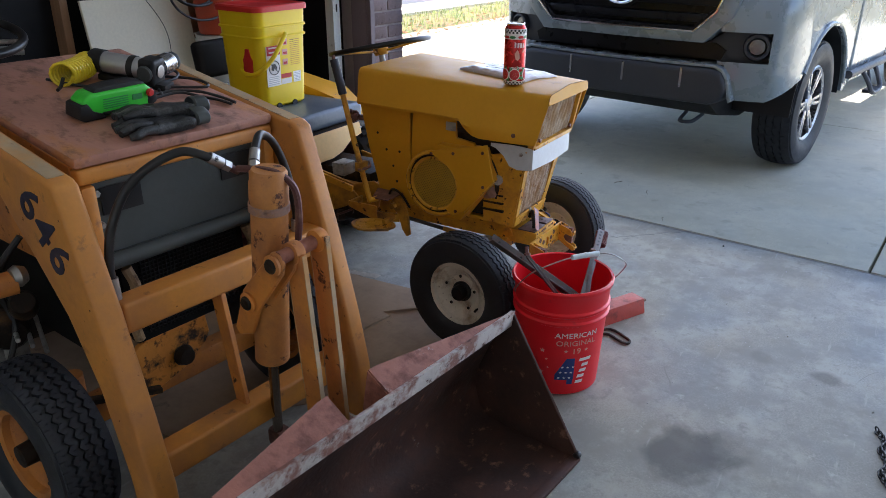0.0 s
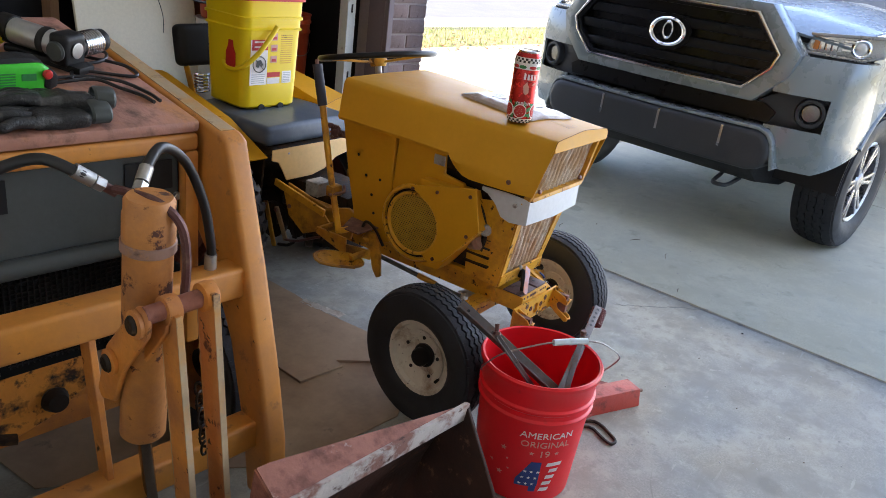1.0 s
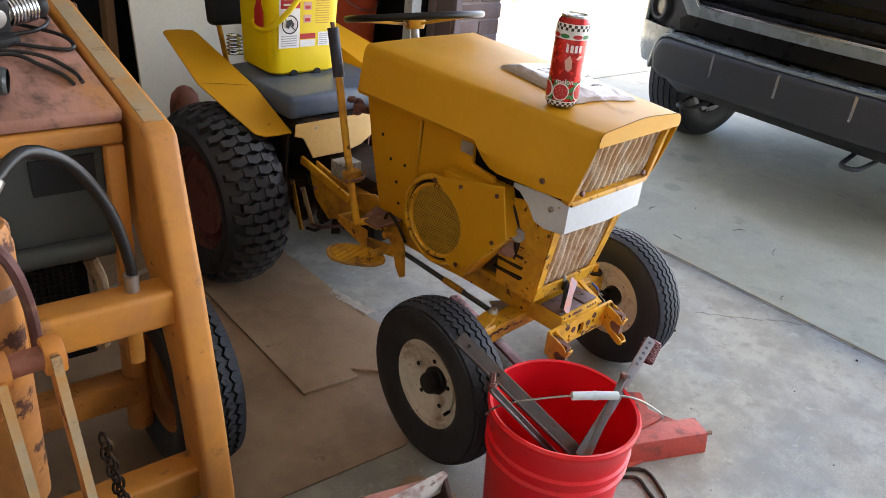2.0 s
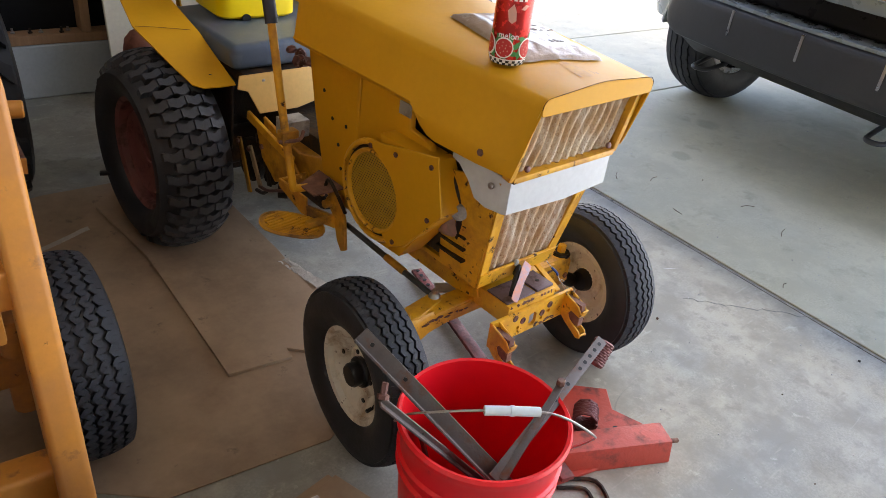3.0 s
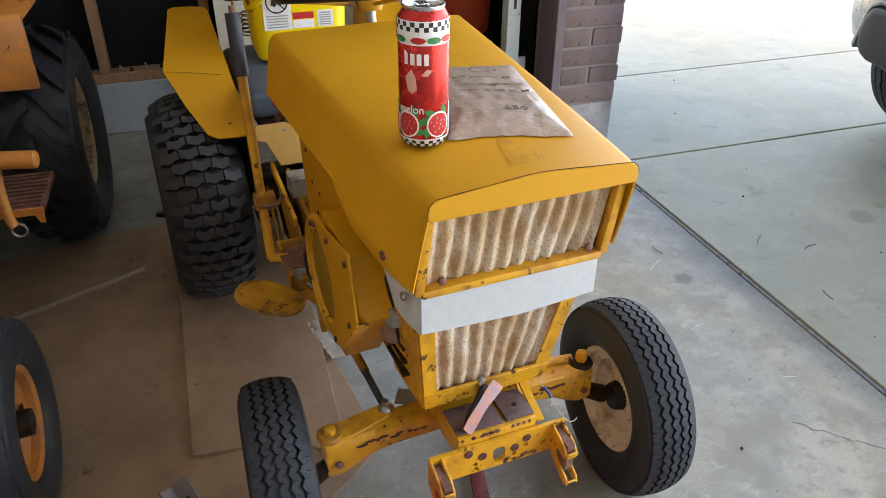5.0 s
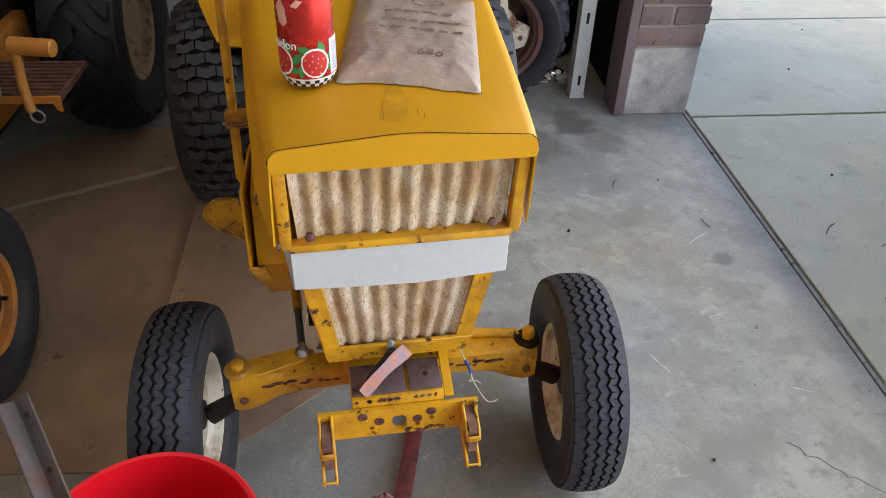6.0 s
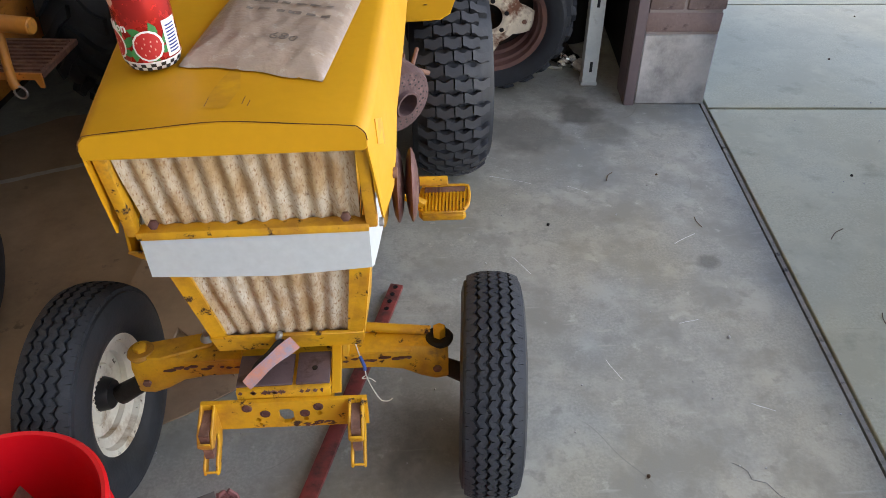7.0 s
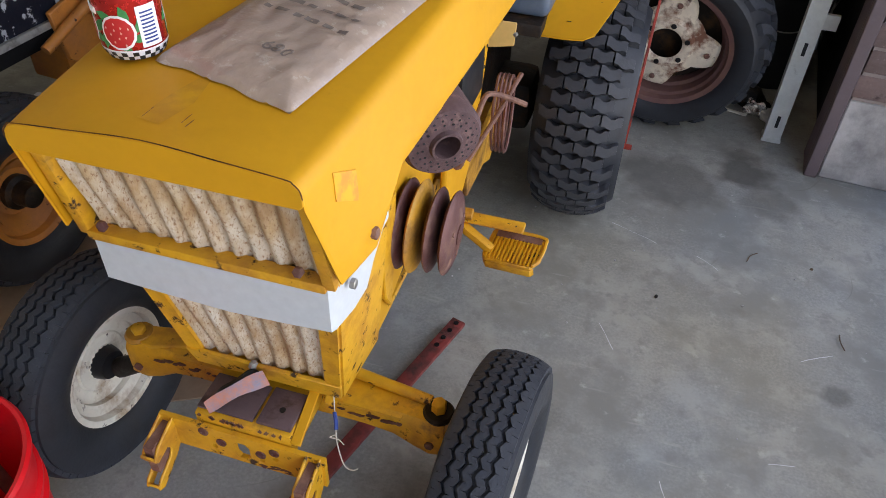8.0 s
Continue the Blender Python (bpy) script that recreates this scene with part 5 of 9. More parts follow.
put("tie_rod", rod((CX + 0.03, 0.036, 0.325), (0.256, 0.014, 0.316), 0.0095, 12), M_yellow_worn, "yellow tie rod lying along the axle")
for s in (-1, 1):
    put("axle_flange", bar((CX + s * 0.075, -0.004, 0.3105), (CX + s * 0.205, -0.004, 0.3075), 0.050, 0.005, 0.001), M_yellow_worn)
put("block_side", plate([(CX + 0.0705, -0.143, 0.340), (CX + 0.0865, -0.143, 0.340), (CX + 0.0865, -0.050, 0.378), (CX + 0.0705, -0.050, 0.378)], 0.006, 0.001), M_yellow, "clean yellow strap beside the bare plates")
rb_ = random.Random(61)
for k in range(16):
    x_, q = CX + rb_.uniform(-0.085, 0.068), rb_.uniform(0.002, 0.006)
    put("rust_chip", prism([(x_ - q, 0.3475 + rb_.uniform(-0.003, 0.002)), (x_, 0.3515), (x_ + q, 0.349 + rb_.uniform(-0.003, 0.002)), (x_ + q * 0.3, 0.345 - rb_.uniform(0, 0.004))], "y", -0.1431, -0.139), M_browniron)
for k in range(12):
    x_, z_, q = CX + 0.02 + rb_.uniform(-0.012, 0.05), 0.272 + rb_.uniform(-0.003, 0.008), rb_.uniform(0.003, 0.008)
    put("rust_chip", prism([(x_ - q, z_), (x_ - q * 0.2, z_ + rb_.uniform(0.001, 0.004)), (x_ + q, z_ + 0.001), (x_ + q * 0.2, z_ - rb_.uniform(0.001, 0.003))], "y", -0.1529, -0.148), M_browniron)

# front wheels, steered a little
STEER = -5.0
for s in (-1, 1):
    wm = pose(-0.372 if s < 0 else 0.366, -0.010 if s < 0 else -0.032, 0.214, 0, 0, STEER) @ pose(0, 0, 0, 0, 0, 0 if s > 0 else 180)
    wheel = put("front_wheel", disc_rim(0.116, 0.051, 0.012, 0.030, 0.05), M_rim, "cream pressed steel wheel, chipped and rusty", None, wm)
    shod(wheel, 0.213, 0.056, 0.114, 0.008, 0.010, rib_tread(0.213, 0.056, 5, 112, 0.0030, 0.050), M_rubber_grey, "narrow ribbed tyre")
    part("rim_edge", lathe([(0.1275 + 0.0016 * math.cos(a_), 0.0395 + 0.0016 * math.sin(a_)) for a_ in [i * 1.0472 for i in range(6)]], 48, None, None, True), M_foldrust, wheel, "rusty rim edge")
    part("rim_edge", lathe([(0.1275 + 0.0016 * math.cos(a_), -0.0395 + 0.0016 * math.sin(a_)) for a_ in [i * 1.0472 for i in range(6)]], 48, None, None, True), M_foldrust, wheel, "rusty rim edge")
    part("hub", lathe([(0, -0.026), (0.027, -0.026), (0.030, -0.02), (0.037, 0.012), (0.035, 0.016), (0.028, 0.018), (0.028, 0.034), (0.024, 0.040), (0, 0.041)], 20), M_black, wheel, "black greasy hub")
    part("valve", rod((0.012, 0.070, -0.045), (0.034, 0.072, -0.048), 0.0045, 8), M_black, wheel)
    for k in range(5):
        a = k * 2 * math.pi / 5 + 0.3
        part("lug_hole", lathe([(0, 0), (0.0055, 0), (0.0055, 0.003), (0, 0.003)], 10, None, Matrix.Translation((0.019, 0.062 * math.cos(a), 0.062 * math.sin(a)))), M_black, wheel)
    part("disc_back", lathe([(0.085, -0.004), (0.05, 0.002), (0, 0.002)], 36), M_rim, wheel)

# drag link and tie rod
put("drag_link", rod((-0.155, 0.025, 0.315), (-0.172, 0.36, 0.345), 0.0075, 10), M_greypanel)
put("link_sleeve", rod((-0.160, 0.13, 0.3245), (-0.164, 0.20, 0.331), 0.0095, 10), M_yellow_greasy)
put("ball_joint", lathe([(0, -0.012), (0.010, -0.010), (0.016, 0.0), (0.012, 0.010), (0.007, 0.014), (0.007, 0.024), (0, 0.024)], 14, None, pose(-0.155, 0.022, 0.312, 0, -90, 0)), M_steel)
put("steering_arm", prism([(-0.262, -0.020), (-0.235, -0.024), (-0.145, 0.005), (-0.135, 0.028), (-0.150, 0.040), (-0.175, 0.036), (-0.262, 0.020)], "z", 0.308, 0.316, 0.002, 1), M_yellow_worn)
put("grey_plate", plate([(-0.13, 0.04, 0.305), (-0.075, 0.01, 0.305), (-0.075, 0.055, 0.305), (-0.11, 0.075, 0.305)], 0.004), M_ali)

# left pedal, its arm and linkages
def left_pedal(m):
    ring = [(x * 1.28, y * 0.92) for x, y in [(-0.062, -0.016), (-0.050, -0.040), (-0.018, -0.052), (0.026, -0.050), (0.056, -0.034), (0.066, -0.008), (0.058, 0.026), (0.030, 0.046), (-0.014, 0.052), (-0.048, 0.040), (-0.064, 0.014)]]
    ob = put("foot_pedal", prism(ring, "z", -0.004, 0.004, 0.002, 1), M_yellow_greasy, "worn oval yellow foot pedal, rusty round its edge", None, m)
    for i in range(14):
        y = -0.042 + i * 0.0064
        w = 0.070 * math.sqrt(max(0.05, 1 - (y / 0.050) ** 2))
        part("pedal_rib", box((-w, y, 0.0041), (w, y + 0.0034, 0.0056)), M_yellow_worn, ob)
    part("pedal_rim", tube([(x * 0.98, y * 0.98, 0.003) for x, y in ring + ring[:1]], 0.0042, 6, 2), M_yellow_greasy, ob, "rusty raised rim")
    part("pedal_web", prism([(-0.040, -0.012), (0.060, -0.016), (0.060, 0.016), (-0.040, 0.012)], "z", -0.022, -0.0045, 0.003, 1), M_yellow_greasy, ob)
    return ob


left_pedal(pose(-0.288, 0.440, 0.336, 6, 6, -40))
put("pedal_arm", bar((-0.262, 0.41, 0.345), (-0.178, 0.40, 0.352), 0.018, 0.018, 0.004), M_yellow_greasy)
put("pedal_lever", prism([(0.43, 0.395), (0.405, 0.43), (0.37, 0.43), (0.345, 0.37), (0.335, 0.285), (0.352, 0.275), (0.372, 0.30), (0.39, 0.36)], "x", -0.195, -0.184, 0.002, 1), M_yellow_greasy, "curved greasy yellow lever")
put("pedal_shaft", rod((-0.215, 0.405, 0.395), (CX + 0.2, 0.405, 0.395), 0.011, 12), M_yellow_greasy)
put("clutch_bracket", prism([(0.602, 0.388), (0.465, 0.390), (0.462, 0.338), (0.485, 0.334), (0.602, 0.364)], "x", -0.233, -0.225, 0.002, 1), M_yellow_worn, "yellow channel bracket under the hand lever")
put("clutch_bracket", box((-0.225, 0.590, 0.360), (-0.150, 0.600, 0.388), 0.002), M_yellow_greasy)
put("clutch_bracket", bar((-0.228, 0.470, 0.350), (-0.190, 0.385, 0.345), 0.010, 0.034, 0.002), M_yellow_greasy)
put("spring_pin", tube([(-0.20, 0.33, 0.40), (-0.21, 0.36, 0.45), (-0.20, 0.41, 0.46), (-0.20, 0.43, 0.42)], 0.005, 6, 4), M_grease)
put("belt_cover_edge", plate([(-0.17, 0.50, 0.44), (-0.25, 0.47, 0.43), (-0.25, 0.40, 0.43), (-0.17, 0.38, 0.44)], 0.004), M_rustiron)

# hand lever
put("lift_lever", tube([(-0.216, 0.455, 0.425), (-0.262, 0.468, 0.425), (-0.268, 0.474, 0.450), (-0.266, 0.53, 0.640), (-0.264, 0.578, 0.822)], 0.0105, 12, 5), M_yellow_worn, "long yellow hand lever")
put("lever_grip", tube([(-0.264, 0.576, 0.815), (-0.262, 0.612, 0.938)], 0.0155, 14, 4), M_grip, "blue-black taped hand grip")
put("lever_tip", rod((-0.262, 0.612, 0.938), (-0.2615, 0.616, 0.952), 0.006, 8), M_rustiron)
put("lever_clamp", box((-0.284, 0.490, 0.535), (-0.238, 0.520, 0.570), 0.004), M_yellow_greasy)
put("lever_clamp", tube([(-0.29, 0.50, 0.545), (-0.245, 0.48, 0.55), (-0.22, 0.50, 0.56)], 0.005, 6, 4), M_rustiron)

# steering wheel on its column
swm = Matrix.Translation((0.040, 0.625, 0.947)) @ (Vector((0.03, 0.22, 0.97))).to_track_quat("X", "Y").to_matrix().to_4x4()
sw = put("steering_wheel", lathe([(0.196 + 0.0098 * math.cos(a), 0.0098 * math.sin(a)) for a in [i * 2 * math.pi / 12 for i in range(12)]], 48, None, None, True), M_black, "black-rimmed steering wheel with yellow spokes", None, swm)
for i in range(3):
    a = i * 2 * math.pi / 3 + 0.35
    part("spoke", bar((-0.020, 0.02 * math.cos(a), 0.02 * math.sin(a)), (-0.004, 0.192 * math.cos(a), 0.192 * math.sin(a)), 0.020, 0.008, 0.003, None, (1, 0, 0)), M_yellow_worn, sw)
part("hub", lathe([(0, -0.034), (0.026, -0.034), (0.032, -0.018), (0.030, -0.004), (0.02, 0.0), (0, 0.002)], 20), M_yellow_worn, sw)
put("steering_column", rod((0.040 - 0.001, 0.618, 0.914), (0.032, 0.545, 0.60), 0.012, 12), M_steel)

# rear frame, transmission, battery box and seat
bm = box((CX - 0.10, 0.60, 0.24), (CX + 0.10, 1.22, 0.46), 0.02)
box((CX - 0.20, 1.00, 0.22), (CX + 0.20, 1.14, 0.36), 0.03, bm=bm)
put("transmission", bm, M_grease, "greasy dark transmission case")
for s in (-1, 1):
    put("side_plate", prism([(0.50, 0.44), (0.54, 0.455), (0.64, 0.425), (0.84, 0.462), (0.82, 0.37), (0.78, 0.33), (0.725, 0.305), (0.66, 0.335), (0.52, 0.345)], "x", CX + s * 0.155 - 0.005, CX + s * 0.155 + 0.005, 0.002, 1), M_yellow_greasy, "oily yellow frame plate")
r = random.Random(4)
for i in range(6):
    y, z = 0.66 + 0.04 * i, 0.27 + r.uniform(0, 0.16)
    put("linkage_pin", rod((-0.145, y, z), (-0.158 - r.uniform(0, 0.02), y + r.uniform(-0.02, 0.02), z), r.uniform(0.012, 0.026), 10), M_grease)
put("fender_support", prism([(0.895, 0.548), (1.25, 0.60), (1.25, 0.28), (1.02, 0.225), (0.955, 0.24), (0.915, 0.36)], "x", -0.214, -0.204, 0.003, 1), M_grease, "dark greasy plate under the fender")
put("axle_housing", lathe([(0.05, -0.16), (0.058, -0.15), (0.058, 0.02), (0.085, 0.06), (0.105, 0.14), (0.05, 0.15)], 24, None, pose(-0.06, 0.99, 0.32), True), M_grease, "greasy axle housing")
put("footrest_side", prism([(0.835, 0.448), (0.62, 0.408), (0.585, 0.378), (0.66, 0.335), (0.725, 0.306), (0.800, 0.355)], "x", -0.174, -0.168, 0.0015, 1), M_yellow_greasy, "greasy yellow plate under the footrest")
put("step_rail", bar((-0.176, 0.872, 0.462), (-0.176, 0.622, 0.416), 0.010, 0.026, 0.002), M_yellow_worn, "worn yellow step rail")
put("brake_drum", lathe([(0, -0.02), (0.062, -0.02), (0.068, -0.012), (0.068, 0.012), (0.055, 0.018), (0.03, 0.024), (0, 0.024)], 26, None, pose(-0.150, 0.905, 0.300, 0, 0, 180)), M_grease, "greasy brake drum")
for p_, q_, mat in (((-0.182, 0.856, 0.372), (-0.176, 0.806, 0.252), M_tan), ((-0.190, 0.905, 0.382), (-0.184, 0.858, 0.215), M_yellow_greasy), ((-0.170, 0.800, 0.400), (-0.166, 0.770, 0.270), M_grease)):
    put("brake_strap", bar(p_, q_, 0.020, 0.006, 0.001, None, (1, 0, 0)), mat, "oily flat linkage strap")
    put("strap_pin", hexbolt((p_[0] - 0.004, p_[1] - 0.004, p_[2] - 0.010), (-1, 0, 0), 0.008, 0.006), M_rustiron)
put("linkage_rod", tube([(-0.178, 0.806, 0.256), (-0.190, 0.74, 0.275), (-0.205, 0.66, 0.315), (-0.215, 0.60, 0.345)], 0.0048, 8, 4), M_browniron, "thin brown linkage rod")
put("linkage_rod", tube([(-0.160, 0.86, 0.215), (-0.172, 0.80, 0.235), (-0.180, 0.76, 0.262)], 0.006, 8, 4), M_grease)
put("battery_bracket", box((-0.168, 0.668, 0.458), (-0.095, 0.728, 0.508), 0.003), M_ali, "bare aluminium bracket")
put("floor_plate", box((CX - 0.16, 0.48, 0.405), (CX + 0.16, 0.80, 0.413), 0.002), M_yellow_greasy)
put("front_strap", plate([(CX - 0.222, 0.86, 0.586), (CX + 0.17, 0.86, 0.585), (CX + 0.17, 0.848, 0.535), (CX + 0.09, 0.846, 0.520), (0.036, 0.838, 0.487), (-0.031, 0.836, 0.473), (-0.158, 0.836, 0.474), (-0.172, 0.840, 0.505), (-0.188, 0.848, 0.541), (-0.220, 0.849, 0.552)], 0.005, 0.0015), M_cream, "cream-yellow seat base front")
put("seat_base", box((CX - 0.205, 0.86, 0.555), (CX + 0.225, 1.38, 0.586), 0.006), M_grease)
for x, z in ((CX - 0.15, 0.565), (CX + 0.17, 0.56), (CX - 0.02, 0.50)):
    put("screw", hexbolt((x, 0.856, z), (0, -1, 0), 0.006, 0.005), M_steel)


def cushion(a, b, round_):
    bm = box(a, b, round_, 4)
    cut_along(bm, "x", [a[0] + (b[0] - a[0]) * t for t in (0.3, 0.5, 0.7)])
    cut_along(bm, "y", [a[1] + (b[1] - a[1]) * t for t in (0.3, 0.5, 0.7)])
    return bm


bm = cushion((CX - 0.225, 0.885, 0.588), (CX + 0.235, 1.34, 0.655), 0.026)
for v in bm.verts:
    if v.co.z > 0.63:
        v.co.z += 0.010 * math.cos((v.co.x - CX) * 5) - 0.012 * max(0, (v.co.y - 1.15))
put("seat_cushion", bm, M_vinyl, "worn blue-grey vinyl seat cushion")
bm = cushion((CX - 0.195, -0.032, 0.0), (CX + 0.205, 0.032, 0.158), 0.03)
put("seat_back", bm, M_blackplastic, "torn black vinyl backrest", None, pose(0, 1.43, 0.768, -10, 0, 0))
for x in (CX - 0.16, CX + 0.17):
    put("back_strut", bar((x, 1.36, 0.60), (x, 1.44, 0.80), 0.03, 0.006, 0.002, None, (1, 0, 0)), M_yellow_worn)
for x in (CX - 0.122, CX + 0.12):
    pts = [(x + 0.028 * math.cos(a), 1.385 + 0.028 * math.sin(a), 0.672 + 0.0125 * a / 6.28) for a in [i * 0.7 for i in range(54)]]
    put("seat_spring", tube(pts, 0.004, 6, 1), M_chrome, "plated coil spring behind the seat")

# fenders
for s in (-1, 1):
    fx = lambda x: CX + s * (x + CX)
    rows = [[(fx(0.318), 1.475, 0.755), (fx(0.272), 1.472, 0.754), (fx(0.228), 1.466, 0.750)],
            [(fx(0.336), 1.462, 0.752), (fx(0.280), 1.450, 0.750), (fx(0.222), 1.440, 0.745)],
            [(fx(0.397), 1.118, 0.673), (fx(0.315), 1.09, 0.667), (fx(0.228), 1.062, 0.658)],
            [(fx(0.358), 0.985, 0.608), (fx(0.29), 0.975, 0.602), (fx(0.216), 0.955, 0.596)],
            [(fx(0.325), 0.905, 0.562), (fx(0.27), 0.900, 0.560), (fx(0.204), 0.897, 0.556)],
            [(fx(0.300), 0.886, 0.556), (fx(0.26), 0.884, 0.554), (fx(0.206), 0.885, 0.553)]]
    fen = put("fender", sheet(rows, 0.004), M_yellow, "flat bent yellow fender with a rusty welded seam")
    fr = [[(fx(0.228), 1.466, 0.750), (fx(0.222), 1.440, 0.745), (fx(0.228), 1.062, 0.658)], [(fx(0.215), 1.45, 0.66), (fx(0.210), 1.40, 0.61), (fx(0.212), 1.05, 0.595)]]
    part("fender_skirt", sheet(fr, 0.004), M_yellow, fen)
    weld = tube([(fx(0.392), 1.112, 0.6735), (fx(0.33), 1.092, 0.6700), (fx(0.25), 1.068, 0.6620)], 0.0007, 6, 5)
    part("weld_seam", weld, M_browniron, fen, "rusty weld bead")
    part("fender_hole", lathe([(0, 0), (0.005, 0), (0.005, 0.001), (0, 0.001)], 10, None, Matrix.Translation((fx(0.262), 0.925, 0.5765)) @ pose(0, 0, 0, 0, -62, 90)), M_black, fen)

# rear wheels with turf tyres
for s in (-1, 1):
    cx = CX + (-0.371 if s < 0 else 0.342)
    wm = pose(cx, 1.082, 0.303, 0, 0, 0 if s > 0 else 180)
    wheel = put("rear_wheel", disc_rim(0.170, 0.100, 0.050, 0.030, 0.016), M_red_rim, "dull maroon wheel disc", None, wm)
    shod(wheel, 0.303, 0.109, 0.170, 0.021, 0.028, turf_tread(0.109, 52, 1 if s > 0 else -1), M_rubber, "turf tyre with bent tread blocks", 64)
put("rear_axle", rod((CX - 0.36, 1.082, 0.303), (CX + 0.36, 1.082, 0.303), 0.022, 14), M_grease)
put("hitch_bar", bar((-0.49, 1.28, 0.165), (-0.40, 1.24, 0.165), 0.02, 0.010, 0.002), M_black)

# right side: panel, muffler, pulleys, pedal, hook
rp = [(-0.04, 0.60), (0.02, 0.72), (0.56, 0.775), (0.56, 0.70), (0.47, 0.55), (0.30, 0.46), (0.10, 0.40), (0.0, 0.40)]
put("engine_side_panel", prism(rp, "x", CX + 0.126, CX + 0.134, 0.002, 1), M_yellow)
mm = Matrix.Translation((0.192, 0.185, 0.728)) @ Vector((0.62, -0.76, -0.12)).to_track_quat("X", "Z").to_matrix().to_4x4()
put("muffler", lathe([(0, -0.05), (0.052, -0.05), (0.060, -0.040), (0.060, 0.045), (0.054, 0.055), (0.025, 0.059), (0.023, 0.066), (0.0195, 0.066), (0.0195, 0.020), (0, 0.020)], 32, None, mm), M_muffler, "rusty drum muffler with a perforated end")
pf = bmesh.new()
for rr, n in ((0.034, 16), (0.041, 20), (0.048, 24)):
    for i in range(n):
        a = i * 2 * math.pi / n + rr * 50
        lathe([(0, 0), (0.0020, 0), (0.0020, 0.0004), (0, 0.0004)], 6, pf, mm @ Matrix.Translation((0.0592 - (rr - 0.028) * 0.19, rr * math.cos(a), rr * math.sin(a))))
put("muffler_perforation", pf, M_black)["kind"] = "stuff"
put("muffler_core", lathe([(0, 0), (0.0193, 0), (0, 0.002)], 20, None, mm @ Matrix.Translation((0.024, 0, 0))), M_black)
put("exhaust_elbow", tube([(0.17, 0.22, 0.72), (0.15, 0.26, 0.68), (0.12, 0.26, 0.64)], 0.018, 10, 4), M_rustiron)
pm = Matrix.Translation((0.150, 0.175, 0.535))
shaft = put("pulley_stack", rod((0, 0, 0), (0.098, 0, 0), 0.017, 14), M_browniron, "stack of rusty belt pulleys", None, pm)
for x, rr, mat in ((0.008, 0.075, M_browniron), (0.030, 0.077, M_yellow_greasy), (0.058, 0.070, M_browniron), (0.084, 0.069, M_browniron)):
    part("pulley", lathe([(0.017, x - 0.012), (rr * 0.55, x - 0.010), (rr * 0.80, x - 0.007), (rr - 0.003, x - 0.003), (rr, x), (rr - 0.003, x + 0.003), (rr * 0.80, x + 0.007), (rr * 0.55, x + 0.010), (0.017, x + 0.012)], 40), mat, shaft)
for i in range(3):
    a = i * 2.09 + 0.4
    part("set_screw", hexbolt((0.090, 0.035 * math.cos(a), 0.035 * math.sin(a)), (1, 0, 0), 0.005, 0.005), M_rustiron, shaft)
put("pulley_guard", prism([(0.075, 0.46), (0.06, 0.60), (0.09, 0.635), (0.13, 0.63), (0.11, 0.47), (0.10, 0.42)], "x", CX + 0.135, CX + 0.145, 0.002, 1), M_yellow_worn)
put("black_bracket", box((CX + 0.13, 0.28, 0.66), (CX + 0.20, 0.42, 0.765), 0.006), M_black)
def right_pedal(m):
    ob = put("foot_pedal", prism([(-0.056, -0.030), (-0.046, -0.043), (0.044, -0.043), (0.058, -0.020), (0.058, 0.024), (0.046, 0.042), (-0.050, 0.042), (-0.056, 0.034)], "z", -0.004, 0.004, 0.002, 1), M_yellow_worn, "yellow foot pedal with cast ribs and a worn heel", None, m)
    for i in range(13):
        part("pedal_rib", box((-0.048 + i * 0.0078, -0.040, 0.0042), (-0.0442 + i * 0.0078, 0.018, 0.0078)), M_yellow, ob)
    part("pedal_rim", tube([(-0.050, 0.040, 0.006), (0.044, 0.040, 0.006), (0.056, 0.024, 0.006), (0.056, -0.018, 0.006), (0.046, -0.038, 0.006)], 0.0035, 6, 3), M_yellow_worn, ob)
    part("pedal_edge", prism([(-0.056, -0.030), (-0.046, -0.043), (0.044, -0.043), (0.050, -0.034), (0.042, -0.037), (-0.044, -0.037), (-0.052, -0.027)], "z", -0.022, -0.004, 0.001, 1), M_yellow_worn, ob)
    part("rusty_heel", box((-0.044, 0.020, 0.0042), (0.048, 0.037, 0.0056)), M_rustiron, ob)


right_pedal(pose(0.304, 0.396, 0.338, 8, -4, -6))
put("pedal_arm", bar((0.262, 0.38, 0.338), (0.17, 0.41, 0.375), 0.018, 0.016, 0.003), M_yellow_worn)
put("foot_bar", prism([(0.40, 0.378), (0.435, 0.378), (0.442, 0.362), (0.405, 0.370)], "x", 0.15, 0.315, 0.002, 1), M_yellow_worn)
put("hook_rod", tube([(0.165, 0.40, 0.515), (0.185, 0.395, 0.505), (0.198, 0.410, 0.555), (0.212, 0.44, 0.625), (0.228, 0.455, 0.632), (0.262, 0.48, 0.612), (0.280, 0.492, 0.600)], 0.0052, 8, 5), M_rustiron, "bent rusty rod hook")
put("hook_rod", tube([(0.195, 0.42, 0.505), (0.235, 0.48, 0.585), (0.258, 0.54, 0.635)], 0.0045, 8, 4), M_rustiron)
bl = None
for k in range(4):
    pts = [(0.205 + 0.008 * k, 0.605 + 0.042 * math.cos(a), 0.505 + 0.086 * math.sin(a)) for a in [i * 2 * math.pi / 16 for i in range(17)]]
    bl = tube(pts, 0.0036, 6, 1, bl)
put("drive_belt", bl, M_browniron, "worn brown drive belts")
put("warning_patch", plate([(0.1902, -0.143, 0.854), (0.1973, -0.101, 0.832), (0.2002, -0.104, 0.794), (0.1921, -0.144, 0.819)], 0.0010), M_sticker, "faded orange warning sticker")


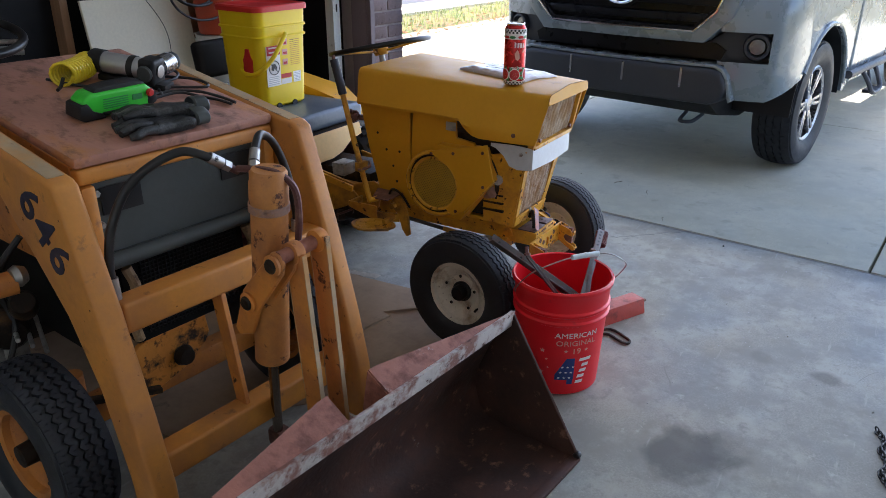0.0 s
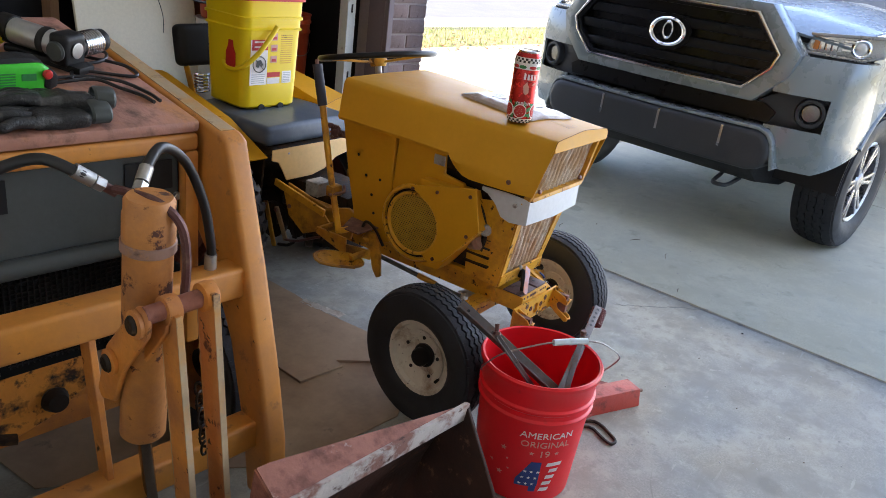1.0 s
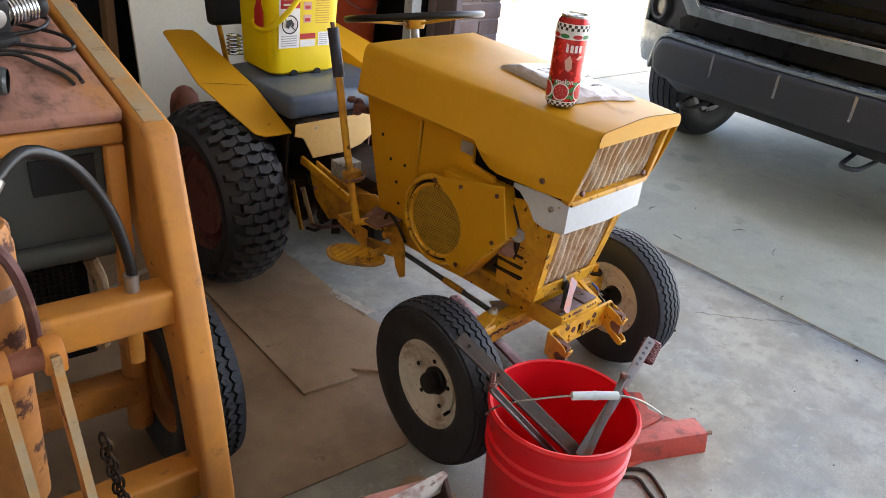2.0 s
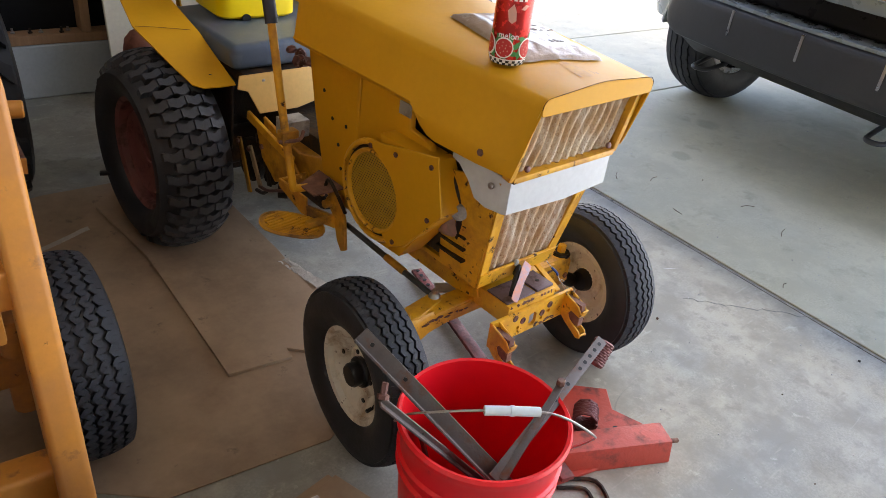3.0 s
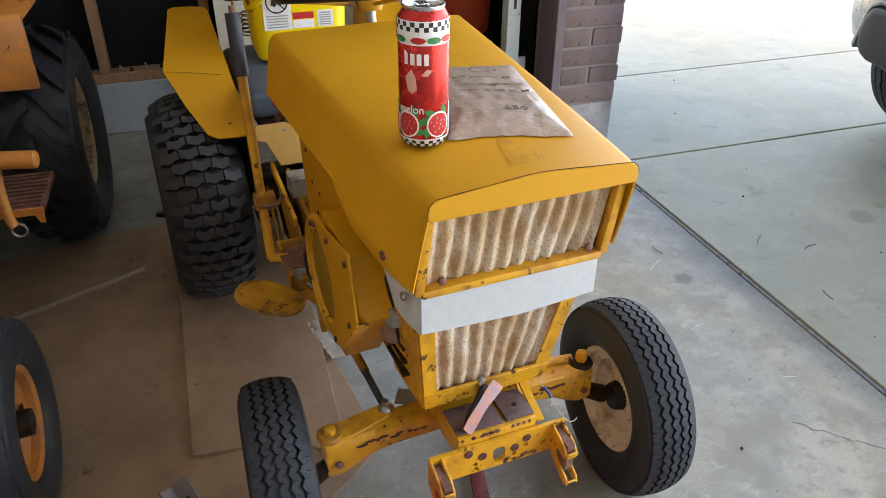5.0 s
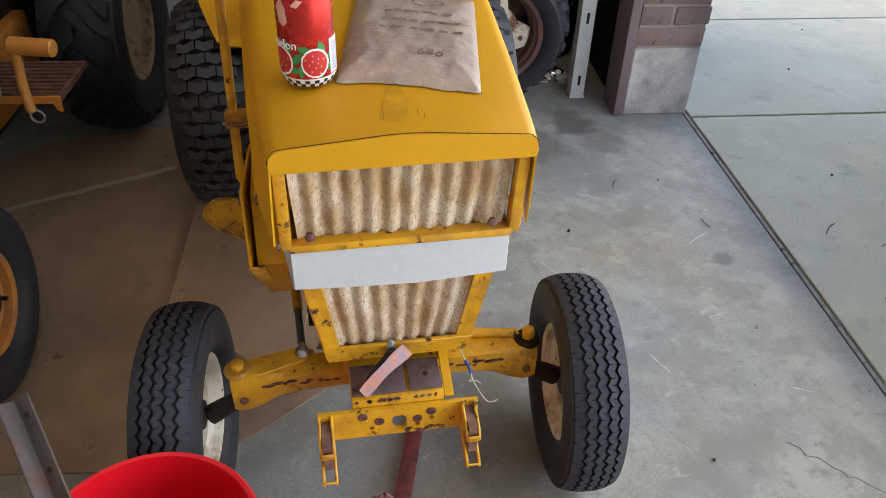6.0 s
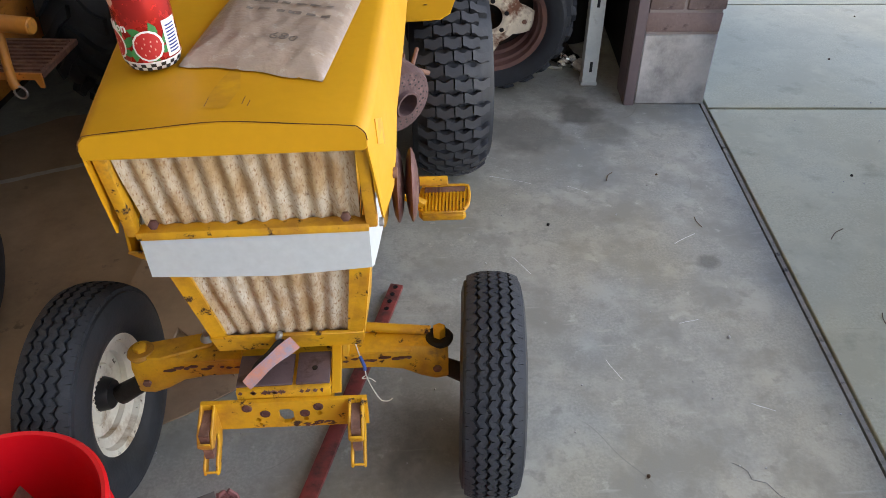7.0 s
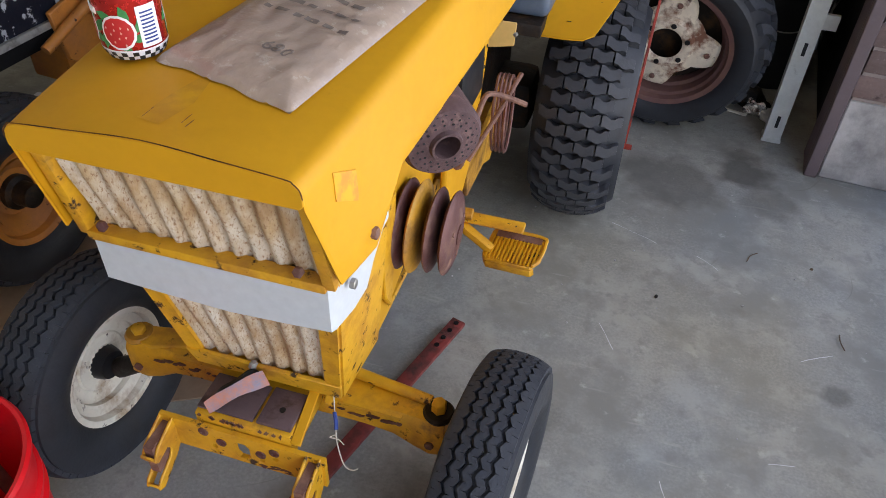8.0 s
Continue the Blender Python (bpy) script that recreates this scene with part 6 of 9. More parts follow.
# ---- the orange loader tractor (own axes: x to its left as seen from the front, y to its rear) ----
LOADER = Matrix.Translation((-1.28, 0.10, 0)) @ Matrix.Rotation(radians(-6), 4, "Z")
loader = thing("loader_tractor", LOADER, "orange compact loader tractor with a lowered rusty scoop", "tractor")


def fix(name, bm, material, label="", parent=None, m=None):
    return part(name, bm, material, parent or loader, label, m)


# engine box
SLOPE = math.atan(0.15)
HOOD = Matrix.Translation((0, 0.15, 0.932)) @ Matrix.Rotation(SLOPE, 4, "X")
fix("hood_top", box((-0.266, 0.0, -0.026), (0.272, 0.705, 0.0), 0.008, 2, None, HOOD), M_orange_top, "sun-bleached rusty orange hood top")
for s, x in ((-1, -0.262), (1, 0.258)):
    fix("hood_side", prism([(0.186, 0.62), (0.70, 0.62), (0.84, 0.76), (0.84, 1.004), (0.186, 0.909)], "x", x, x + 0.010, 0.002, 1), M_orange_worn)
fix("front_lintel", box((-0.264, 0.152, 0.868), (0.270, 0.185, 0.9045), 0.010, 3), M_orange, "rounded orange front edge")
fix("front_post", box((-0.262, 0.150, 0.40), (-0.228, 0.185, 0.865), 0.008), M_orange)
fix("front_post", box((0.238, 0.152, 0.40), (0.270, 0.185, 0.867), 0.008), M_orange)
fix("front_panel", box((-0.230, 0.188, 0.655), (0.240, 0.196, 0.872)), M_greypanel, "dark grey metal front panel with cut openings")
for x0, x1 in ((-0.205, -0.105), (0.12, 0.225)):
    fix("panel_opening", box((x0, 0.184, 0.780), (x1, 0.1875, 0.845)), M_black)
for x, z in ((-0.215, 0.835), (-0.215, 0.76), (-0.215, 0.69), (0.235, 0.76)):
    fix("panel_bolt", hexbolt((x, 0.188, z), (0, -1, 0), 0.009, 0.010), M_steel)
fix("roll_bar", rod((-0.235, 0.178, 0.668), (0.25, 0.178, 0.668), 0.020, 16), M_greypanel, "grey rolled edge above the radiator")
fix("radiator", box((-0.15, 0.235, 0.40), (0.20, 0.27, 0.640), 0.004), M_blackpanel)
mesh_bm = None
for i in range(26):
    x = -0.115 + i * 0.0115
    mesh_bm = box((x, 0.231, 0.42), (x + 0.003, 0.236, 0.63), bm=mesh_bm)
for i in range(19):
    z = 0.425 + i * 0.0108
    mesh_bm = box((-0.118, 0.2315, z), (0.178, 0.2355, z + 0.0025), bm=mesh_bm)
fix("radiator_mesh", mesh_bm, M_blackplastic, "wire guard over the radiator")
for x in (-0.155, 0.205):
    fix("radiator_bracket", tube([(x, 0.225, 0.62), (x + 0.012, 0.215, 0.56), (x - 0.006, 0.22, 0.48), (x + 0.004, 0.225, 0.42)], 0.014, 8, 4), M_tan)
# near-black solid standing for the shade inside the engine bay
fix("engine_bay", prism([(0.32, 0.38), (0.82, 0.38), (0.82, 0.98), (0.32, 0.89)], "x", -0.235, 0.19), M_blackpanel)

fix("side_cowl", box((0.191, 0.36, 0.445), (0.198, 0.81, 0.74), 0.002), M_flaked, "dark side panel with flaking white paint")
fix("cowl_edge", box((0.188, 0.35, 0.425), (0.206, 0.81, 0.4445), 0.003), M_ali, "pale bare metal edge")

# boom: two cranked arms
KNEE = [(0.070, 0.905), (0.090, 0.916), (0.73, 1.024), (0.755, 1.012), (0.755, 0.940), (0.42, 0.880), (0.345, 0.852), (0.245, 0.742), (0.125, 0.605), (0.045, 0.450), (-0.012, 0.240), (-0.035, 0.075), (-0.122, 0.075), (-0.112, 0.240), (-0.078, 0.400), (-0.014, 0.640)]
for s in (-1, 1):
    x0, x1 = (0.282, 0.336) if s > 0 else (-0.356, -0.300)
    arm = fix("boom_arm", prism(KNEE, "x", x0, x1, 0.011, 3), M_orange, "cranked orange box-section boom arm")
    xo = x1 if s > 0 else x0
    for k, ch in enumerate("646"):
        t = lettering(ch, 0.134, 0.0008, "CENTER", 0.0022)
        for v in t.verts:
            v.co.x *= 0.92
        ly, lz = ((0.190, 0.850), (0.148, 0.799), (0.106, 0.745))[k]
        if s > 0:
            base = Matrix(((0, 0, 1, xo + 0.0006), (1, 0, 0, ly), (0, 1, 0, lz), (0, 0, 0, 1))) @ Matrix.Rotation(radians(52), 4, "Z")
        else:
            base = Matrix(((0, 0, -1, xo - 0.0006), (-1, 0, 0, ly), (0, 1, 0, lz), (0, 0, 0, 1))) @ Matrix.Rotation(radians(-52), 4, "Z")
        t.transform(base)
        part("number_digit", t, M_ink, arm, "faded dark painted digit")
    part("worn_top", bar(((x0 + x1) / 2, 0.105, 0.9194), ((x0 + x1) / 2, 0.722, 1.0235), x1 - x0 - 0.020, 0.0016, 0.0), M_baretop, arm, "paint worn to bare grey along the top")
    for k in range(7):
        ly = 0.400 + 0.022 * k
        lz = 0.895 + 0.0037 * k
        part("stripe_mark", prism([(ly, lz), (ly + 0.010, lz), (ly + 0.026, lz + 0.052), (ly + 0.016, lz + 0.052)], "x", xo - 0.0005, xo + 0.0008 * s), M_hatch, arm)
    part("pivot_pin", hexbolt((xo, 0.715, 0.985), (s, 0, 0), 0.015, 0.016), M_rustiron, arm, "rusty bolt head")
fix("cross_tube", box((-0.294, -0.004, 0.575), (0.294, 0.062, 0.646), 0.010, 3), M_orange, "orange box-section cross tube")
fix("cross_tube", box((-0.294, -0.068, 0.212), (0.294, -0.002, 0.283), 0.010, 3), M_orange, "orange box-section cross tube")
fix("brace", prism([(0.00, 0.580), (0.045, 0.580), (-0.01, 0.280), (-0.05, 0.280)], "x", -0.052, -0.038, 0.002, 1), M_orange_worn)
fix("cross_lip", prism([(0.064, 0.60), (0.10, 0.60), (0.10, 0.585), (0.064, 0.585)], "x", -0.28, 0.28, 0.002, 1), M_orange_worn)

# tilt cylinder
fix("tilt_cylinder", lathe([(0, 0), (0.038, 0), (0.041, 0.004), (0.041, 0.395), (0.043, 0.40), (0.043, 0.455), (0.041, 0.46), (0.041, 0.478), (0.036, 0.485), (0, 0.485)], 28, None, aim((-0.013, -0.122, 0.428), (-0.0096, -0.167, 0.912))), M_chipped, "orange hydraulic cylinder with chipped paint")
fix("cylinder_clamp", lathe([(0.043, 0), (0.0455, 0.002), (0.0455, 0.018), (0.043, 0.02)], 28, None, aim((-0.0105, -0.158, 0.815), (-0.0096, -0.167, 0.912))), M_dustcyl, "dusty hose clamp band")
fix("piston_rod", rod((-0.013, -0.122, 0.428), (0.048, -0.035, 0.125), 0.0130, 16), M_rodbrown, "oil-stained piston rod")
fix("rod_end", box((0.028, -0.062, 0.095), (0.072, -0.012, 0.150), 0.012), M_rustiron)
fix("steel_line", tube([(-0.030, -0.090, 0.902), (-0.022, -0.13, 0.906), (-0.006, -0.185, 0.905), (0.018, -0.212, 0.872), (0.032, -0.205, 0.80), (0.036, -0.185, 0.70)], 0.008, 8, 6), M_browniron, "bent steel oil line")
h1 = fix("hose", tube([(-0.070, -0.076, 0.926), (-0.086, -0.074, 0.936), (-0.130, -0.040, 0.953), (-0.195, -0.010, 0.926), (-0.238, 0.015, 0.880), (-0.270, 0.035, 0.805), (-0.284, 0.042, 0.730), (-0.285, 0.042, 0.670)], 0.0098, 12, 7), M_hose, "black hydraulic hose with crimped ends")
part("ferrule", rod((-0.088, -0.073, 0.938), (-0.060, -0.076, 0.918), 0.0125, 12), M_steel, h1)
part("hex_nut", rod((-0.058, -0.0765, 0.9165), (-0.044, -0.078, 0.907), 0.0130, 6), M_steel, h1)
part("nipple", rod((-0.043, -0.078, 0.906), (-0.024, -0.081, 0.892), 0.0085, 10), M_browniron, h1)
part("ferrule", rod((-0.2848, 0.042, 0.695), (-0.284, 0.040, 0.640), 0.013, 12), M_steel, h1)
h2 = fix("hose", tube([(0.022, -0.082, 0.905), (0.042, -0.064, 0.928), (0.088, -0.030, 0.944), (0.150, 0.000, 0.900), (0.200, 0.020, 0.805), (0.224, 0.030, 0.700), (0.224, 0.034, 0.660)], 0.0098, 12, 7), M_hose, "black hydraulic hose with crimped ends")
part("ferrule", rod((0.020, -0.083, 0.905), (0.038, -0.067, 0.924), 0.0125, 12), M_steel, h2)
part("hex_nut", rod((0.008, -0.094, 0.892), (0.018, -0.085, 0.903), 0.0130, 6), M_steel, h2)
part("ferrule", rod((0.224, 0.031, 0.680), (0.224, 0.034, 0.625), 0.013, 12), M_steel, h2)

# bell crank and links
crank = [(-0.256, 0.728), (-0.246, 0.750), (-0.222, 0.752), (-0.200, 0.728), (-0.108, 0.628), (-0.066, 0.520), (-0.080, 0.502), (-0.128, 0.520), (-0.166, 0.600), (-0.250, 0.704)]
for x in (-0.062, -0.026):
    fix("bell_crank", prism(crank, "x", x - 0.006, x + 0.006, 0.003, 1), M_orange_worn, "orange bell-crank plate")
for y, z in ((-0.229, 0.724), (-0.132, 0.606)):
    fix("crank_pin", lathe([(0, 0), (0.015, 0), (0.017, 0.004), (0.017, 0.012), (0.013, 0.016), (0, 0.016)], 18, None, aim((-0.068, y, z), (-0.2, y, z))), M_grease, "greasy pin head")
    fix("pin_collar", lathe([(0.017, 0), (0.024, 0.001), (0.025, 0.008), (0.017, 0.010)], 22, None, aim((-0.068, y, z), (-0.2, y, z)), True), M_orange_worn)
fix("pin_tube", rod((-0.06, -0.236, 0.738), (0.058, -0.248, 0.752), 0.016, 14), M_pink)
for p_, q_, mat in (((-0.022, -0.247, 0.742), (0.004, -0.252, 0.275), M_orange_worn), ((0.040, -0.255, 0.768), (0.074, -0.252, 0.262), M_chipped)):
    link = fix("link_bar", bar(p_, q_, 0.011, 0.054, 0.002, None, (0, 1, 0.02)), mat, "flat orange link bar with rusty edges")
    for e_ in (-0.0272, 0.0272):
        part("bar_edge", bar(Vector(p_) + Vector((0, e_, 0)), Vector(q_) + Vector((0, e_, 0)), 0.0118, 0.0024, 0.0, None, (0, 1, 0.02)), M_baretop, link, "edge worn to bare dusty metal")
chain = fix("chain", lathe([(0.011 + 0.0028 * math.cos(a), 0.0028 * math.sin(a)) for a in [i * 2 * math.pi / 6 for i in range(6)]], 12, None, pose(0.118, -0.10, 0.455, 0, 0, 20) @ Matrix.Diagonal((1, 1, 1.5, 1)), True), M_grease, "short greasy chain behind the link")
for k in range(1, 8):
    part("chain_link", lathe([(0.011 + 0.0028 * math.cos(a), 0.0028 * math.sin(a)) for a in [i * 2 * math.pi / 6 for i in range(6)]], 12, None, pose(0.118 + 0.003 * k, -0.10 + 0.002 * k, 0.455 - 0.023 * k, 0, 0, 20 + 90 * (k % 2)) @ Matrix.Diagonal((1, 1, 1.5, 1)), True), M_grease, chain)
fix("link_eye", lathe([(0.025, -0.012), (0.027, 0.0), (0.025, 0.012), (0.012, 0.012), (0.012, -0.012)], 22, None, pose(0.042, -0.250, 0.752), True), M_orange_worn)
fix("link_eye", lathe([(0.025, -0.012), (0.027, 0.0), (0.025, 0.012), (0.012, 0.012), (0.012, -0.012)], 22, None, pose(-0.020, -0.240, 0.740), True), M_orange_worn)

# scoop
W = 0.597
prof = [(-0.416, 0.386), (-0.385, 0.335), (-0.345, 0.265), (-0.312, 0.185), (-0.300, 0.105), (-0.315, 0.045), (-0.350, 0.016), (-0.42, 0.007), (-0.640, 0.006)]
scoop = fix("scoop", sheet([[(x, y, z) for y, z in prof] for x in [-W + 2 * W * i / 12 for i in range(13)]], 0.006), M_scoop, "wide rusty loader scoop resting on the floor")
for s in (-1, 1):
    part("end_plate", prism([(-0.420, 0.392)] + [(y + 0.004, z - 0.001) for y, z in prof[1:-1]] + [(-0.652, 0.002), (-0.652, 0.018)], "x", s * W - 0.005, s * W + 0.005, 0.002, 1), M_scoop, scoop, "dark rusty end plate")
    part("corner_nub", lathe([(0, -0.012), (0.010, -0.008), (0.012, 0), (0.010, 0.008), (0, 0.012)], 10, None, Matrix.Translation((s * W, -0.650, 0.014))), M_black, scoop)
    x0, x1 = (0.084, W) if s > 0 else (-0.050, -W)
    part("wing_plate", plate([(x1, -0.414, 0.391), (x0, -0.414, 0.391), (x0, -0.345, 0.432), (x0 + s * 0.03, -0.345, 0.430)], 0.005, 0.0), M_pink, scoop, "faded pinkish-red brace plate")
    part("wing_rib", plate([(x0, -0.412, 0.388), (x0, -0.345, 0.430), (x0, -0.30, 0.17), (x0, -0.33, 0.26)], 0.006), M_pink, scoop)
part("scoop_lip", prism([(-0.424, 0.399), (-0.409, 0.396), (-0.402, 0.352), (-0.417, 0.350)], "x", -W - 0.003, W + 0.003, 0.003, 2), M_lip, scoop, "scuffed whitish top lip")
part("hitch_ear", box((-0.036, -0.300, 0.225), (0.100, -0.225, 0.262), 0.006), M_rustiron, scoop)
part("cutting_edge", box((-W, -0.662, 0.000), (W, -0.632, 0.010), 0.002), M_scoop, scoop)

# front axle and wheels
ax = fix("front_axle", box((-0.30, 0.270, 0.205), (0.30, 0.330, 0.275), 0.010), M_orange_worn, "worn orange front axle")
part("axle_plate", prism([(-0.175, 0.250), (-0.170, 0.375), (-0.152, 0.392), (-0.02, 0.425), (0.05, 0.42), (0.06, 0.345), (0.045, 0.318), (-0.03, 0.268), (-0.14, 0.235)], "y", 0.240, 0.254, 0.003, 1), M_scorched, ax, "orange centre plate with black scorch marks")
part("axle_boss", lathe([(0, 0), (0.025, 0), (0.03, 0.01), (0.022, 0.03), (0, 0.03)], 16, None, aim((-0.035, 0.24, 0.315), (-0.035, 0.1, 0.315))), M_grease, ax)
part("kingpin", rod((0.285, 0.300, 0.13), (0.285, 0.300, 0.36), 0.028, 14), M_orange_worn, ax)
part("kingpin", rod((-0.305, 0.300, 0.13), (-0.305, 0.300, 0.36), 0.028, 14), M_orange_worn, ax)
for s in (-1, 1):
    wm = pose(0.383 if s > 0 else -0.408, 0.300 if s > 0 else 0.275, 0.225, 0, 0, 2 if s > 0 else 182)
    wheel = fix("front_wheel", disc_rim(0.118, 0.070, 0.020, 0.032, 0.05), M_orange_worn, "orange pressed steel wheel", None, wm)
    shod(wheel, 0.225, 0.072, 0.116, 0.009, 0.012, rib_tread(0.225, 0.072, 5, 104, 0.0042), M_rubber_grey, "ribbed front tyre")
    part("hub", lathe([(0.042, -0.02), (0.042, 0.02), (0.030, 0.026), (0.028, 0.062), (0.012, 0.066), (0, 0.066)], 18), M_grease, wheel, "black greasy hub")
    part("valve", rod((0.02, 0.075, -0.05), (0.045, 0.078, -0.052), 0.005, 8), M_black, wheel)
    part("disc_slot", prism([(0.055, -0.045), (0.080, -0.052), (0.080, -0.012), (0.058, -0.010)], "x", 0.0285, 0.0310, 0.0, 1), M_grease, wheel)

# rear wheels, fender boxes, step, pedal, hoses
for s in (-1, 1):
    wm = pose(s * 0.372, 1.56, 0.350, 0, 0, 0 if s > 0 else 180)
    wheel = fix("rear_wheel", disc_rim(0.18, 0.115, 0.03, 0.06, 0.05), M_tan, "dusty tan wheel disc", None, wm)
    shod(wheel, 0.350, 0.119, 0.18, 0.026, 0.026, lug_tread(0.119, 18), M_roadtyre, "large black lugged tyre", 56)
    fen = fix("fender_box", prism([(1.270, 0.600), (1.262, 0.796), (1.276, 0.808), (1.70, 0.796), (1.72, 0.780), (1.70, 0.776), (1.290, 0.786), (1.284, 0.600)], "x", *((0.196, 0.428) if s > 0 else (-0.428, -0.196)), 0.003, 1), M_orange_worn, "scratched orange fender box")
    xs = 0.17 if s > 0 else -0.43
    fix("step_plate", box((xs, 0.925, 0.385), (xs + 0.26, 1.150, 0.402), 0.003), M_rustiron, "rusty ribbed footstep")
    for i in range(9):
        fix("step_rib", box((xs + 0.008, 0.935 + i * 0.0235, 0.4025), (xs + 0.252, 0.943 + i * 0.0235, 0.408)), M_rustiron)
    fix("step_edge", prism([(xs, 0.404), (xs + 0.26, 0.404), (xs + 0.258, 0.360), (xs + 0.245, 0.362), (xs + 0.238, 0.384), (xs, 0.384)], "y", 0.916, 0.924, 0.001, 1), M_orange_worn)
fix("body_side", box((0.04, 0.72, 0.24), (0.185, 1.40, 0.46), 0.01), M_orange_worn)
# assumed chassis mass, put in to keep west light off the floor
fix("rear_chassis", box((-0.235, 0.86, 0.19), (0.150, 1.95, 0.56), 0.02), M_grease, "plain dark block for the rear chassis, added to stop low light")
fix("body_plate", prism([(0.70, 0.335), (0.73, 0.312), (0.86, 0.30), (0.945, 0.325), (0.92, 0.44), (0.82, 0.50), (0.68, 0.47)], "x", 0.205, 0.222, 0.003, 1), M_orange_worn, "orange chassis plate with a bolt")
fix("body_bolt", hexbolt((0.223, 0.86, 0.36), (1, 0, 0), 0.014, 0.01), M_grease)
fix("lift_cylinder", lathe([(0, 0), (0.030, 0), (0.033, 0.004), (0.033, 0.17), (0.036, 0.174), (0.036, 0.196), (0.030, 0.20), (0.014, 0.203), (0, 0.203)], 22, None, aim((0.115, 0.80, 0.515), (0.312, 0.826, 0.498))), M_dustcyl, "dusty hydraulic cylinder")
fix("lift_rod", rod((0.24, 0.62, 0.40), (0.250, 0.80, 0.47), 0.014, 12), M_orange_worn)
tp = fix("foot_pedal", lathe([(0, 0), (0.019, 0), (0.023, 0.004), (0.023, 0.110), (0.019, 0.114), (0, 0.114)], 18, None, aim((0.334, 0.944, 0.536), (0.445, 0.932, 0.532))), M_orange, "orange T-shaped foot pedal")
part("pedal_stem", tube([(0.346, 0.942, 0.525), (0.344, 0.936, 0.49), (0.344, 0.924, 0.44), (0.350, 0.908, 0.385), (0.358, 0.903, 0.366)], 0.013, 10, 5), M_orange, tp)
part("hook_ring", tube([(0.366 + 0.018 * math.cos(a), 0.900, 0.356 + 0.018 * math.sin(a)) for a in [i * math.pi / 5 for i in range(11)]], 0.0035, 6, 1), M_steel, tp)
fix("white_hose", tube([(0.327, 0.86, 0.945), (0.313, 0.86, 0.886), (0.296, 0.86, 0.825), (0.287, 0.86, 0.785), (0.289, 0.862, 0.745), (0.280, 0.864, 0.716), (0.254, 0.866, 0.712)], 0.0125, 10, 5), M_whitepail, "white rubber hose")
fix("white_hose", tube([(0.324, 0.862, 0.932), (0.305, 0.88, 0.885), (0.270, 0.91, 0.845), (0.235, 0.93, 0.83)], 0.011, 10, 5), M_whitepail)
fix("grey_hose", tube([(0.246, 0.86, 0.670), (0.272, 0.86, 0.664), (0.296, 0.86, 0.636), (0.312, 0.858, 0.590), (0.318, 0.855, 0.520), (0.312, 0.852, 0.45), (0.291, 0.852, 0.424), (0.262, 0.86, 0.44)], 0.0085, 8, 5), M_ali, "braided grey hose")
fix("grey_hose", tube([(0.244, 0.87, 0.655), (0.268, 0.87, 0.646), (0.286, 0.87, 0.615), (0.296, 0.87, 0.560), (0.290, 0.87, 0.50)], 0.008, 8, 5), M_ali)
fix("pipe_stub", rod((0.28, 0.52, 0.32), (0.36, 0.53, 0.315), 0.022, 14), M_whitepail, "short white pipe end")
swl = Matrix.Translation((-0.150, 0.955, 1.105)) @ Vector((0.0, -0.22, 0.97)).to_track_quat("X", "Y").to_matrix().to_4x4()
lsw = fix("steering_wheel", lathe([(0.175 + 0.013 * math.cos(a), 0.013 * math.sin(a)) for a in [i * 2 * math.pi / 10 for i in range(10)]], 40, None, None, True), M_black, "black steering wheel", None, swl)
for i in range(3):
    a = i * 2 * math.pi / 3
    part("spoke", bar((-0.02, 0, 0), (-0.003, 0.17 * math.cos(a), 0.17 * math.sin(a)), 0.022, 0.008, 0.002, None, (1, 0, 0)), M_steel, lsw)
fix("steering_column", rod((-0.150, 0.960, 1.085), (-0.130, 0.90, 0.70), 0.02, 12), M_black)
fix("column_lever", rod((-0.10, 0.93, 1.06), (0.01, 0.90, 1.055), 0.010, 10, None, 0.014), M_silver, "grey hand throttle")
fix("seat_box", box((-0.2, 1.5, 0.42), (0.2, 2.0, 0.72), 0.02), M_blackplastic)
# far front corner: lamp and control rods by the left arm
fix("side_rod", rod((-0.45, 0.42, 0.60), (-0.34, 0.40, 0.60), 0.030, 14), M_orange_worn)
fix("side_joint", lathe([(0, -0.02), (0.022, -0.015), (0.028, 0), (0.02, 0.018), (0, 0.02)], 12, None, pose(-0.335, 0.395, 0.615)), M_steel)
fix("grey_valve", box((-0.35, 0.52, 0.30), (-0.30, 0.57, 0.42), 0.008), M_ali)

# dark mechanical parts beside the engine
for k, (x, y, z, w) in enumerate(((-0.33, 0.55, 0.42, 0.05), (-0.36, 0.66, 0.56, 0.07), (-0.31, 0.47, 0.50, 0.035))):
    fix("pump_casting", lathe([(0, -w), (w * 0.8, -w), (w, -w * 0.7), (w, w * 0.4), (w * 0.6, w * 0.6), (w * 0.6, w), (0, w)], 18, None, pose(x, y, z, 0, 20 * k, 70)), M_grease, "greasy black casting")
for pts in ([(-0.30, 0.42, 0.70), (-0.36, 0.45, 0.62), (-0.40, 0.52, 0.50), (-0.36, 0.60, 0.40)], [(-0.28, 0.50, 0.66), (-0.34, 0.52, 0.56), (-0.33, 0.50, 0.44), (-0.38, 0.46, 0.36)]):
    fix("oil_line", tube(pts, 0.008, 8, 6), M_hose)
for k in range(3):
    fix("control_rod", rod((-0.36 + 0.03 * k, 0.42, 0.44 - 0.03 * k), (-0.30 + 0.03 * k, 0.60, 0.40), 0.006, 8), M_ali)
fix("steering_arm", bar((-0.30, 0.27, 0.29), (-0.12, 0.22, 0.255), 0.026, 0.014, 0.003), M_grease)

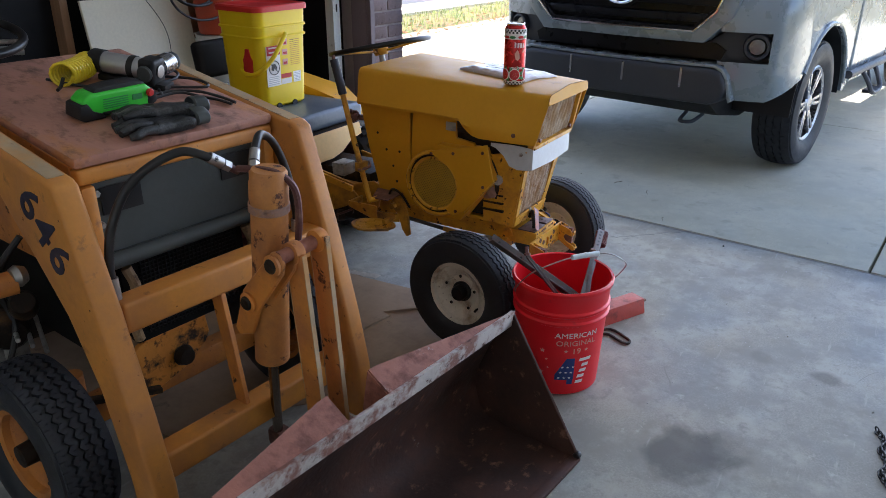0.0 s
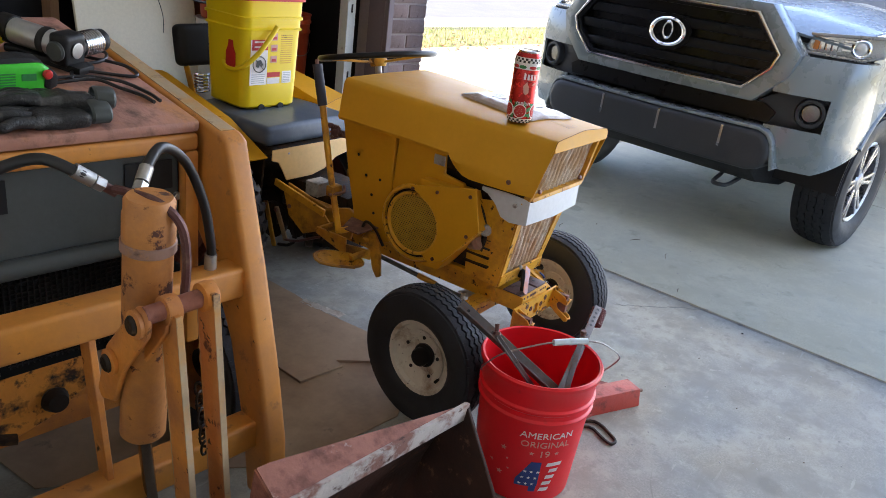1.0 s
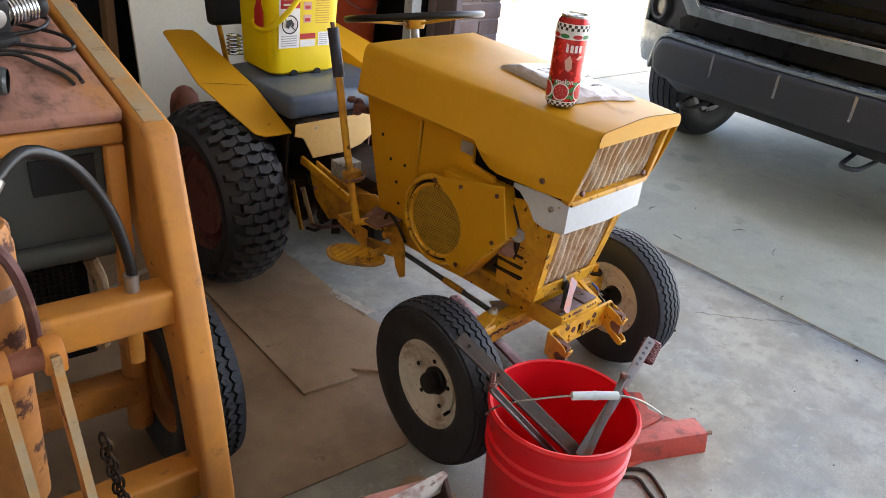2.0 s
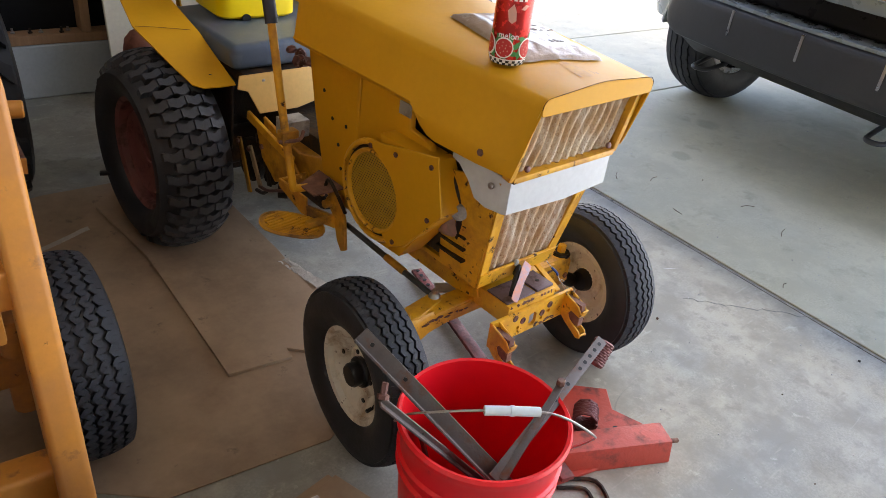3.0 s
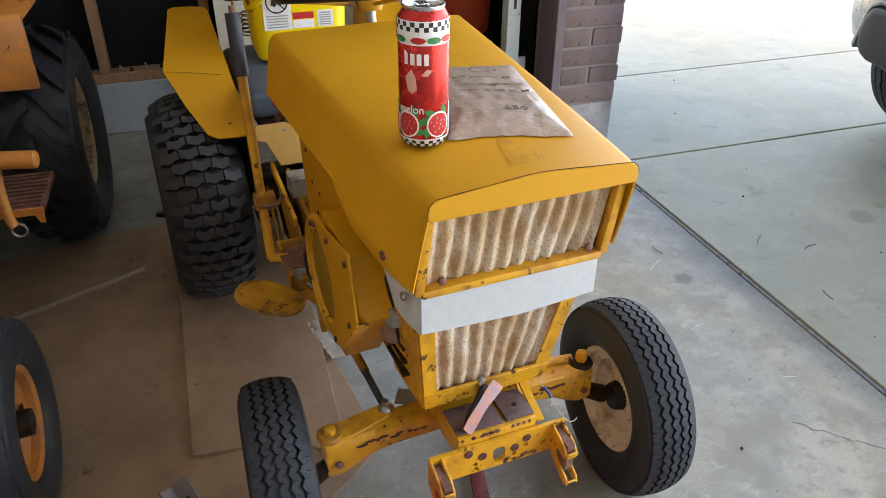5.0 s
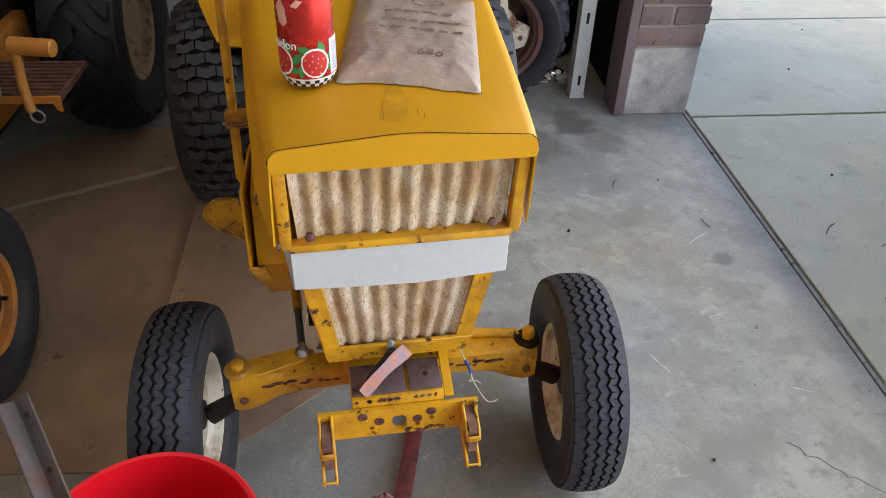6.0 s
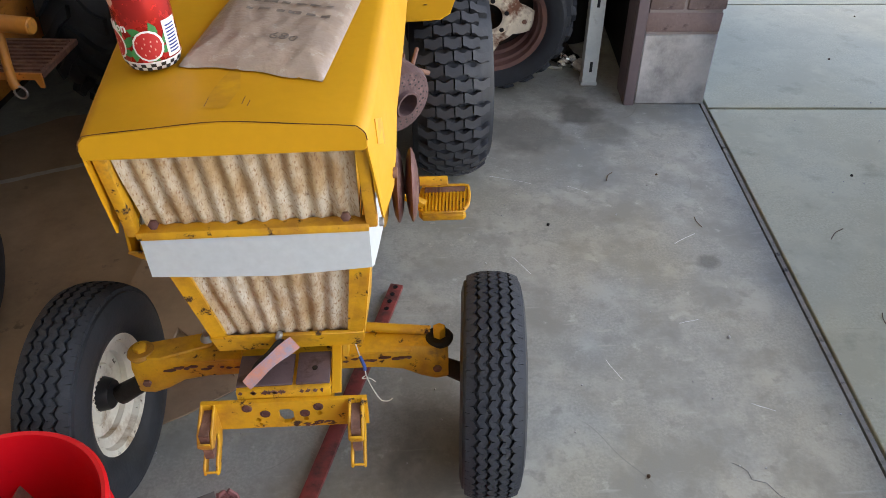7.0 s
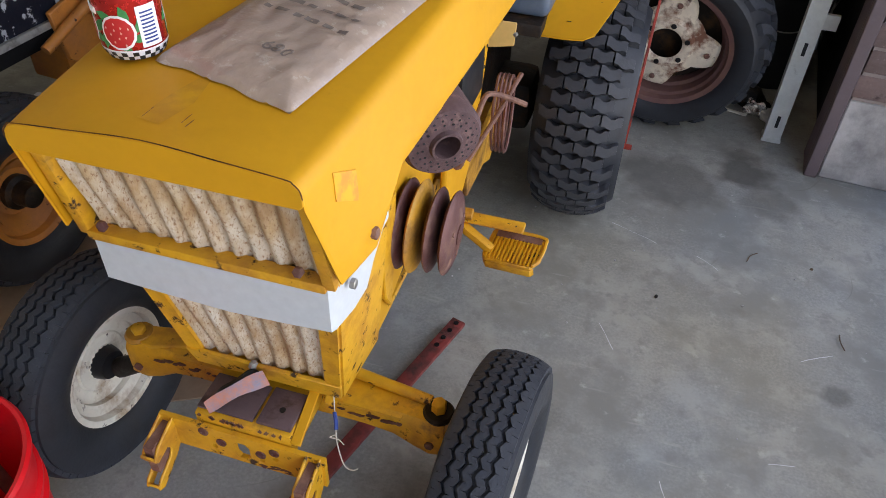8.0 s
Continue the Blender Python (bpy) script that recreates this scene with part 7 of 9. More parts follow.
# valve fittings and rear column beside the boom
fix("rear_column", bar((0.238, 0.90, 0.52), (0.225, 0.965, 0.93), 0.030, 0.030, 0.004), M_orange_worn)
for z in (0.672, 0.650):
    fix("hose_fitting", lathe([(0, 0), (0.013, 0), (0.013, 0.016), (0.010, 0.018), (0.010, 0.034), (0, 0.034)], 6, None, aim((0.214, 0.858, z), (0.30, 0.860, z - 0.004))), M_ali)
fix("valve_block", box((0.192, 0.80, 0.56), (0.222, 0.93, 0.72), 0.006), M_grease)
for k in range(3):
    fix("pipe_elbow", tube([(0.235 + 0.02 * k, 0.80, 0.455 - 0.01 * k), (0.262 + 0.02 * k, 0.815, 0.440), (0.285 + 0.014 * k, 0.835, 0.452)], 0.009, 8, 4), M_ali)


# ---- red bucket with its contents ----
bx, by = -0.375, -0.376
BH, BR0, BR1 = 0.376, 0.134, 0.1535
bucket = thing("red_bucket", pose(bx, by, 0.001), "bright red plastic bucket holding scraps of angle iron", "bucket")
up = pose(0, 0, 0, 0, -90, 0)


def br(z):
    return BR0 + (BR1 - BR0) * z / BH


prof_b = [(0, 0.0), (BR0 - 0.008, 0.0), (BR0 - 0.001, 0.006), (br(0.255), 0.255), (br(0.26) + 0.006, 0.259), (br(0.266) + 0.007, 0.266), (br(0.272) + 0.001, 0.272), (br(0.285), 0.285),
          (br(0.292) + 0.006, 0.291), (br(0.298) + 0.006, 0.298), (br(0.302), 0.303), (br(0.348), 0.348), (br(0.360) + 0.007, 0.358), (BR1 + 0.008, 0.370), (BR1 + 0.004, BH), (BR1 - 0.002, BH - 0.002), (BR0 - 0.004, 0.010), (0, 0.010)]
part("bucket_body", lathe(prof_b, 64, None, up), M_redplastic, bucket)
face = -2.340


def on_bucket(bm, dz, da, mat, name="print", label=""):
    for v in bm.verts:
        v.co.x *= 1.13
        v.co.y += dz
    cut_along(bm, "x", [-0.10 + 0.008 * i for i in range(26)])
    return part(name, wrap(bm, lambda z: br(z) + 0.0007, face + da), mat, bucket, label)


on_bucket(lettering("AMERICAN", 0.026), 0.224, 0.0, M_print_white, "bucket_word", "white printed word")
on_bucket(lettering("ORIGINAL", 0.026), 0.196, 0.0, M_print_pink, "bucket_word", "outlined printed word")
on_bucket(lettering("19", 0.028), 0.167, 0.0, M_print_pink, "bucket_word")
four = prism([(-0.055, 0.062), (-0.055, 0.082), (-0.026, 0.142), (-0.002, 0.142), (-0.002, 0.062)], "z", 0.0, 0.0006)
prism([(-0.020, 0.045), (-0.020, 0.0615), (-0.004, 0.0615), (-0.004, 0.045)], "z", 0.0, 0.0006, bm=four)
on_bucket(four, 0.0, 0.0, M_print_blue, "flag_numeral", "blue starred numeral")
for k, (xa, xb) in enumerate(((0.004, 0.026), (0.008, 0.030), (0.013, 0.035), (0.019, 0.041), (0.010, 0.048))):
    z = 0.046 + k * 0.0205
    on_bucket(prism([(xa, z), (xa + 0.003, z + 0.011), (xb + 0.003, z + 0.011), (xb, z)], "z", 0.0, 0.0006), 0.0, 0.0, M_print_white, "flag_stripe")


def star(x, y, r):
    return prism([(x + (r if i % 2 == 0 else r * 0.42) * math.sin(i * math.pi / 5), y + (r if i % 2 == 0 else r * 0.42) * math.cos(i * math.pi / 5)) for i in range(10)], "z", 0.0, 0.0006)


for x, y, r in ((-0.095, 0.165, 0.008), (-0.082, 0.135, 0.004), (-0.095, 0.085, 0.008), (-0.12, 0.11, 0.005), (-0.076, 0.105, 0.004), (-0.03, 0.169, 0.0065), (0.03, 0.169, 0.0065)):
    on_bucket(star(x, y, r), 0.0, 0.0, M_print_pink, "printed_star")
for i in range(9):
    x, y = -0.044 + (i % 3) * 0.015 + 0.004 * (i // 3), 0.070 + (i // 3) * 0.020
    s = star(x, y, 0.0045)
    for v in s.verts:
        v.co.z += 0.0006
    on_bucket(s, 0.0, 0.0, M_print_white, "numeral_star")
# wire bail with a sleeve, leaning over the near rim
bail = tube([(-0.098, 0.118, 0.318), (-0.128, 0.100, 0.350), (-0.140, 0.050, 0.412), (-0.110, -0.008, 0.448), (-0.069, -0.053, 0.464), (0.010, -0.107, 0.461), (0.045, -0.140, 0.452), (0.086, -0.170, 0.418), (0.112, -0.158, 0.380), (0.102, -0.122, 0.330)], 0.0022, 6, 5)
bl_ob = part("bail", bail, M_steel, bucket, "thin rusty wire handle")
part("bail_sleeve", tube([(-0.069, -0.053, 0.464), (-0.030, -0.080, 0.4635), (0.010, -0.107, 0.461)], 0.0085, 12, 4), M_paleblue, bl_ob, "pale plastic handle sleeve")
part("sleeve_ring", tube([(-0.033, -0.078, 0.4636), (-0.027, -0.082, 0.4634)], 0.0096, 12, 2), M_paleblue, bl_ob)


def angle_iron(name, p, q, w, label, hollow, holes_at):
    """An L-shaped bar from p to q with holes in one leg; its hollow side faces the given way."""
    ob = thing(name, Matrix.Identity(4), label, "angle iron", "iron in the bucket")
    d = Vector(q) - Vector(p)
    x = d.normalized()
    c = Vector(hollow)
    c = (c - x * c.dot(x)).normalized()
    z = (c - c.cross(x)).normalized()
    y = z.cross(x)
    m = Matrix((x, y, z)).transposed().to_4x4()
    m.translation = p
    own = prism([(0, 0), (w, 0), (w, 0.004), (0.004, 0.004), (0.004, w), (0, w)], "x", 0, d.length, 0.0008, 1, None, m)
    part("bar_iron", own, M_angle, ob)
    for t in holes_at:
        part("bolt_hole", lathe([(0, 0), (w * 0.13, 0), (w * 0.13, 0.001), (0, 0.001)], 10, None, m @ Matrix.Translation((d.length * t, w * 0.55, 0.0042)) @ pose(0, 0, 0, 0, -90, 0)), M_black, ob)
    return ob


angle_iron("angle_iron", (-0.545, -0.196, 0.500), (-0.402, -0.490, 0.272), 0.031, "brown weathered angle iron standing in a red bucket", (0.15, -0.45, 0.9), (0.07, 0.28))
drilled = thing("flat_iron", Matrix.Identity(4), "drilled brown flat iron leaning in a red bucket", "flat iron", "iron in the bucket")
p_, q_ = Vector((-0.052, -0.378, 0.410)), Vector((-0.436, -0.470, 0.334))
part("bar_iron", bar(p_, q_, 0.022, 0.005, 0.001, None, (-0.25, -0.45, 0.85)), M_angle, drilled)
dirn = (q_ - p_).normalized()
face_up = (Vector((-0.25, -0.45, 0.85)) - dirn * Vector((-0.25, -0.45, 0.85)).dot(dirn)).normalized()
for t in (0.04, 0.09, 0.14, 0.19, 0.24, 0.36, 0.48):
    part("bolt_hole", lathe([(0, 0), (0.0042, 0), (0.0042, 0.0006), (0, 0.0006)], 10, None, aim(p_.lerp(q_, t) + face_up * 0.0026, p_.lerp(q_, t) + face_up)), M_black, drilled)
angle_iron("angle_iron", (-0.607, -0.350, 0.509), (-0.362, -0.429, 0.203), 0.013, "narrow rusty angle iron leaning in a red bucket", (0.2, -0.9, 0.3), (0.3,))
flat = thing("flat_iron", Matrix.Identity(4), "narrow dark flat iron with a bolt, leaning in a red bucket", "flat iron", "iron in the bucket")
part("bar_iron", bar((-0.205, -0.408, 0.392), (-0.425, -0.480, 0.334), 0.014, 0.005, 0.001), M_angle, flat)
part("bolt_head", hexbolt((-0.212, -0.410, 0.393), (0, 0, 1), 0.009, 0.010), M_browniron, flat)
solid("loose_bolt", lathe([(0, 0), (0.010, 0), (0.010, 0.007), (0.0055, 0.008), (0.0055, 0.026), (0, 0.026)], 6, None, pose(-0.600, -0.352, 0.512, 0, -60, 40)), M_browniron, "rusty bolt caught in a narrow angle iron", "bolt")
solid("iron_strap", bar((-0.418, -0.252, 0.268), (-0.345, -0.262, 0.020), 0.022, 0.004, 0.001), M_rustiron, "short rusty strap in a red bucket", "scrap iron")

# ---- red implement part lying on the floor ----
imp = thing("implement_bracket", Matrix.Identity(4), "red-painted rusty steel bracket with coil springs lying on the floor", "metal bracket")
part("channel", prism([(-0.012, 0.0), (0.0, 0.060), (0.066, 0.060), (0.078, 0.0)], "x", 0.0, 0.402, 0.005, 2, None, pose(-0.151, -0.306, 0.0, 0, 0, -26.5)), M_redbar, imp, "red steel channel")
part("base_plate", prism([(-0.10, -0.38), (0.17, -0.44), (0.25, -0.38), (0.225, -0.30), (0.275, -0.24), (0.20, -0.17), (0.02, -0.19), (-0.09, -0.26)], "z", 0.001, 0.010, 0.002, 1), M_redbar, imp, "flat red plate")
part("stud_bolt", rod((0.222, -0.462, 0.032), (0.252, -0.477, 0.032), 0.006, 8), M_rustiron, imp)


def coil(p, q, r):
    m = aim(p, q)
    span = (Vector(q) - Vector(p)).length
    return tube([m @ Vector((span * i / 84, r * math.cos(i * 0.75), r * math.sin(i * 0.75))) for i in range(85)], 0.0040, 6, 1)


part("coil_spring", coil((0.135, -0.278, 0.042), (0.088, -0.312, 0.044), 0.029), M_spring, imp, "maroon coil spring")
part("coil_spring", coil((-0.074, -0.384, 0.362), (-0.036, -0.376, 0.396), 0.019), M_spring, drilled, "maroon coil spring hooked on the end")
part("plate_hole", lathe([(0, 0), (0.008, 0), (0.008, 0.001), (0, 0.001)], 12, None, pose(0.175, -0.35, 0.0103, 0, -90, 0)), M_black, imp)
redbar = thing("drilled_bar", Matrix.Identity(4), "long red drilled steel bar lying under the tractor", "steel bar")
part("flat_bar", bar((-0.07, -0.40, 0.030), (0.185, 0.470, 0.020), 0.034, 0.012, 0.003), M_maroon, redbar)
d = (Vector((0.185, 0.470, 0.026)) - Vector((-0.07, -0.40, 0.036)))
for k in (0.985, 0.955, 0.925, 0.895):
    part("bolt_hole", lathe([(0, 0), (0.006, 0), (0.006, 0.001), (0, 0.001)], 10, None, Matrix.Translation(Vector((-0.07, -0.40, 0.0368)) + d * k) @ pose(0, 0, 0, 0, -90, 0)), M_black, redbar)
loop = tube([(-0.06, -0.38, 0.006), (0.000, -0.430, 0.006), (-0.030, -0.500, 0.006), (-0.050, -0.522, 0.006), (-0.072, -0.515, 0.006), (-0.060, -0.480, 0.006), (-0.040, -0.430, 0.006), (-0.09, -0.39, 0.006)], 0.005, 6, 4)
solid("wire_loop", loop, M_grease, "bent black rod loop lying by the bucket", "rod")

floor_chain = thing("chain", Matrix.Identity(4), "black steel chain lying in a wavering line on the floor", "chain")
ch_path = smooth_path([(-0.165, -1.322, 0.005), (-0.215, -1.346, 0.005), (-0.262, -1.338, 0.005), (-0.320, -1.358, 0.005), (-0.375, -1.346, 0.005), (-0.430, -1.372, 0.005)], 6)
for k in range(len(ch_path) - 1):
    p_, q_ = ch_path[k], ch_path[k + 1]
    turn_ = math.degrees(math.atan2(q_.y - p_.y, q_.x - p_.x))
    part("chain_link", lathe([(0.0075 + 0.0022 * math.cos(a), 0.0022 * math.sin(a)) for a in [i * 2 * math.pi / 6 for i in range(6)]], 12, None, pose(p_.x, p_.y, 0.0026 if k % 2 else 0.0098, 0, 0, turn_) @ pose(0, 0, 0, 0, 90 if k % 2 else 0, 90 if not k % 2 else 0) @ Matrix.Diagonal((1, 1.6 if not k % 2 else 1, 1 if not k % 2 else 1.6, 1)), True), M_black, floor_chain)

# ---- cardboard on the floor ----
solid("cardboard_sheet", prism([(-0.524, 0.347), (-0.355, 0.322), (-0.35, 0.36), (-0.19, 0.20), (-0.12, 0.80), (-0.10, 1.30), (-0.50, 1.34), (-0.478, 0.965)], "z", 0.0052, 0.015, 0.001, 1), M_cardboard, "flat brown cardboard sheet lying under the tractor", "cardboard")
solid("cardboard_sheet", prism([(-0.80, 0.075), (-0.43, 0.026), (-0.28, 0.10), (-0.10, 0.22), (-0.13, 0.70), (-0.30, 1.50), (-0.62, 1.52), (-0.98, 1.46), (-1.35, 1.2), (-1.3, 0.45), (-1.0, 0.25)], "z", 0.001, 0.005, 0.001, 1), M_cardboard, "large worn brown cardboard sheet covering the floor", "cardboard")
flap = thing("cardboard_box", Matrix.Identity(4), "flattened brown cardboard box lying beside the bucket", "box")
part("flap", prism([(-0.66, -0.12), (-0.49, -0.085), (-0.46, -0.19), (-0.64, -0.25)], "z", 0.022, 0.026, 0.001, 1), M_cardboard, flap)
part("box_base", prism([(-0.68, -0.10), (-0.50, -0.07), (-0.46, -0.20), (-0.66, -0.26)], "z", 0.001, 0.021, 0.002, 1), M_cardboard, flap)
solid("tape_strip", sheet([[(-1.062 + 0.028 * i + 0.004 * math.sin(i), 1.045 + 0.0105 * i + w, 0.0056 + 0.0006 * math.sin(2.3 * i)) for i in range(19)] for w in (-0.012, 0.0, 0.012)], 0.0004), M_tape, "strip of clear tape on the cardboard seam", "tape")
rt = random.Random(9)
tp_rows = []
for i in range(14):
    tp_rows.append([(-0.130 + 0.012 * j + rt.uniform(-0.003, 0.003) - 0.002 * i, 0.56 + 0.014 * i + rt.uniform(-0.003, 0.003), 0.0135 + rt.uniform(0, 0.006)) for j in range(4)])
solid("packing_tape", sheet(tp_rows, 0.0006), M_tape, "crinkled clear tape along the cardboard edge", "tape", sharp=20.0)

# ---- drink can and paper bag on the hood ----
can = thing("drink_can", pose(-0.095, -0.035, 0.8905, 0, 0, 0) @ Matrix.Diagonal((1.02, 1.02, 1.06, 1)), "tall red fruit-drink can standing open on the hood", "drink can")
CR = 0.0355
part("can_wall", lathe([(0.026, 0.0), (0.031, 0.002), (CR, 0.012), (CR, 0.168), (0.0335, 0.176), (0.0285, 0.184)], 44, None, up), M_can, can)
part("can_end", lathe([(0.0285, 0.184), (0.0300, 0.187), (0.0300, 0.1895), (0.0280, 0.190), (0.0270, 0.185), (0.0, 0.185)], 40, None, up), M_canmetal, can, "bare metal lid")
part("pull_tab", box((-0.008, -0.004, 0.186), (0.008, 0.017, 0.1885), 0.001), M_canmetal, can)
part("mouth", lathe([(0, 0), (0.009, 0), (0, 0.0004)], 16, None, pose(0, -0.014, 0.1853, 0, -90, 0)), M_black, can)


def can_wrap(bm, mat, name, lift=0.0004, da=0.0):
    cut_along(bm, "x", [-0.06 + 0.004 * i for i in range(70)])
    return part(name, wrap(bm, lambda z: CR + lift, can_face + da), mat, can)


can_face = math.atan2(-0.96, -0.62)
for ring, (z0, z1) in enumerate(((0.002, 0.012), (0.160, 0.172))):
    for row in range(2):
        own = bmesh.new()
        n = 36
        for i in range(n):
            if (i + row) % 2:
                zz0, zz1 = z0 + (z1 - z0) * row / 2, z0 + (z1 - z0) * (row + 1) / 2
                rr = [0.0362 if ring else (0.0320 + 0.0022 * row), 0.0361 if ring else (0.0342 + 0.0020 * row)]
                a, b = 2 * math.pi * i / n, 2 * math.pi * (i + 1) / n
                own.faces.new([own.verts.new((r_ * math.cos(t), r_ * math.sin(t), z_)) for r_, t, z_ in ((rr[0], a, zz0), (rr[0], b, zz0), (rr[1], b, zz1), (rr[1], a, zz1))])
        part("check_band", own, M_print_black, can)
part("foot_band", lathe([(0.0312, 0.0022), (0.0356, 0.0115), (CR + 0.0003, 0.0130), (CR + 0.0003, 0.0140)], 44, None, up), M_print_white, can)
own = lathe([(CR + 0.0003, 0.1425), (CR + 0.0004, 0.1435), (CR + 0.0004, 0.1725), (CR + 0.0002, 0.1735)], 44, None, up)
part("pale_band", own, M_print_white, can, "pale checked band")
for i in range(10):
    can_wrap(prism([(0.011 * math.cos(t) + 0.0222 * i, 0.149 + 0.0045 * math.sin(t)) for t in [k * 0.7854 for k in range(8)]], "z", 0, 0.0003), M_print_green if i % 2 else M_print_red, "border_motif", 0.0009)
for x, w in ((-0.021, 0.007), (-0.0115, 0.008), (-0.002, 0.008), (0.008, 0.008)):
    can_wrap(prism([(x, 0.117), (x, 0.136 if w < 0.0075 else 0.132), (x + w * 0.8, 0.132), (x + w * 0.8, 0.117)], "z", 0, 0.0003), M_print_white, "name_bar")
for c in (-0.018, 0.030, 0.118, 0.172):
    can_wrap(prism([(c + 0.019 * math.cos(t), 0.034 + 0.019 * math.sin(t)) for t in [i * 0.45 for i in range(14)]], "z", 0, 0.0003), M_print_white, "melon_rind", 0.0006)
    can_wrap(prism([(c + 0.0165 * math.cos(t), 0.034 + 0.0165 * math.sin(t)) for t in [i * 0.45 for i in range(14)]], "z", 0, 0.0003), M_print_red, "melon_flesh", 0.0009)
    for k in range(7):
        t = k * 0.9 + c * 40
        lx, lz, la = c + 0.025 * math.cos(t), 0.036 + 0.017 * math.sin(t), t + 0.7
        leaf = [(lx + a_ * math.cos(la) - b_ * math.sin(la), max(0.0145, lz + a_ * math.sin(la) + b_ * math.cos(la))) for a_, b_ in ((-0.010, 0), (-0.004, 0.0042), (0.003, 0.0048), (0.011, 0), (0.003, -0.0048), (-0.004, -0.0042))]
        can_wrap(prism(leaf, "z", 0, 0.0002), M_print_green, "leaf_motif", 0.0002)
    for k in range(11):
        t, q = k * 2.4, 0.0035 + 0.0011 * k
        can_wrap(prism([(c + q * math.cos(t) + 0.0011 * math.cos(j), 0.034 + q * math.sin(t) + 0.0016 * math.sin(j)) for j in (0.3, 1.9, 3.4, 5.0)], "z", 0, 0.0002), M_print_pink, "melon_seed", 0.0012)
melon = lettering("melon", 0.016)
for v in melon.verts:
    v.co.y += 0.056
    v.co.x -= 0.012
can_wrap(melon, M_print_white, "flavour_word", 0.0012)
can_wrap(prism([(-0.016, 0.082), (-0.020, 0.100), (-0.010, 0.112), (-0.004, 0.100), (-0.002, 0.084), (-0.009, 0.078)], "z", 0, 0.0003), M_print_pink, "fruit_motif")
can_wrap(prism([(0.004, 0.104), (0.012, 0.112), (0.020, 0.110), (0.012, 0.102)], "z", 0, 0.0003), M_print_pink, "seed_motif")
can_wrap(prism([(0.052, 0.016), (0.052, 0.060), (0.076, 0.060), (0.076, 0.016)], "z", 0, 0.0003), M_print_white, "barcode_panel", 0.0006)
for i in range(9):
    can_wrap(prism([(0.056, 0.020 + i * 0.0040), (0.056, 0.0218 + i * 0.0040), (0.072, 0.0218 + i * 0.0040), (0.072, 0.020 + i * 0.0040)], "z", 0, 0.0001), M_print_blue, "barcode_bar", 0.0009)

nx, ny = 38, 46
c0, c1, c2, c3 = Vector((-0.062, -0.052)), Vector((0.127, -0.102)), Vector((0.180, 0.205)), Vector((-0.010, 0.235))


def hood_top(x, y):
    w = hood_w(y)
    return 0.876 + 0.030 * max(0.0, (y + 0.195) / 0.73) + 0.012 * (1 - max(0, y + 0.195) / 0.9) * (1 - min(1, abs(x - CX) / w)) + 0.0022


def crumple_at(p):
    return 0.0034 * abs(noise.noise(Vector((p.x * 24, p.y * 20, 1.0)))) + 0.0018 * noise.noise(Vector((p.x * 60, p.y * 46, 5.0))) + 0.0013 * noise.noise(Vector((p.x * 150, p.y * 150, 9.0)))


top_rows, low_rows = [], []
for j in range(ny + 1):
    t = j / ny
    tr, lr = [], []
    for i in range(nx + 1):
        s = i / nx
        p = (c0 * (1 - s) + c1 * s) * (1 - t) + (c3 * (1 - s) + c2 * s) * t
        rim_ = min(s, 1 - s, t, 1 - t)
        edge = 0.002 * math.sin(19 * s + 3) if t in (0.0, 1.0) else 0.0
        puff = 0.013 * min(1.0, rim_ * 6) ** 0.6
        crumple = crumple_at(p)
        h = hood_top(p.x, p.y)
        tr.append((p.x, p.y + edge, h + 0.0018 + puff + crumple * min(1, rim_ * 8)))
        lr.append((p.x, p.y + edge, h))
    top_rows.append(tr)
    low_rows.append(lr)
bagm = sheet(top_rows)
sheet(low_rows, 0.0, bagm)
bmesh.ops.remove_doubles(bagm, verts=bagm.verts[:], dist=0.0022)
bag = thing("paper_bag", Matrix.Identity(4), "crumpled beige paper bag with faint stamped digits lying on the hood", "bag")
part("bag_sheet", bagm, M_waxpaper, bag, sharp=60.0)


dg = lettering("680", 0.026, 0.0002)
rot_ = Matrix.Translation((0.072, -0.012, 0.9125)) @ Matrix.Rotation(radians(-14), 4, "Z")
bmesh.ops.triangulate(dg, faces=dg.faces[:])
bmesh.ops.subdivide_edges(dg, edges=dg.edges[:], cuts=2, use_grid_fill=True)
dg.transform(rot_)
for v in dg.verts:
    v.co.z = hood_top(v.co.x, v.co.y) + 0.0157 + crumple_at(v.co) + v.co.z - 0.9125
part("stamped_number", dg, M_stamp, bag, "faint stamped digits")


def bag_mark(outline, name):
    """A faint printed shape lying on the bag; outline in metres about the bag's middle."""
    own = bmesh.new()
    own.faces.new([own.verts.new((x, y, 0)) for x, y in outline])
    bmesh.ops.triangulate(own, faces=own.faces[:])
    bmesh.ops.subdivide_edges(own, edges=own.edges[:], cuts=3, use_grid_fill=True)
    own.transform(Matrix.Translation((0.068, 0.05, 0)) @ Matrix.Rotation(radians(-14), 4, "Z"))
    for v in own.verts:
        v.co.z = hood_top(v.co.x, v.co.y) + 0.0156 + crumple_at(v.co)
    return part(name, own, M_stamp, bag, "faint printed mark")


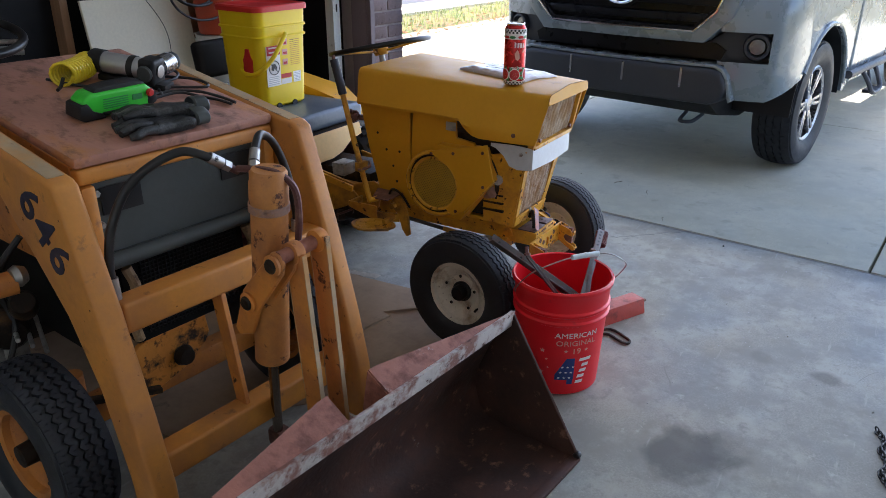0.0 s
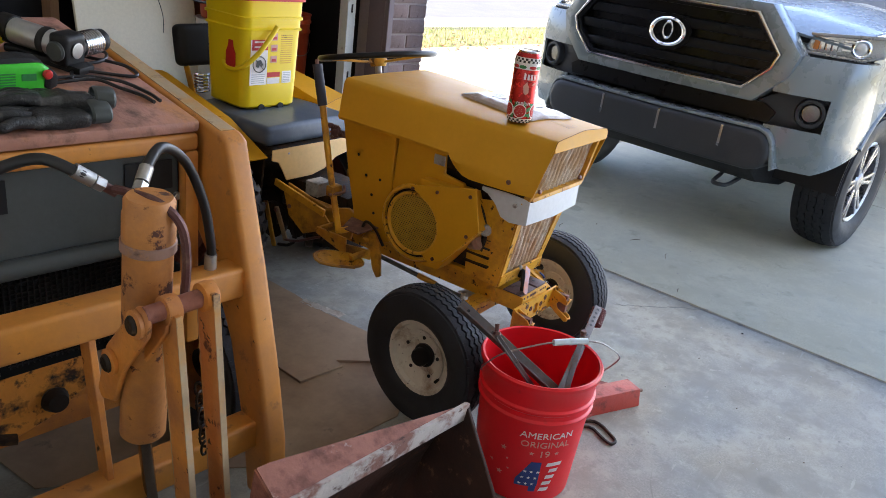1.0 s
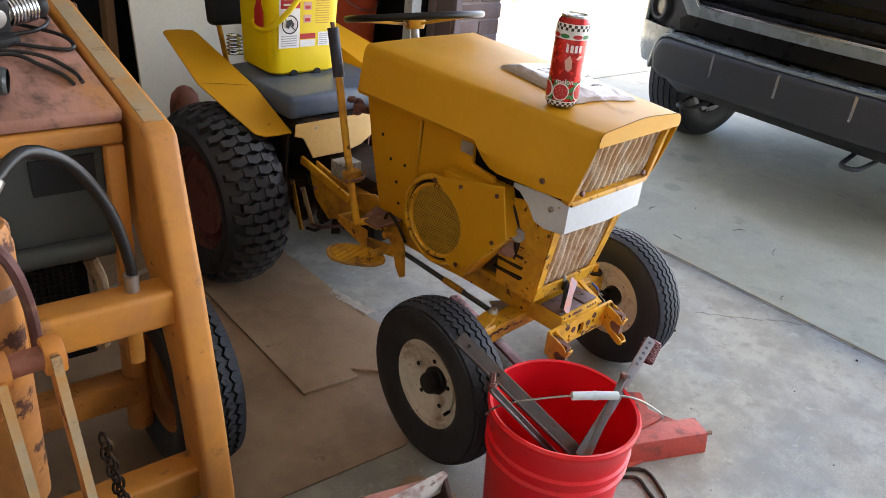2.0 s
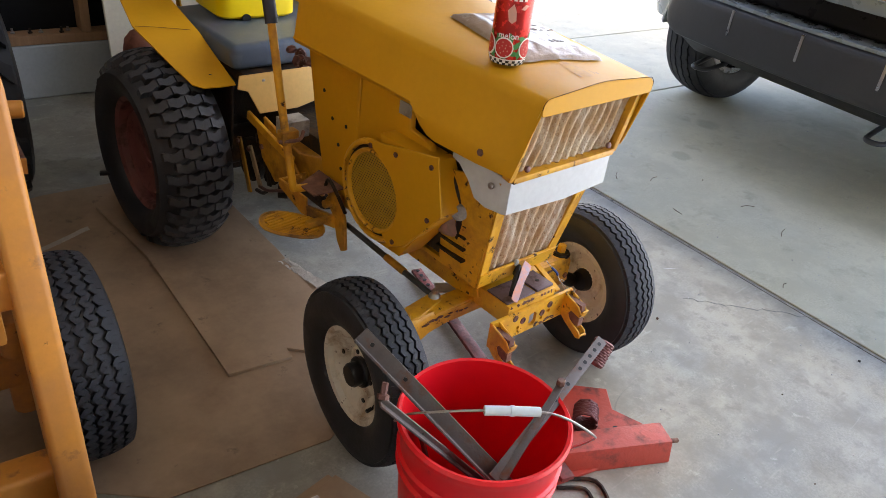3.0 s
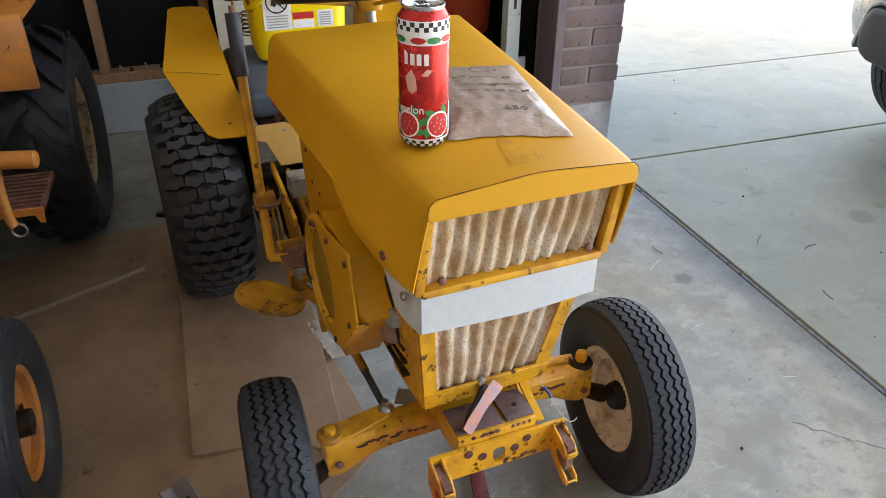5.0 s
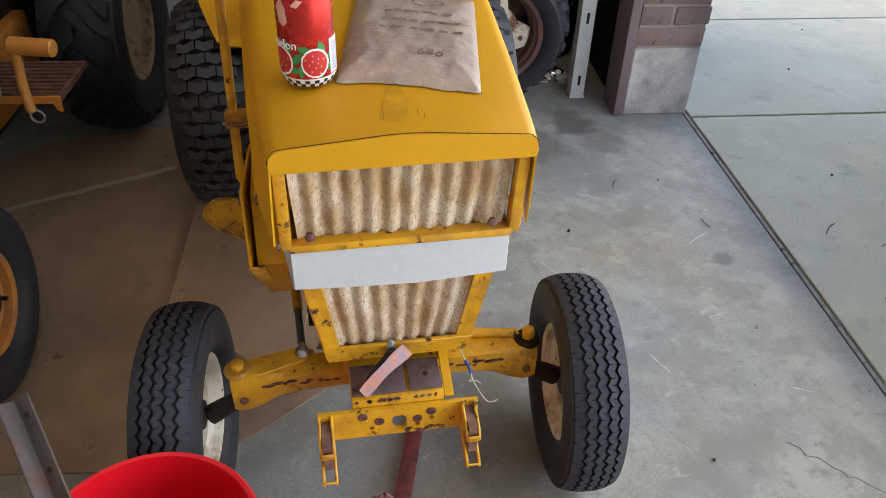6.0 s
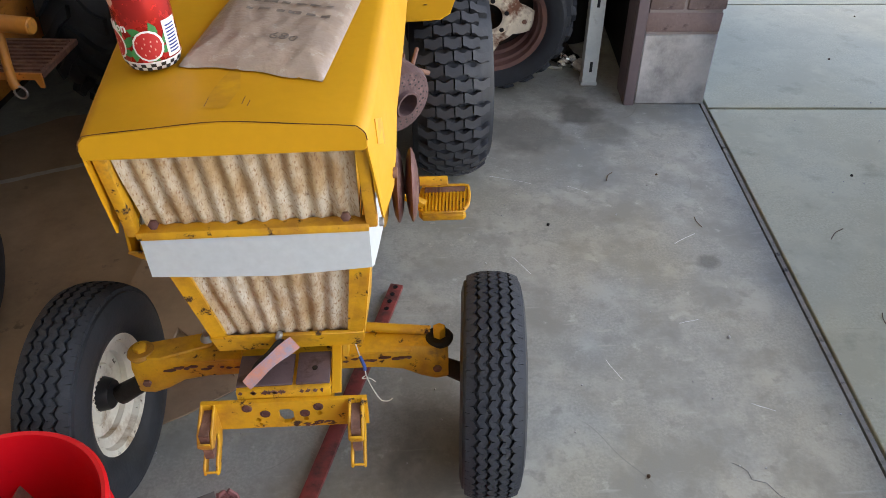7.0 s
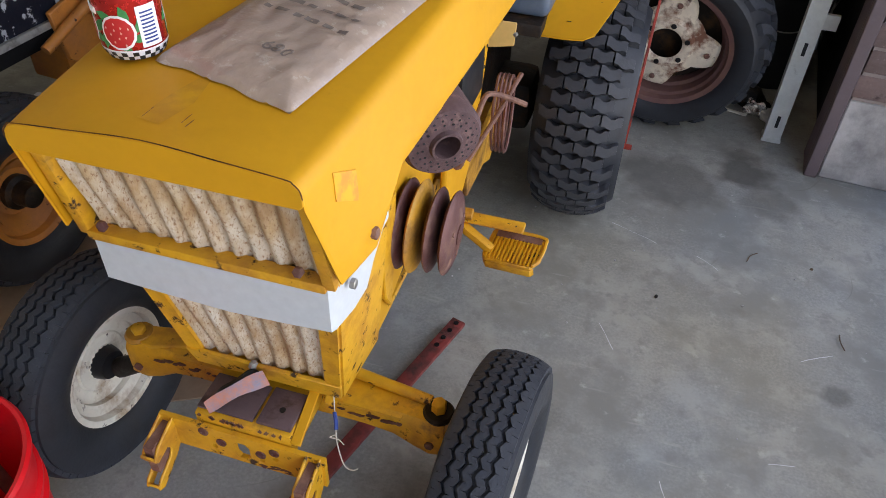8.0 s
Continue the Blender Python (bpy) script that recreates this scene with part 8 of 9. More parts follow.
rbm = random.Random(14)
for row_ in range(3):
    x_ = -0.062
    while x_ < 0.05:
        w_ = rbm.uniform(0.008, 0.022)
        y_ = 0.012 + 0.030 * row_
        bag_mark([(x_, y_), (x_ + w_, y_), (x_ + w_, y_ + 0.008), (x_, y_ + 0.008)], "print_bar")
        x_ += w_ + rbm.uniform(0.004, 0.010)
for k in range(14):
    a0, a1_ = k * 2 * math.pi / 14, (k + 0.8) * 2 * math.pi / 14
    bag_mark([(0.026 * math.cos(a0), 0.118 + 0.013 * math.sin(a0)), (0.026 * math.cos(a1_), 0.118 + 0.013 * math.sin(a1_)), (0.022 * math.cos(a1_), 0.118 + 0.010 * math.sin(a1_)), (0.022 * math.cos(a0), 0.118 + 0.010 * math.sin(a0))], "print_ring")

# ---- yellow pail on the seat ----
pail = thing("yellow_pail", pose(-0.002, 1.212, 0.668, 0, 0, -4), "tall yellow plastic pail with red lid, standing on the seat", "pail")
PW, PD, PH = 0.140, 0.128, 0.405


def pail_ring(z, grow=0.0):
    w, d, r = PW * (0.90 + 0.10 * z / PH) + grow, PD * (0.90 + 0.10 * z / PH) + grow, 0.038
    pts = []
    for cx_, cy_, a0 in ((w - r, d - r, 0), (-(w - r), d - r, 90), (-(w - r), -(d - r), 180), (w - r, -(d - r), 270)):
        for k in range(6):
            a = radians(a0 + k * 18)
            pts.append((cx_ + r * math.cos(a), cy_ + r * math.sin(a), z))
    return pts + [pts[0]]


rows = [pail_ring(0.0, -0.008), pail_ring(0.008)] + [pail_ring(z) for z in (0.06, 0.15, 0.25, 0.285)] + [pail_ring(0.286, 0.006), pail_ring(0.292, 0.007), pail_ring(0.297, 0.001), pail_ring(0.325, 0.001), pail_ring(0.326, 0.007), pail_ring(0.334, 0.007), pail_ring(0.337, 0.002), pail_ring(PH, 0.002)]
bm = sheet(rows)
bmesh.ops.remove_doubles(bm, verts=bm.verts[:], dist=0.0005)
bmesh.ops.holes_fill(bm, edges=[e for e in bm.edges if e.is_boundary])
part("pail_body", bm, M_pailyellow, pail)
for x in (-0.045, 0.045):
    part("foot_notch", lathe([(0, 0), (0.014, 0), (0.014, 0.004), (0, 0.004)], 14, None, aim((x, -PD * 0.90 - 0.0005, 0.002), (x, -PD * 0.9 - 1, 0.002))), M_black, pail)
rows = [pail_ring(PH - 0.012, 0.010), pail_ring(PH + 0.006, 0.011), pail_ring(PH + 0.012, 0.006), pail_ring(PH + 0.012, -0.02), pail_ring(PH + 0.006, -0.028), pail_ring(PH + 0.006, -0.06)]
bm = sheet(rows)
bmesh.ops.remove_doubles(bm, verts=bm.verts[:], dist=0.0005)
bmesh.ops.holes_fill(bm, edges=[e for e in bm.edges if e.is_boundary])
part("pail_lid", bm, M_lidred, pail, "red plastic lid")


def pail_print(name, x0, x1, z0, z1, mat, lift=0.0008, label=""):
    def y_at(z):
        return -(PD * (0.90 + 0.10 * z / PH)) - lift
    return part(name, sheet([[(x0, y_at(z0), z0), (x1, y_at(z0), z0)], [(x0, y_at(z1), z1), (x1, y_at(z1), z1)]], 0.0004), mat, pail, label)


def PP(name, x0, x1, z0, z1, mat, lift=0.0008, label=""):
    """A print on the pail's face, in the face's own measure."""
    return pail_print(name, x0 * 1.28 + 0.004, x1 * 1.28 + 0.004, 0.090 + (z0 - 0.105) * 1.28, 0.090 + (z1 - 0.105) * 1.28, mat, lift, label)


PP("label_panel", -0.084, -0.024, 0.105, 0.235, M_print_white, 0.0008, "white printed panel")
PP("label_head", -0.080, -0.024, 0.205, 0.235, M_print_red, 0.0016, "red printed heading")
for z in (0.212, 0.226):
    PP("label_bar", -0.072, -0.034, z, z + 0.005, M_print_white, 0.0024)
yl = -(PD * 0.955) - 0.003
part("warning_ring", lathe([(0.0265, 0.0), (0.0305, 0.0), (0.0305, 0.0005), (0.0265, 0.0005)], 32, None, aim((-0.065, yl - 0.0, 0.167), (-0.065, yl - 1, 0.167)), True), M_print_black, pail, "round black warning ring")
part("warning_slash", bar((-0.084, yl - 0.0004, 0.186), (-0.046, yl - 0.0004, 0.148), 0.0008, 0.003), M_print_black, pail)
part("warning_shape", prism([(-0.081, 0.160), (-0.076, 0.180), (-0.060, 0.184), (-0.049, 0.168), (-0.054, 0.157), (-0.062, 0.168), (-0.070, 0.154)], "y", yl - 0.0004, yl, 0.0), M_print_black, pail)
for i in range(5):
    PP("label_line", -0.078, -0.032, 0.110 + i * 0.006, 0.1125 + i * 0.006, M_silver, 0.0016)
for k in range(3):
    PP("picture_tile", -0.013, 0.010, 0.168 + k * 0.032, 0.188 + k * 0.032, M_print_pink, 0.0008)
    PP("picture_mark", -0.009, 0.006, 0.171 + k * 0.032, 0.179 + k * 0.032, M_print_red, 0.0016)
PP("small_panel", -0.022, 0.024, 0.106, 0.124, M_print_white, 0.0008)
PP("small_panel", -0.022, 0.024, 0.126, 0.140, M_print_red, 0.0008)
PP("code_panel", 0.032, 0.066, 0.106, 0.142, M_print_white, 0.0008)
for i in range(6):
    PP("code_bar", 0.036, 0.061, 0.110 + i * 0.0050, 0.1125 + i * 0.0050, M_silver, 0.0016)
for i in range(14):
    PP("text_line", 0.022, 0.064, 0.165 + i * 0.0062, 0.1672 + i * 0.0062, M_yellow_worn, 0.0008)
part("pail_handle", tube([(-0.002, -PD - 0.014, 0.305), (-0.035, -PD - 0.014, 0.262), (-0.085, -PD - 0.010, 0.205), (-0.126, -PD * 0.8, 0.155), (-0.136, -PD * 0.3, 0.14), (-0.132, 0.0, 0.16)], 0.009, 10, 5), M_pailyellow, pail, "yellow moulded handle, hanging down")
part("side_label", prism([(-0.075, 0.150), (-0.020, 0.150), (-0.020, 0.200), (-0.032, 0.222), (-0.036, 0.245), (-0.058, 0.245), (-0.062, 0.222), (-0.075, 0.200)], "x", -PW * 0.965 - 0.003, -PW * 0.965 + 0.001), M_print_red, pail, "red printed jug picture")


# ---- tools on the loader's hood (own axes of the loader) ----
def on_top(x, y, z=0.0, rx=0, ry=0, rz=0):
    """A pose on the sloping hood: x across, y up the slope."""
    return LOADER @ HOOD @ pose(x, y, 0.0005 + z, rx, ry, rz)


# silver and black tyre inflator with a yellow coiled hose
inf = thing("tyre_inflator", on_top(0.122, 0.372, 0.0, 0, 0, -63) @ Matrix.Scale(0.79, 4), "silver and black tyre inflator with a yellow coiled hose", "air pump")
part("motor", lathe([(0, -0.12), (0.034, -0.12), (0.036, -0.112), (0.036, 0.02), (0.034, 0.028), (0, 0.028)], 28, None, pose(0, 0, 0.058)), M_silver, inf, "silver motor casing")
part("end_cap", lathe([(0, -0.165), (0.034, -0.165), (0.040, -0.155), (0.040, -0.115), (0, -0.115)], 28, None, pose(0, 0, 0.058)), M_blackplastic, inf)
part("pump_head", box((0.025, -0.040, 0.012), (0.085, 0.040, 0.100), 0.014, 3), M_blackplastic, inf, "black pump head")
part("gauge", lathe([(0, 0), (0.026, 0), (0.028, 0.006), (0.024, 0.012), (0, 0.012)], 28, None, aim((0.055, -0.040, 0.055), (0.055, -1, 0.055))), M_greypanel, inf)
for i in range(8):
    part("cooling_fin", lathe([(0.0, 0), (0.036, 0), (0.036, 0.0045), (0.0, 0.0045)], 24, None, pose(0.055, 0.042 + i * 0.0095, 0.058, 0, 0, 90)), M_canmetal, inf)
part("cylinder_core", rod((0.055, 0.035, 0.058), (0.055, 0.125, 0.058), 0.027, 20), M_silver, inf)
part("end_plug", lathe([(0, 0), (0.030, 0), (0.032, 0.006), (0.032, 0.020), (0.028, 0.026), (0, 0.026)], 24, None, pose(0.055, 0.119, 0.058, 0, 0, 90)), M_blackplastic, inf)
part("foot", box((-0.13, -0.03, 0.0), (0.12, 0.03, 0.022), 0.006), M_blackplastic, inf)
part("collar", lathe([(0.037, 0), (0.039, 0.003), (0.039, 0.020), (0.037, 0.023)], 28, None, pose(-0.02, 0, 0.058)), M_blackplastic, inf)
part("lamp_rim", lathe([(0, 0), (0.020, 0), (0.022, 0.004), (0.016, 0.006), (0, 0.004)], 24, None, pose(0.086, 0, 0.058)), M_steel, inf)
pts = []
for i in range(170):
    t = i / 169
    a = t * 2 * math.pi * 12
    c = Vector((-0.178 + 0.012 * math.sin(3.1 * t), -0.005 - 0.150 * t, 0.044 - 0.004 * t))
    pts.append(c + Vector((0.036 * math.cos(a), 0.010 * math.cos(a), 0.036 * math.sin(a))))
part("coil_hose", tube(pts, 0.0058, 7, 1), M_coil, inf, "yellow coiled air hose")
part("hose_end", tube([(-0.17, -0.155, 0.03), (-0.16, -0.185, 0.012), (-0.15, -0.215, 0.010)], 0.006, 8, 4), M_black, inf)

# green corded tool
gt = thing("power_tool", on_top(-0.045, 0.212, 0.0, 0, 0, 3) @ Matrix.Scale(0.78, 4), "bright green and black handheld power tool lying on the hood", "power tool")
body = prism([(-0.125, 0.012), (-0.120, 0.062), (-0.095, 0.082), (0.095, 0.084), (0.125, 0.060), (0.128, 0.022), (0.105, 0.004), (-0.105, 0.004)], "y", -0.036, 0.036, 0.012, 3)
part("casing", body, M_green, gt)
part("black_top", prism([(-0.085, 0.076), (-0.070, 0.092), (-0.010, 0.097), (0.060, 0.096), (0.098, 0.088), (0.104, 0.074)], "y", -0.027, 0.027, 0.005, 2), M_blackplastic, gt, "black rubber top grip")
part("black_nose", prism([(-0.137, 0.010), (-0.132, 0.050), (-0.108, 0.058), (-0.090, 0.030), (-0.050, 0.014), (-0.050, 0.001), (-0.120, 0.001)], "y", -0.040, 0.040, 0.006, 2), M_blackplastic, gt, "black rubber nose guard")
part("black_tail", prism([(0.098, 0.020), (0.104, 0.066), (0.122, 0.066), (0.134, 0.050), (0.134, 0.022), (0.112, 0.010)], "y", -0.0385, 0.0385, 0.006, 2), M_blackplastic, gt)
part("side_trigger", box((-0.060, -0.046, 0.012), (0.060, -0.036, 0.022), 0.003), M_blackplastic, gt)
for i in range(5):
    part("vent_slot", box((-0.055, -0.0375, 0.030 + i * 0.007), (0.030, -0.0355, 0.033 + i * 0.007)), M_print_green, gt)
part("badge", box((0.045, -0.0378, 0.040), (0.080, -0.0355, 0.058)), M_print_green, gt)
part("red_button", lathe([(0, 0), (0.012, 0), (0.013, 0.006), (0.009, 0.012), (0, 0.013)], 18, None, aim((0.107, -0.036, 0.055), (0.107, -1, 0.06))), M_lidred, gt, "round red button")

# pair of gloves
def glove(m, seed):
    ob = thing("work_glove", m, "crumpled black work glove lying on the hood", "glove", "gloves")
    r = random.Random(seed)
    palm = box((-0.075, -0.042, 0.0), (0.030, 0.042, 0.030), 0.014, 3)
    cut_along(palm, "x", [-0.05, -0.02, 0.01])
    for v in palm.verts:
        n = noise.noise(v.co * 24 + Vector((seed, 0, 0)))
        v.co.z += 0.012 * n if v.co.z > 0.01 else 0
        v.co.y += 0.006 * n
    part("palm", palm, M_glove, ob)
    for k in range(4):
        y = -0.032 + k * 0.021
        part("finger", tube([(0.020, y, 0.016), (0.060, y * 1.15, 0.022 + r.uniform(-0.004, 0.006)), (0.092 - 0.008 * abs(k - 1.5), y * 1.25 + r.uniform(-0.006, 0.006), 0.014), (0.108 - 0.008 * abs(k - 1.5), y * 1.25, 0.011)], 0.011, 10, 4, None, lambda t: 0.0115 - 0.003 * t * t), M_glove, ob)
    part("thumb", tube([(-0.02, -0.040, 0.016), (0.012, -0.062, 0.018), (0.040, -0.068, 0.012)], 0.012, 10, 4, None, lambda t: 0.0125 - 0.003 * t), M_glove, ob)
    part("cuff", lathe([(0.034, -0.035), (0.040, -0.030), (0.041, 0.0), (0.036, 0.004)], 24, None, pose(-0.078, 0, 0.022) @ Matrix.Diagonal((1, 1.05, 0.55, 1))), M_greypanel, ob)
    return ob


glove(on_top(-0.022, 0.052, 0.0, 0, 0, 176), 3)
glove(on_top(0.006, 0.094, 0.012, 14, 0, 165), 7)

# loose leads
for pts in ([(0.150, 0.330, 0.006), (0.225, 0.345, 0.010), (0.255, 0.395, 0.012), (0.225, 0.430, 0.007), (0.185, 0.400, 0.006)],
            [(0.070, 0.260, 0.006), (0.150, 0.262, 0.006), (0.205, 0.215, 0.010), (0.235, 0.150, 0.006), (0.238, 0.105, 0.006)],
            [(0.075, 0.235, 0.006), (0.155, 0.235, 0.010), (0.190, 0.190, 0.006), (0.215, 0.140, 0.006), (0.222, 0.100, 0.006)],
            [(0.190, 0.400, 0.006), (0.260, 0.310, 0.010), (0.255, 0.250, 0.006), (0.150, 0.300, 0.006), (0.115, 0.250, 0.006)],
            [(-0.060, 0.500, 0.006), (-0.03, 0.420, 0.008), (0.02, 0.370, 0.006), (0.07, 0.300, 0.006)]):
    solid("power_lead", tube(pts, 0.0040, 7, 6), M_hose, "thin black lead snaking over the hood", "cable", "leads", m=LOADER @ HOOD)


# ---- grey pickup truck on the driveway (own axes: x to its rear, y across, z up) ----
TRUCK = pose(2.86, 0.195, 0.0, 0, 0, -9.0)
truck = thing("pickup_truck", TRUCK, "grey pickup truck parked nose-in on the driveway", "pickup truck")
YS = [-0.9 + 0.1 * i for i in range(19)]


def bow(bm):
    """The nose's curve: fronts sweep back towards the corners."""
    for v in bm.verts:
        y = abs(v.co.y)
        v.co.x += 0.10 * y * y + 0.75 * max(0.0, y - 0.62) ** 2
    return bm


def nose_piece(points, x0, x1, r=0.0, seg=2):
    """An outline across and up, drawn from x0 to x1, and bowed."""
    bm = prism(points, "x", x0, x1, r, seg)
    cut_along(bm, "y", YS)
    return bow(bm)


def both(points):
    return points + [(-y, z) for y, z in reversed(points)]


def add(name, bm, material, label="", parent=None, m=None, sharp=30.0):
    return part(name, bm, material, parent or truck, label, m, sharp)


F = -0.93  # the foremost plane
grille = [(0.455, 1.215), (0.60, 1.035), (0.575, 0.965), (0.46, 0.850)]
inner = [(0.425, 1.185), (0.565, 1.030), (0.545, 0.975), (0.445, 0.880)]
rim_o, rim_i = both(grille), both(inner)


def ring_piece(outer, inn, x0, x1):
    own = bmesh.new()
    n = len(outer)
    vo = [[own.verts.new((x, y, z)) for y, z in outer] for x in (x0, x1)]
    vi = [[own.verts.new((x, y, z)) for y, z in inn] for x in (x0, x1)]
    for i in range(n):
        j = (i + 1) % n
        own.faces.new((vo[0][i], vo[0][j], vi[0][j], vi[0][i]))
        own.faces.new((vo[0][i], vo[0][j], vo[1][j], vo[1][i]))
        own.faces.new((vi[0][i], vi[0][j], vi[1][j], vi[1][i]))
        own.faces.new((vo[1][i], vo[1][j], vi[1][j], vi[1][i]))
    bmesh.ops.recalc_face_normals(own, faces=own.faces[:])
    soften(own, 0.006, 2)
    cut_along(own, "y", YS)
    return bow(own)


wide = both([(0.50, 1.255), (0.685, 1.045), (0.655, 0.94), (0.52, 0.800)])
add("grille_surround", ring_piece(wide, rim_o, F + 0.02, F + 0.14), M_truck, "painted hexagonal grille surround")
rim_m = [(0.55 * a[0] + 0.45 * b[0], 0.55 * a[1] + 0.45 * b[1]) for a, b in zip(rim_o, rim_i)]
add("chrome_trim", ring_piece(rim_o, rim_m, F + 0.012, F + 0.10), M_chrome, "bright grille trim")
add("grille_frame", ring_piece(rim_m, rim_i, F + 0.030, F + 0.10), M_gloss)
add("grille_back", nose_piece(rim_i, F + 0.085, F + 0.095), M_gloss)
for z, h in ((0.925, 0.044), (1.015, 0.050), (1.105, 0.050)):
    w = 0.46 + 0.10 * (1 - abs(z - 1.02) / 0.17)
    add("grille_slat", nose_piece([(-w, z - h / 2), (-w, z + h / 2), (w, z + h / 2), (w, z - h / 2)], F + 0.045, F + 0.085, 0.008), M_gloss)
add("emblem", lathe([(0.058, 0.0), (0.066, -0.006), (0.074, 0.0), (0.066, 0.01)], 36, None, pose(F + 0.035, 0, 1.045) @ Matrix.Diagonal((1, 1.42, 1, 1)), True), M_chrome, "plain bright oval emblem")
add("emblem_bar", lathe([(0.026, 0.0), (0.032, -0.005), (0.038, 0.0), (0.032, 0.006)], 28, None, pose(F + 0.035, 0, 1.052) @ Matrix.Diagonal((1, 0.8, 1.3, 1)), True), M_chrome)
add("emblem_disc", lathe([(0, 0.008), (0.09, 0.008), (0.09, 0.02), (0, 0.02)], 36, None, pose(F + 0.035, 0, 1.045) @ Matrix.Diagonal((1, 1.42, 1, 1))), M_gloss)

ARCH_X, ARCH_Z, ARCH_R = -0.06, 0.388, 0.470


def corner_skin(s):
    """The bumper's painted end: from beside the grille round to the wheel arch, open where the fog lamp sits."""
    own = bmesh.new()
    heights = [0.500, 0.515, 0.56, 0.61, 0.655, 0.690, 0.708, 0.74, 0.79, 0.835, 0.866, 0.885, 0.93, 0.97, 0.998, 1.025, 1.047]
    fronts = [0.600, 0.640, 0.660, 0.70, 0.75, 0.79, 0.82, 0.85]
    cols = []
    for z in heights:
        tuck = 0.030 * max(0.0, (0.60 - z) / 0.10) ** 1.5 + 0.016 * max(0.0, (z - 0.90) / 0.10) ** 2
        row = []
        for y in fronts:
            row.append((F + 0.035 + 0.10 * y * y + 0.75 * max(0.0, y - 0.62) ** 2 + tuck, y, z))
        x0, y0, _ = row[-1]
        for k in range(1, 11):
            t = k / 10
            zz = z + 0.10 * t * (1.047 - z) / 0.547
            if zz < 0.69:
                end = ARCH_X - math.sqrt(ARCH_R ** 2 - (zz - ARCH_Z) ** 2)
            else:
                end = -0.42 - 0.10 * (zz - 0.69) / 0.31
            row.append((x0 + 2 * t * (1 - t) * 0.052 + t * t * (end - x0), y0 + (2 * t - t * t) * (0.951 - y0) - tuck * 0.3 * t, zz))
        cols.append([own.verts.new((x, s * y, zz)) for x, y, zz in row])
    for i in range(len(heights) - 1):
        for j in range(len(cols[0]) - 1):
            fog = 0.700 < heights[i] < 0.86 and j < 7
            shaved = heights[i + 1] < 0.70 and fronts[min(j + 1, 7)] < 0.705 - 0.06 * (heights[i] - 0.50) / 0.2 and j < 7
            if not fog and not shaved:
                own.faces.new((cols[i][j], cols[i][j + 1], cols[i + 1][j + 1], cols[i + 1][j]))
    loose = [v for v in own.verts if not v.link_faces]
    bmesh.ops.delete(own, geom=loose, context="VERTS")
    bmesh.ops.recalc_face_normals(own, faces=own.faces[:])
    bmesh.ops.solidify(own, geom=own.faces[:], thickness=0.012)
    return own


# bumper: painted upper, black lower with bright slits, fog lamp pockets
for s in (-1, 1):
    def yy(pts):
        return [(s * y, z) for y, z in pts]
    add("bumper_corner", corner_skin(s), M_truck, "painted bumper corner sweeping round to the arch")
    add("fog_pocket", nose_piece(yy([(0.30, 0.735), (0.62, 0.695), (0.900, 0.700), (0.915, 0.875), (0.64, 0.882), (0.52, 0.800)]), F + 0.10, F + 0.16, 0.006), M_truckblack, "black fog lamp pocket")
    yb = s * 0.775
    fx_ = F + 0.075 + 0.10 * yb * yb + 0.75 * (0.775 - 0.62) ** 2
    fog = add("fog_lamp", lathe([(0, 0.0), (0.040, 0.004), (0.046, 0.012), (0.046, 0.04), (0, 0.04)], 28, None, pose(fx_, yb, 0.790, 0, 0, -s * 14)), M_foglens, "round smoky fog lamp")
    part("fog_bezel", lathe([(0.047, 0.0), (0.052, -0.014), (0.066, -0.012), (0.074, 0.010), (0.074, 0.04), (0.047, 0.04)], 32, None, pose(fx_, yb, 0.790, 0, 0, -s * 14), True), M_truckblack, fog)
    # headlamp
    hl = add("headlamp", nose_piece(yy([(0.665, 1.145), (0.955, 1.170), (0.965, 1.080), (0.90, 1.055), (0.640, 1.060)]), F + 0.150, F + 0.26, 0.010), M_housing, "clear headlamp with amber and bright reflectors")
    part("lamp_trim", nose_piece(yy([(0.662, 1.152), (0.958, 1.178), (0.960, 1.164), (0.666, 1.140)]), F + 0.125, F + 0.16, 0.003), M_alloy, hl)
    part("lamp_trim", nose_piece(yy([(0.640, 1.068), (0.905, 1.064), (0.900, 1.052), (0.636, 1.056)]), F + 0.125, F + 0.16, 0.003), M_alloy, hl)
    for k in range(4):
        y = 0.682 + 0.026 * k
        part("reflector", nose_piece(yy([(y, 1.126), (y + 0.021, 1.127), (y + 0.021, 1.080), (y, 1.080)]), F + 0.136, F + 0.155, 0.003), M_amber if k == 0 else M_chrome, hl)
    for k in range(3):
        part("reflector_step", nose_piece(yy([(0.800, 1.086 + k * 0.020), (0.838, 1.086 + k * 0.020), (0.838, 1.100 + k * 0.020), (0.800, 1.100 + k * 0.020)]), F + 0.138, F + 0.155, 0.003), M_chrome, hl)
    ex = F + 0.128 + 0.10 * 0.76 + 0.75 * 0.255 ** 2
    part("projector", lathe([(0.030, 0.004), (0.036, 0.0), (0.044, 0.006), (0.044, 0.03), (0.030, 0.03)], 28, None, pose(ex, s * 0.875, 1.110, 0, 0, -s * 25), True), M_chrome, hl)
    part("projector_eye", lathe([(0, 0), (0.020, 0.003), (0.031, 0.012), (0.031, 0.03), (0, 0.03)], 24, None, pose(ex, s * 0.875, 1.110, 0, 0, -s * 25)), M_lens, hl)
    add("headlamp_base", nose_piece(yy([(0.64, 1.058), (0.93, 1.052), (0.92, 1.040), (0.66, 1.042)]), F + 0.13, F + 0.26, 0.006), M_truckblack)
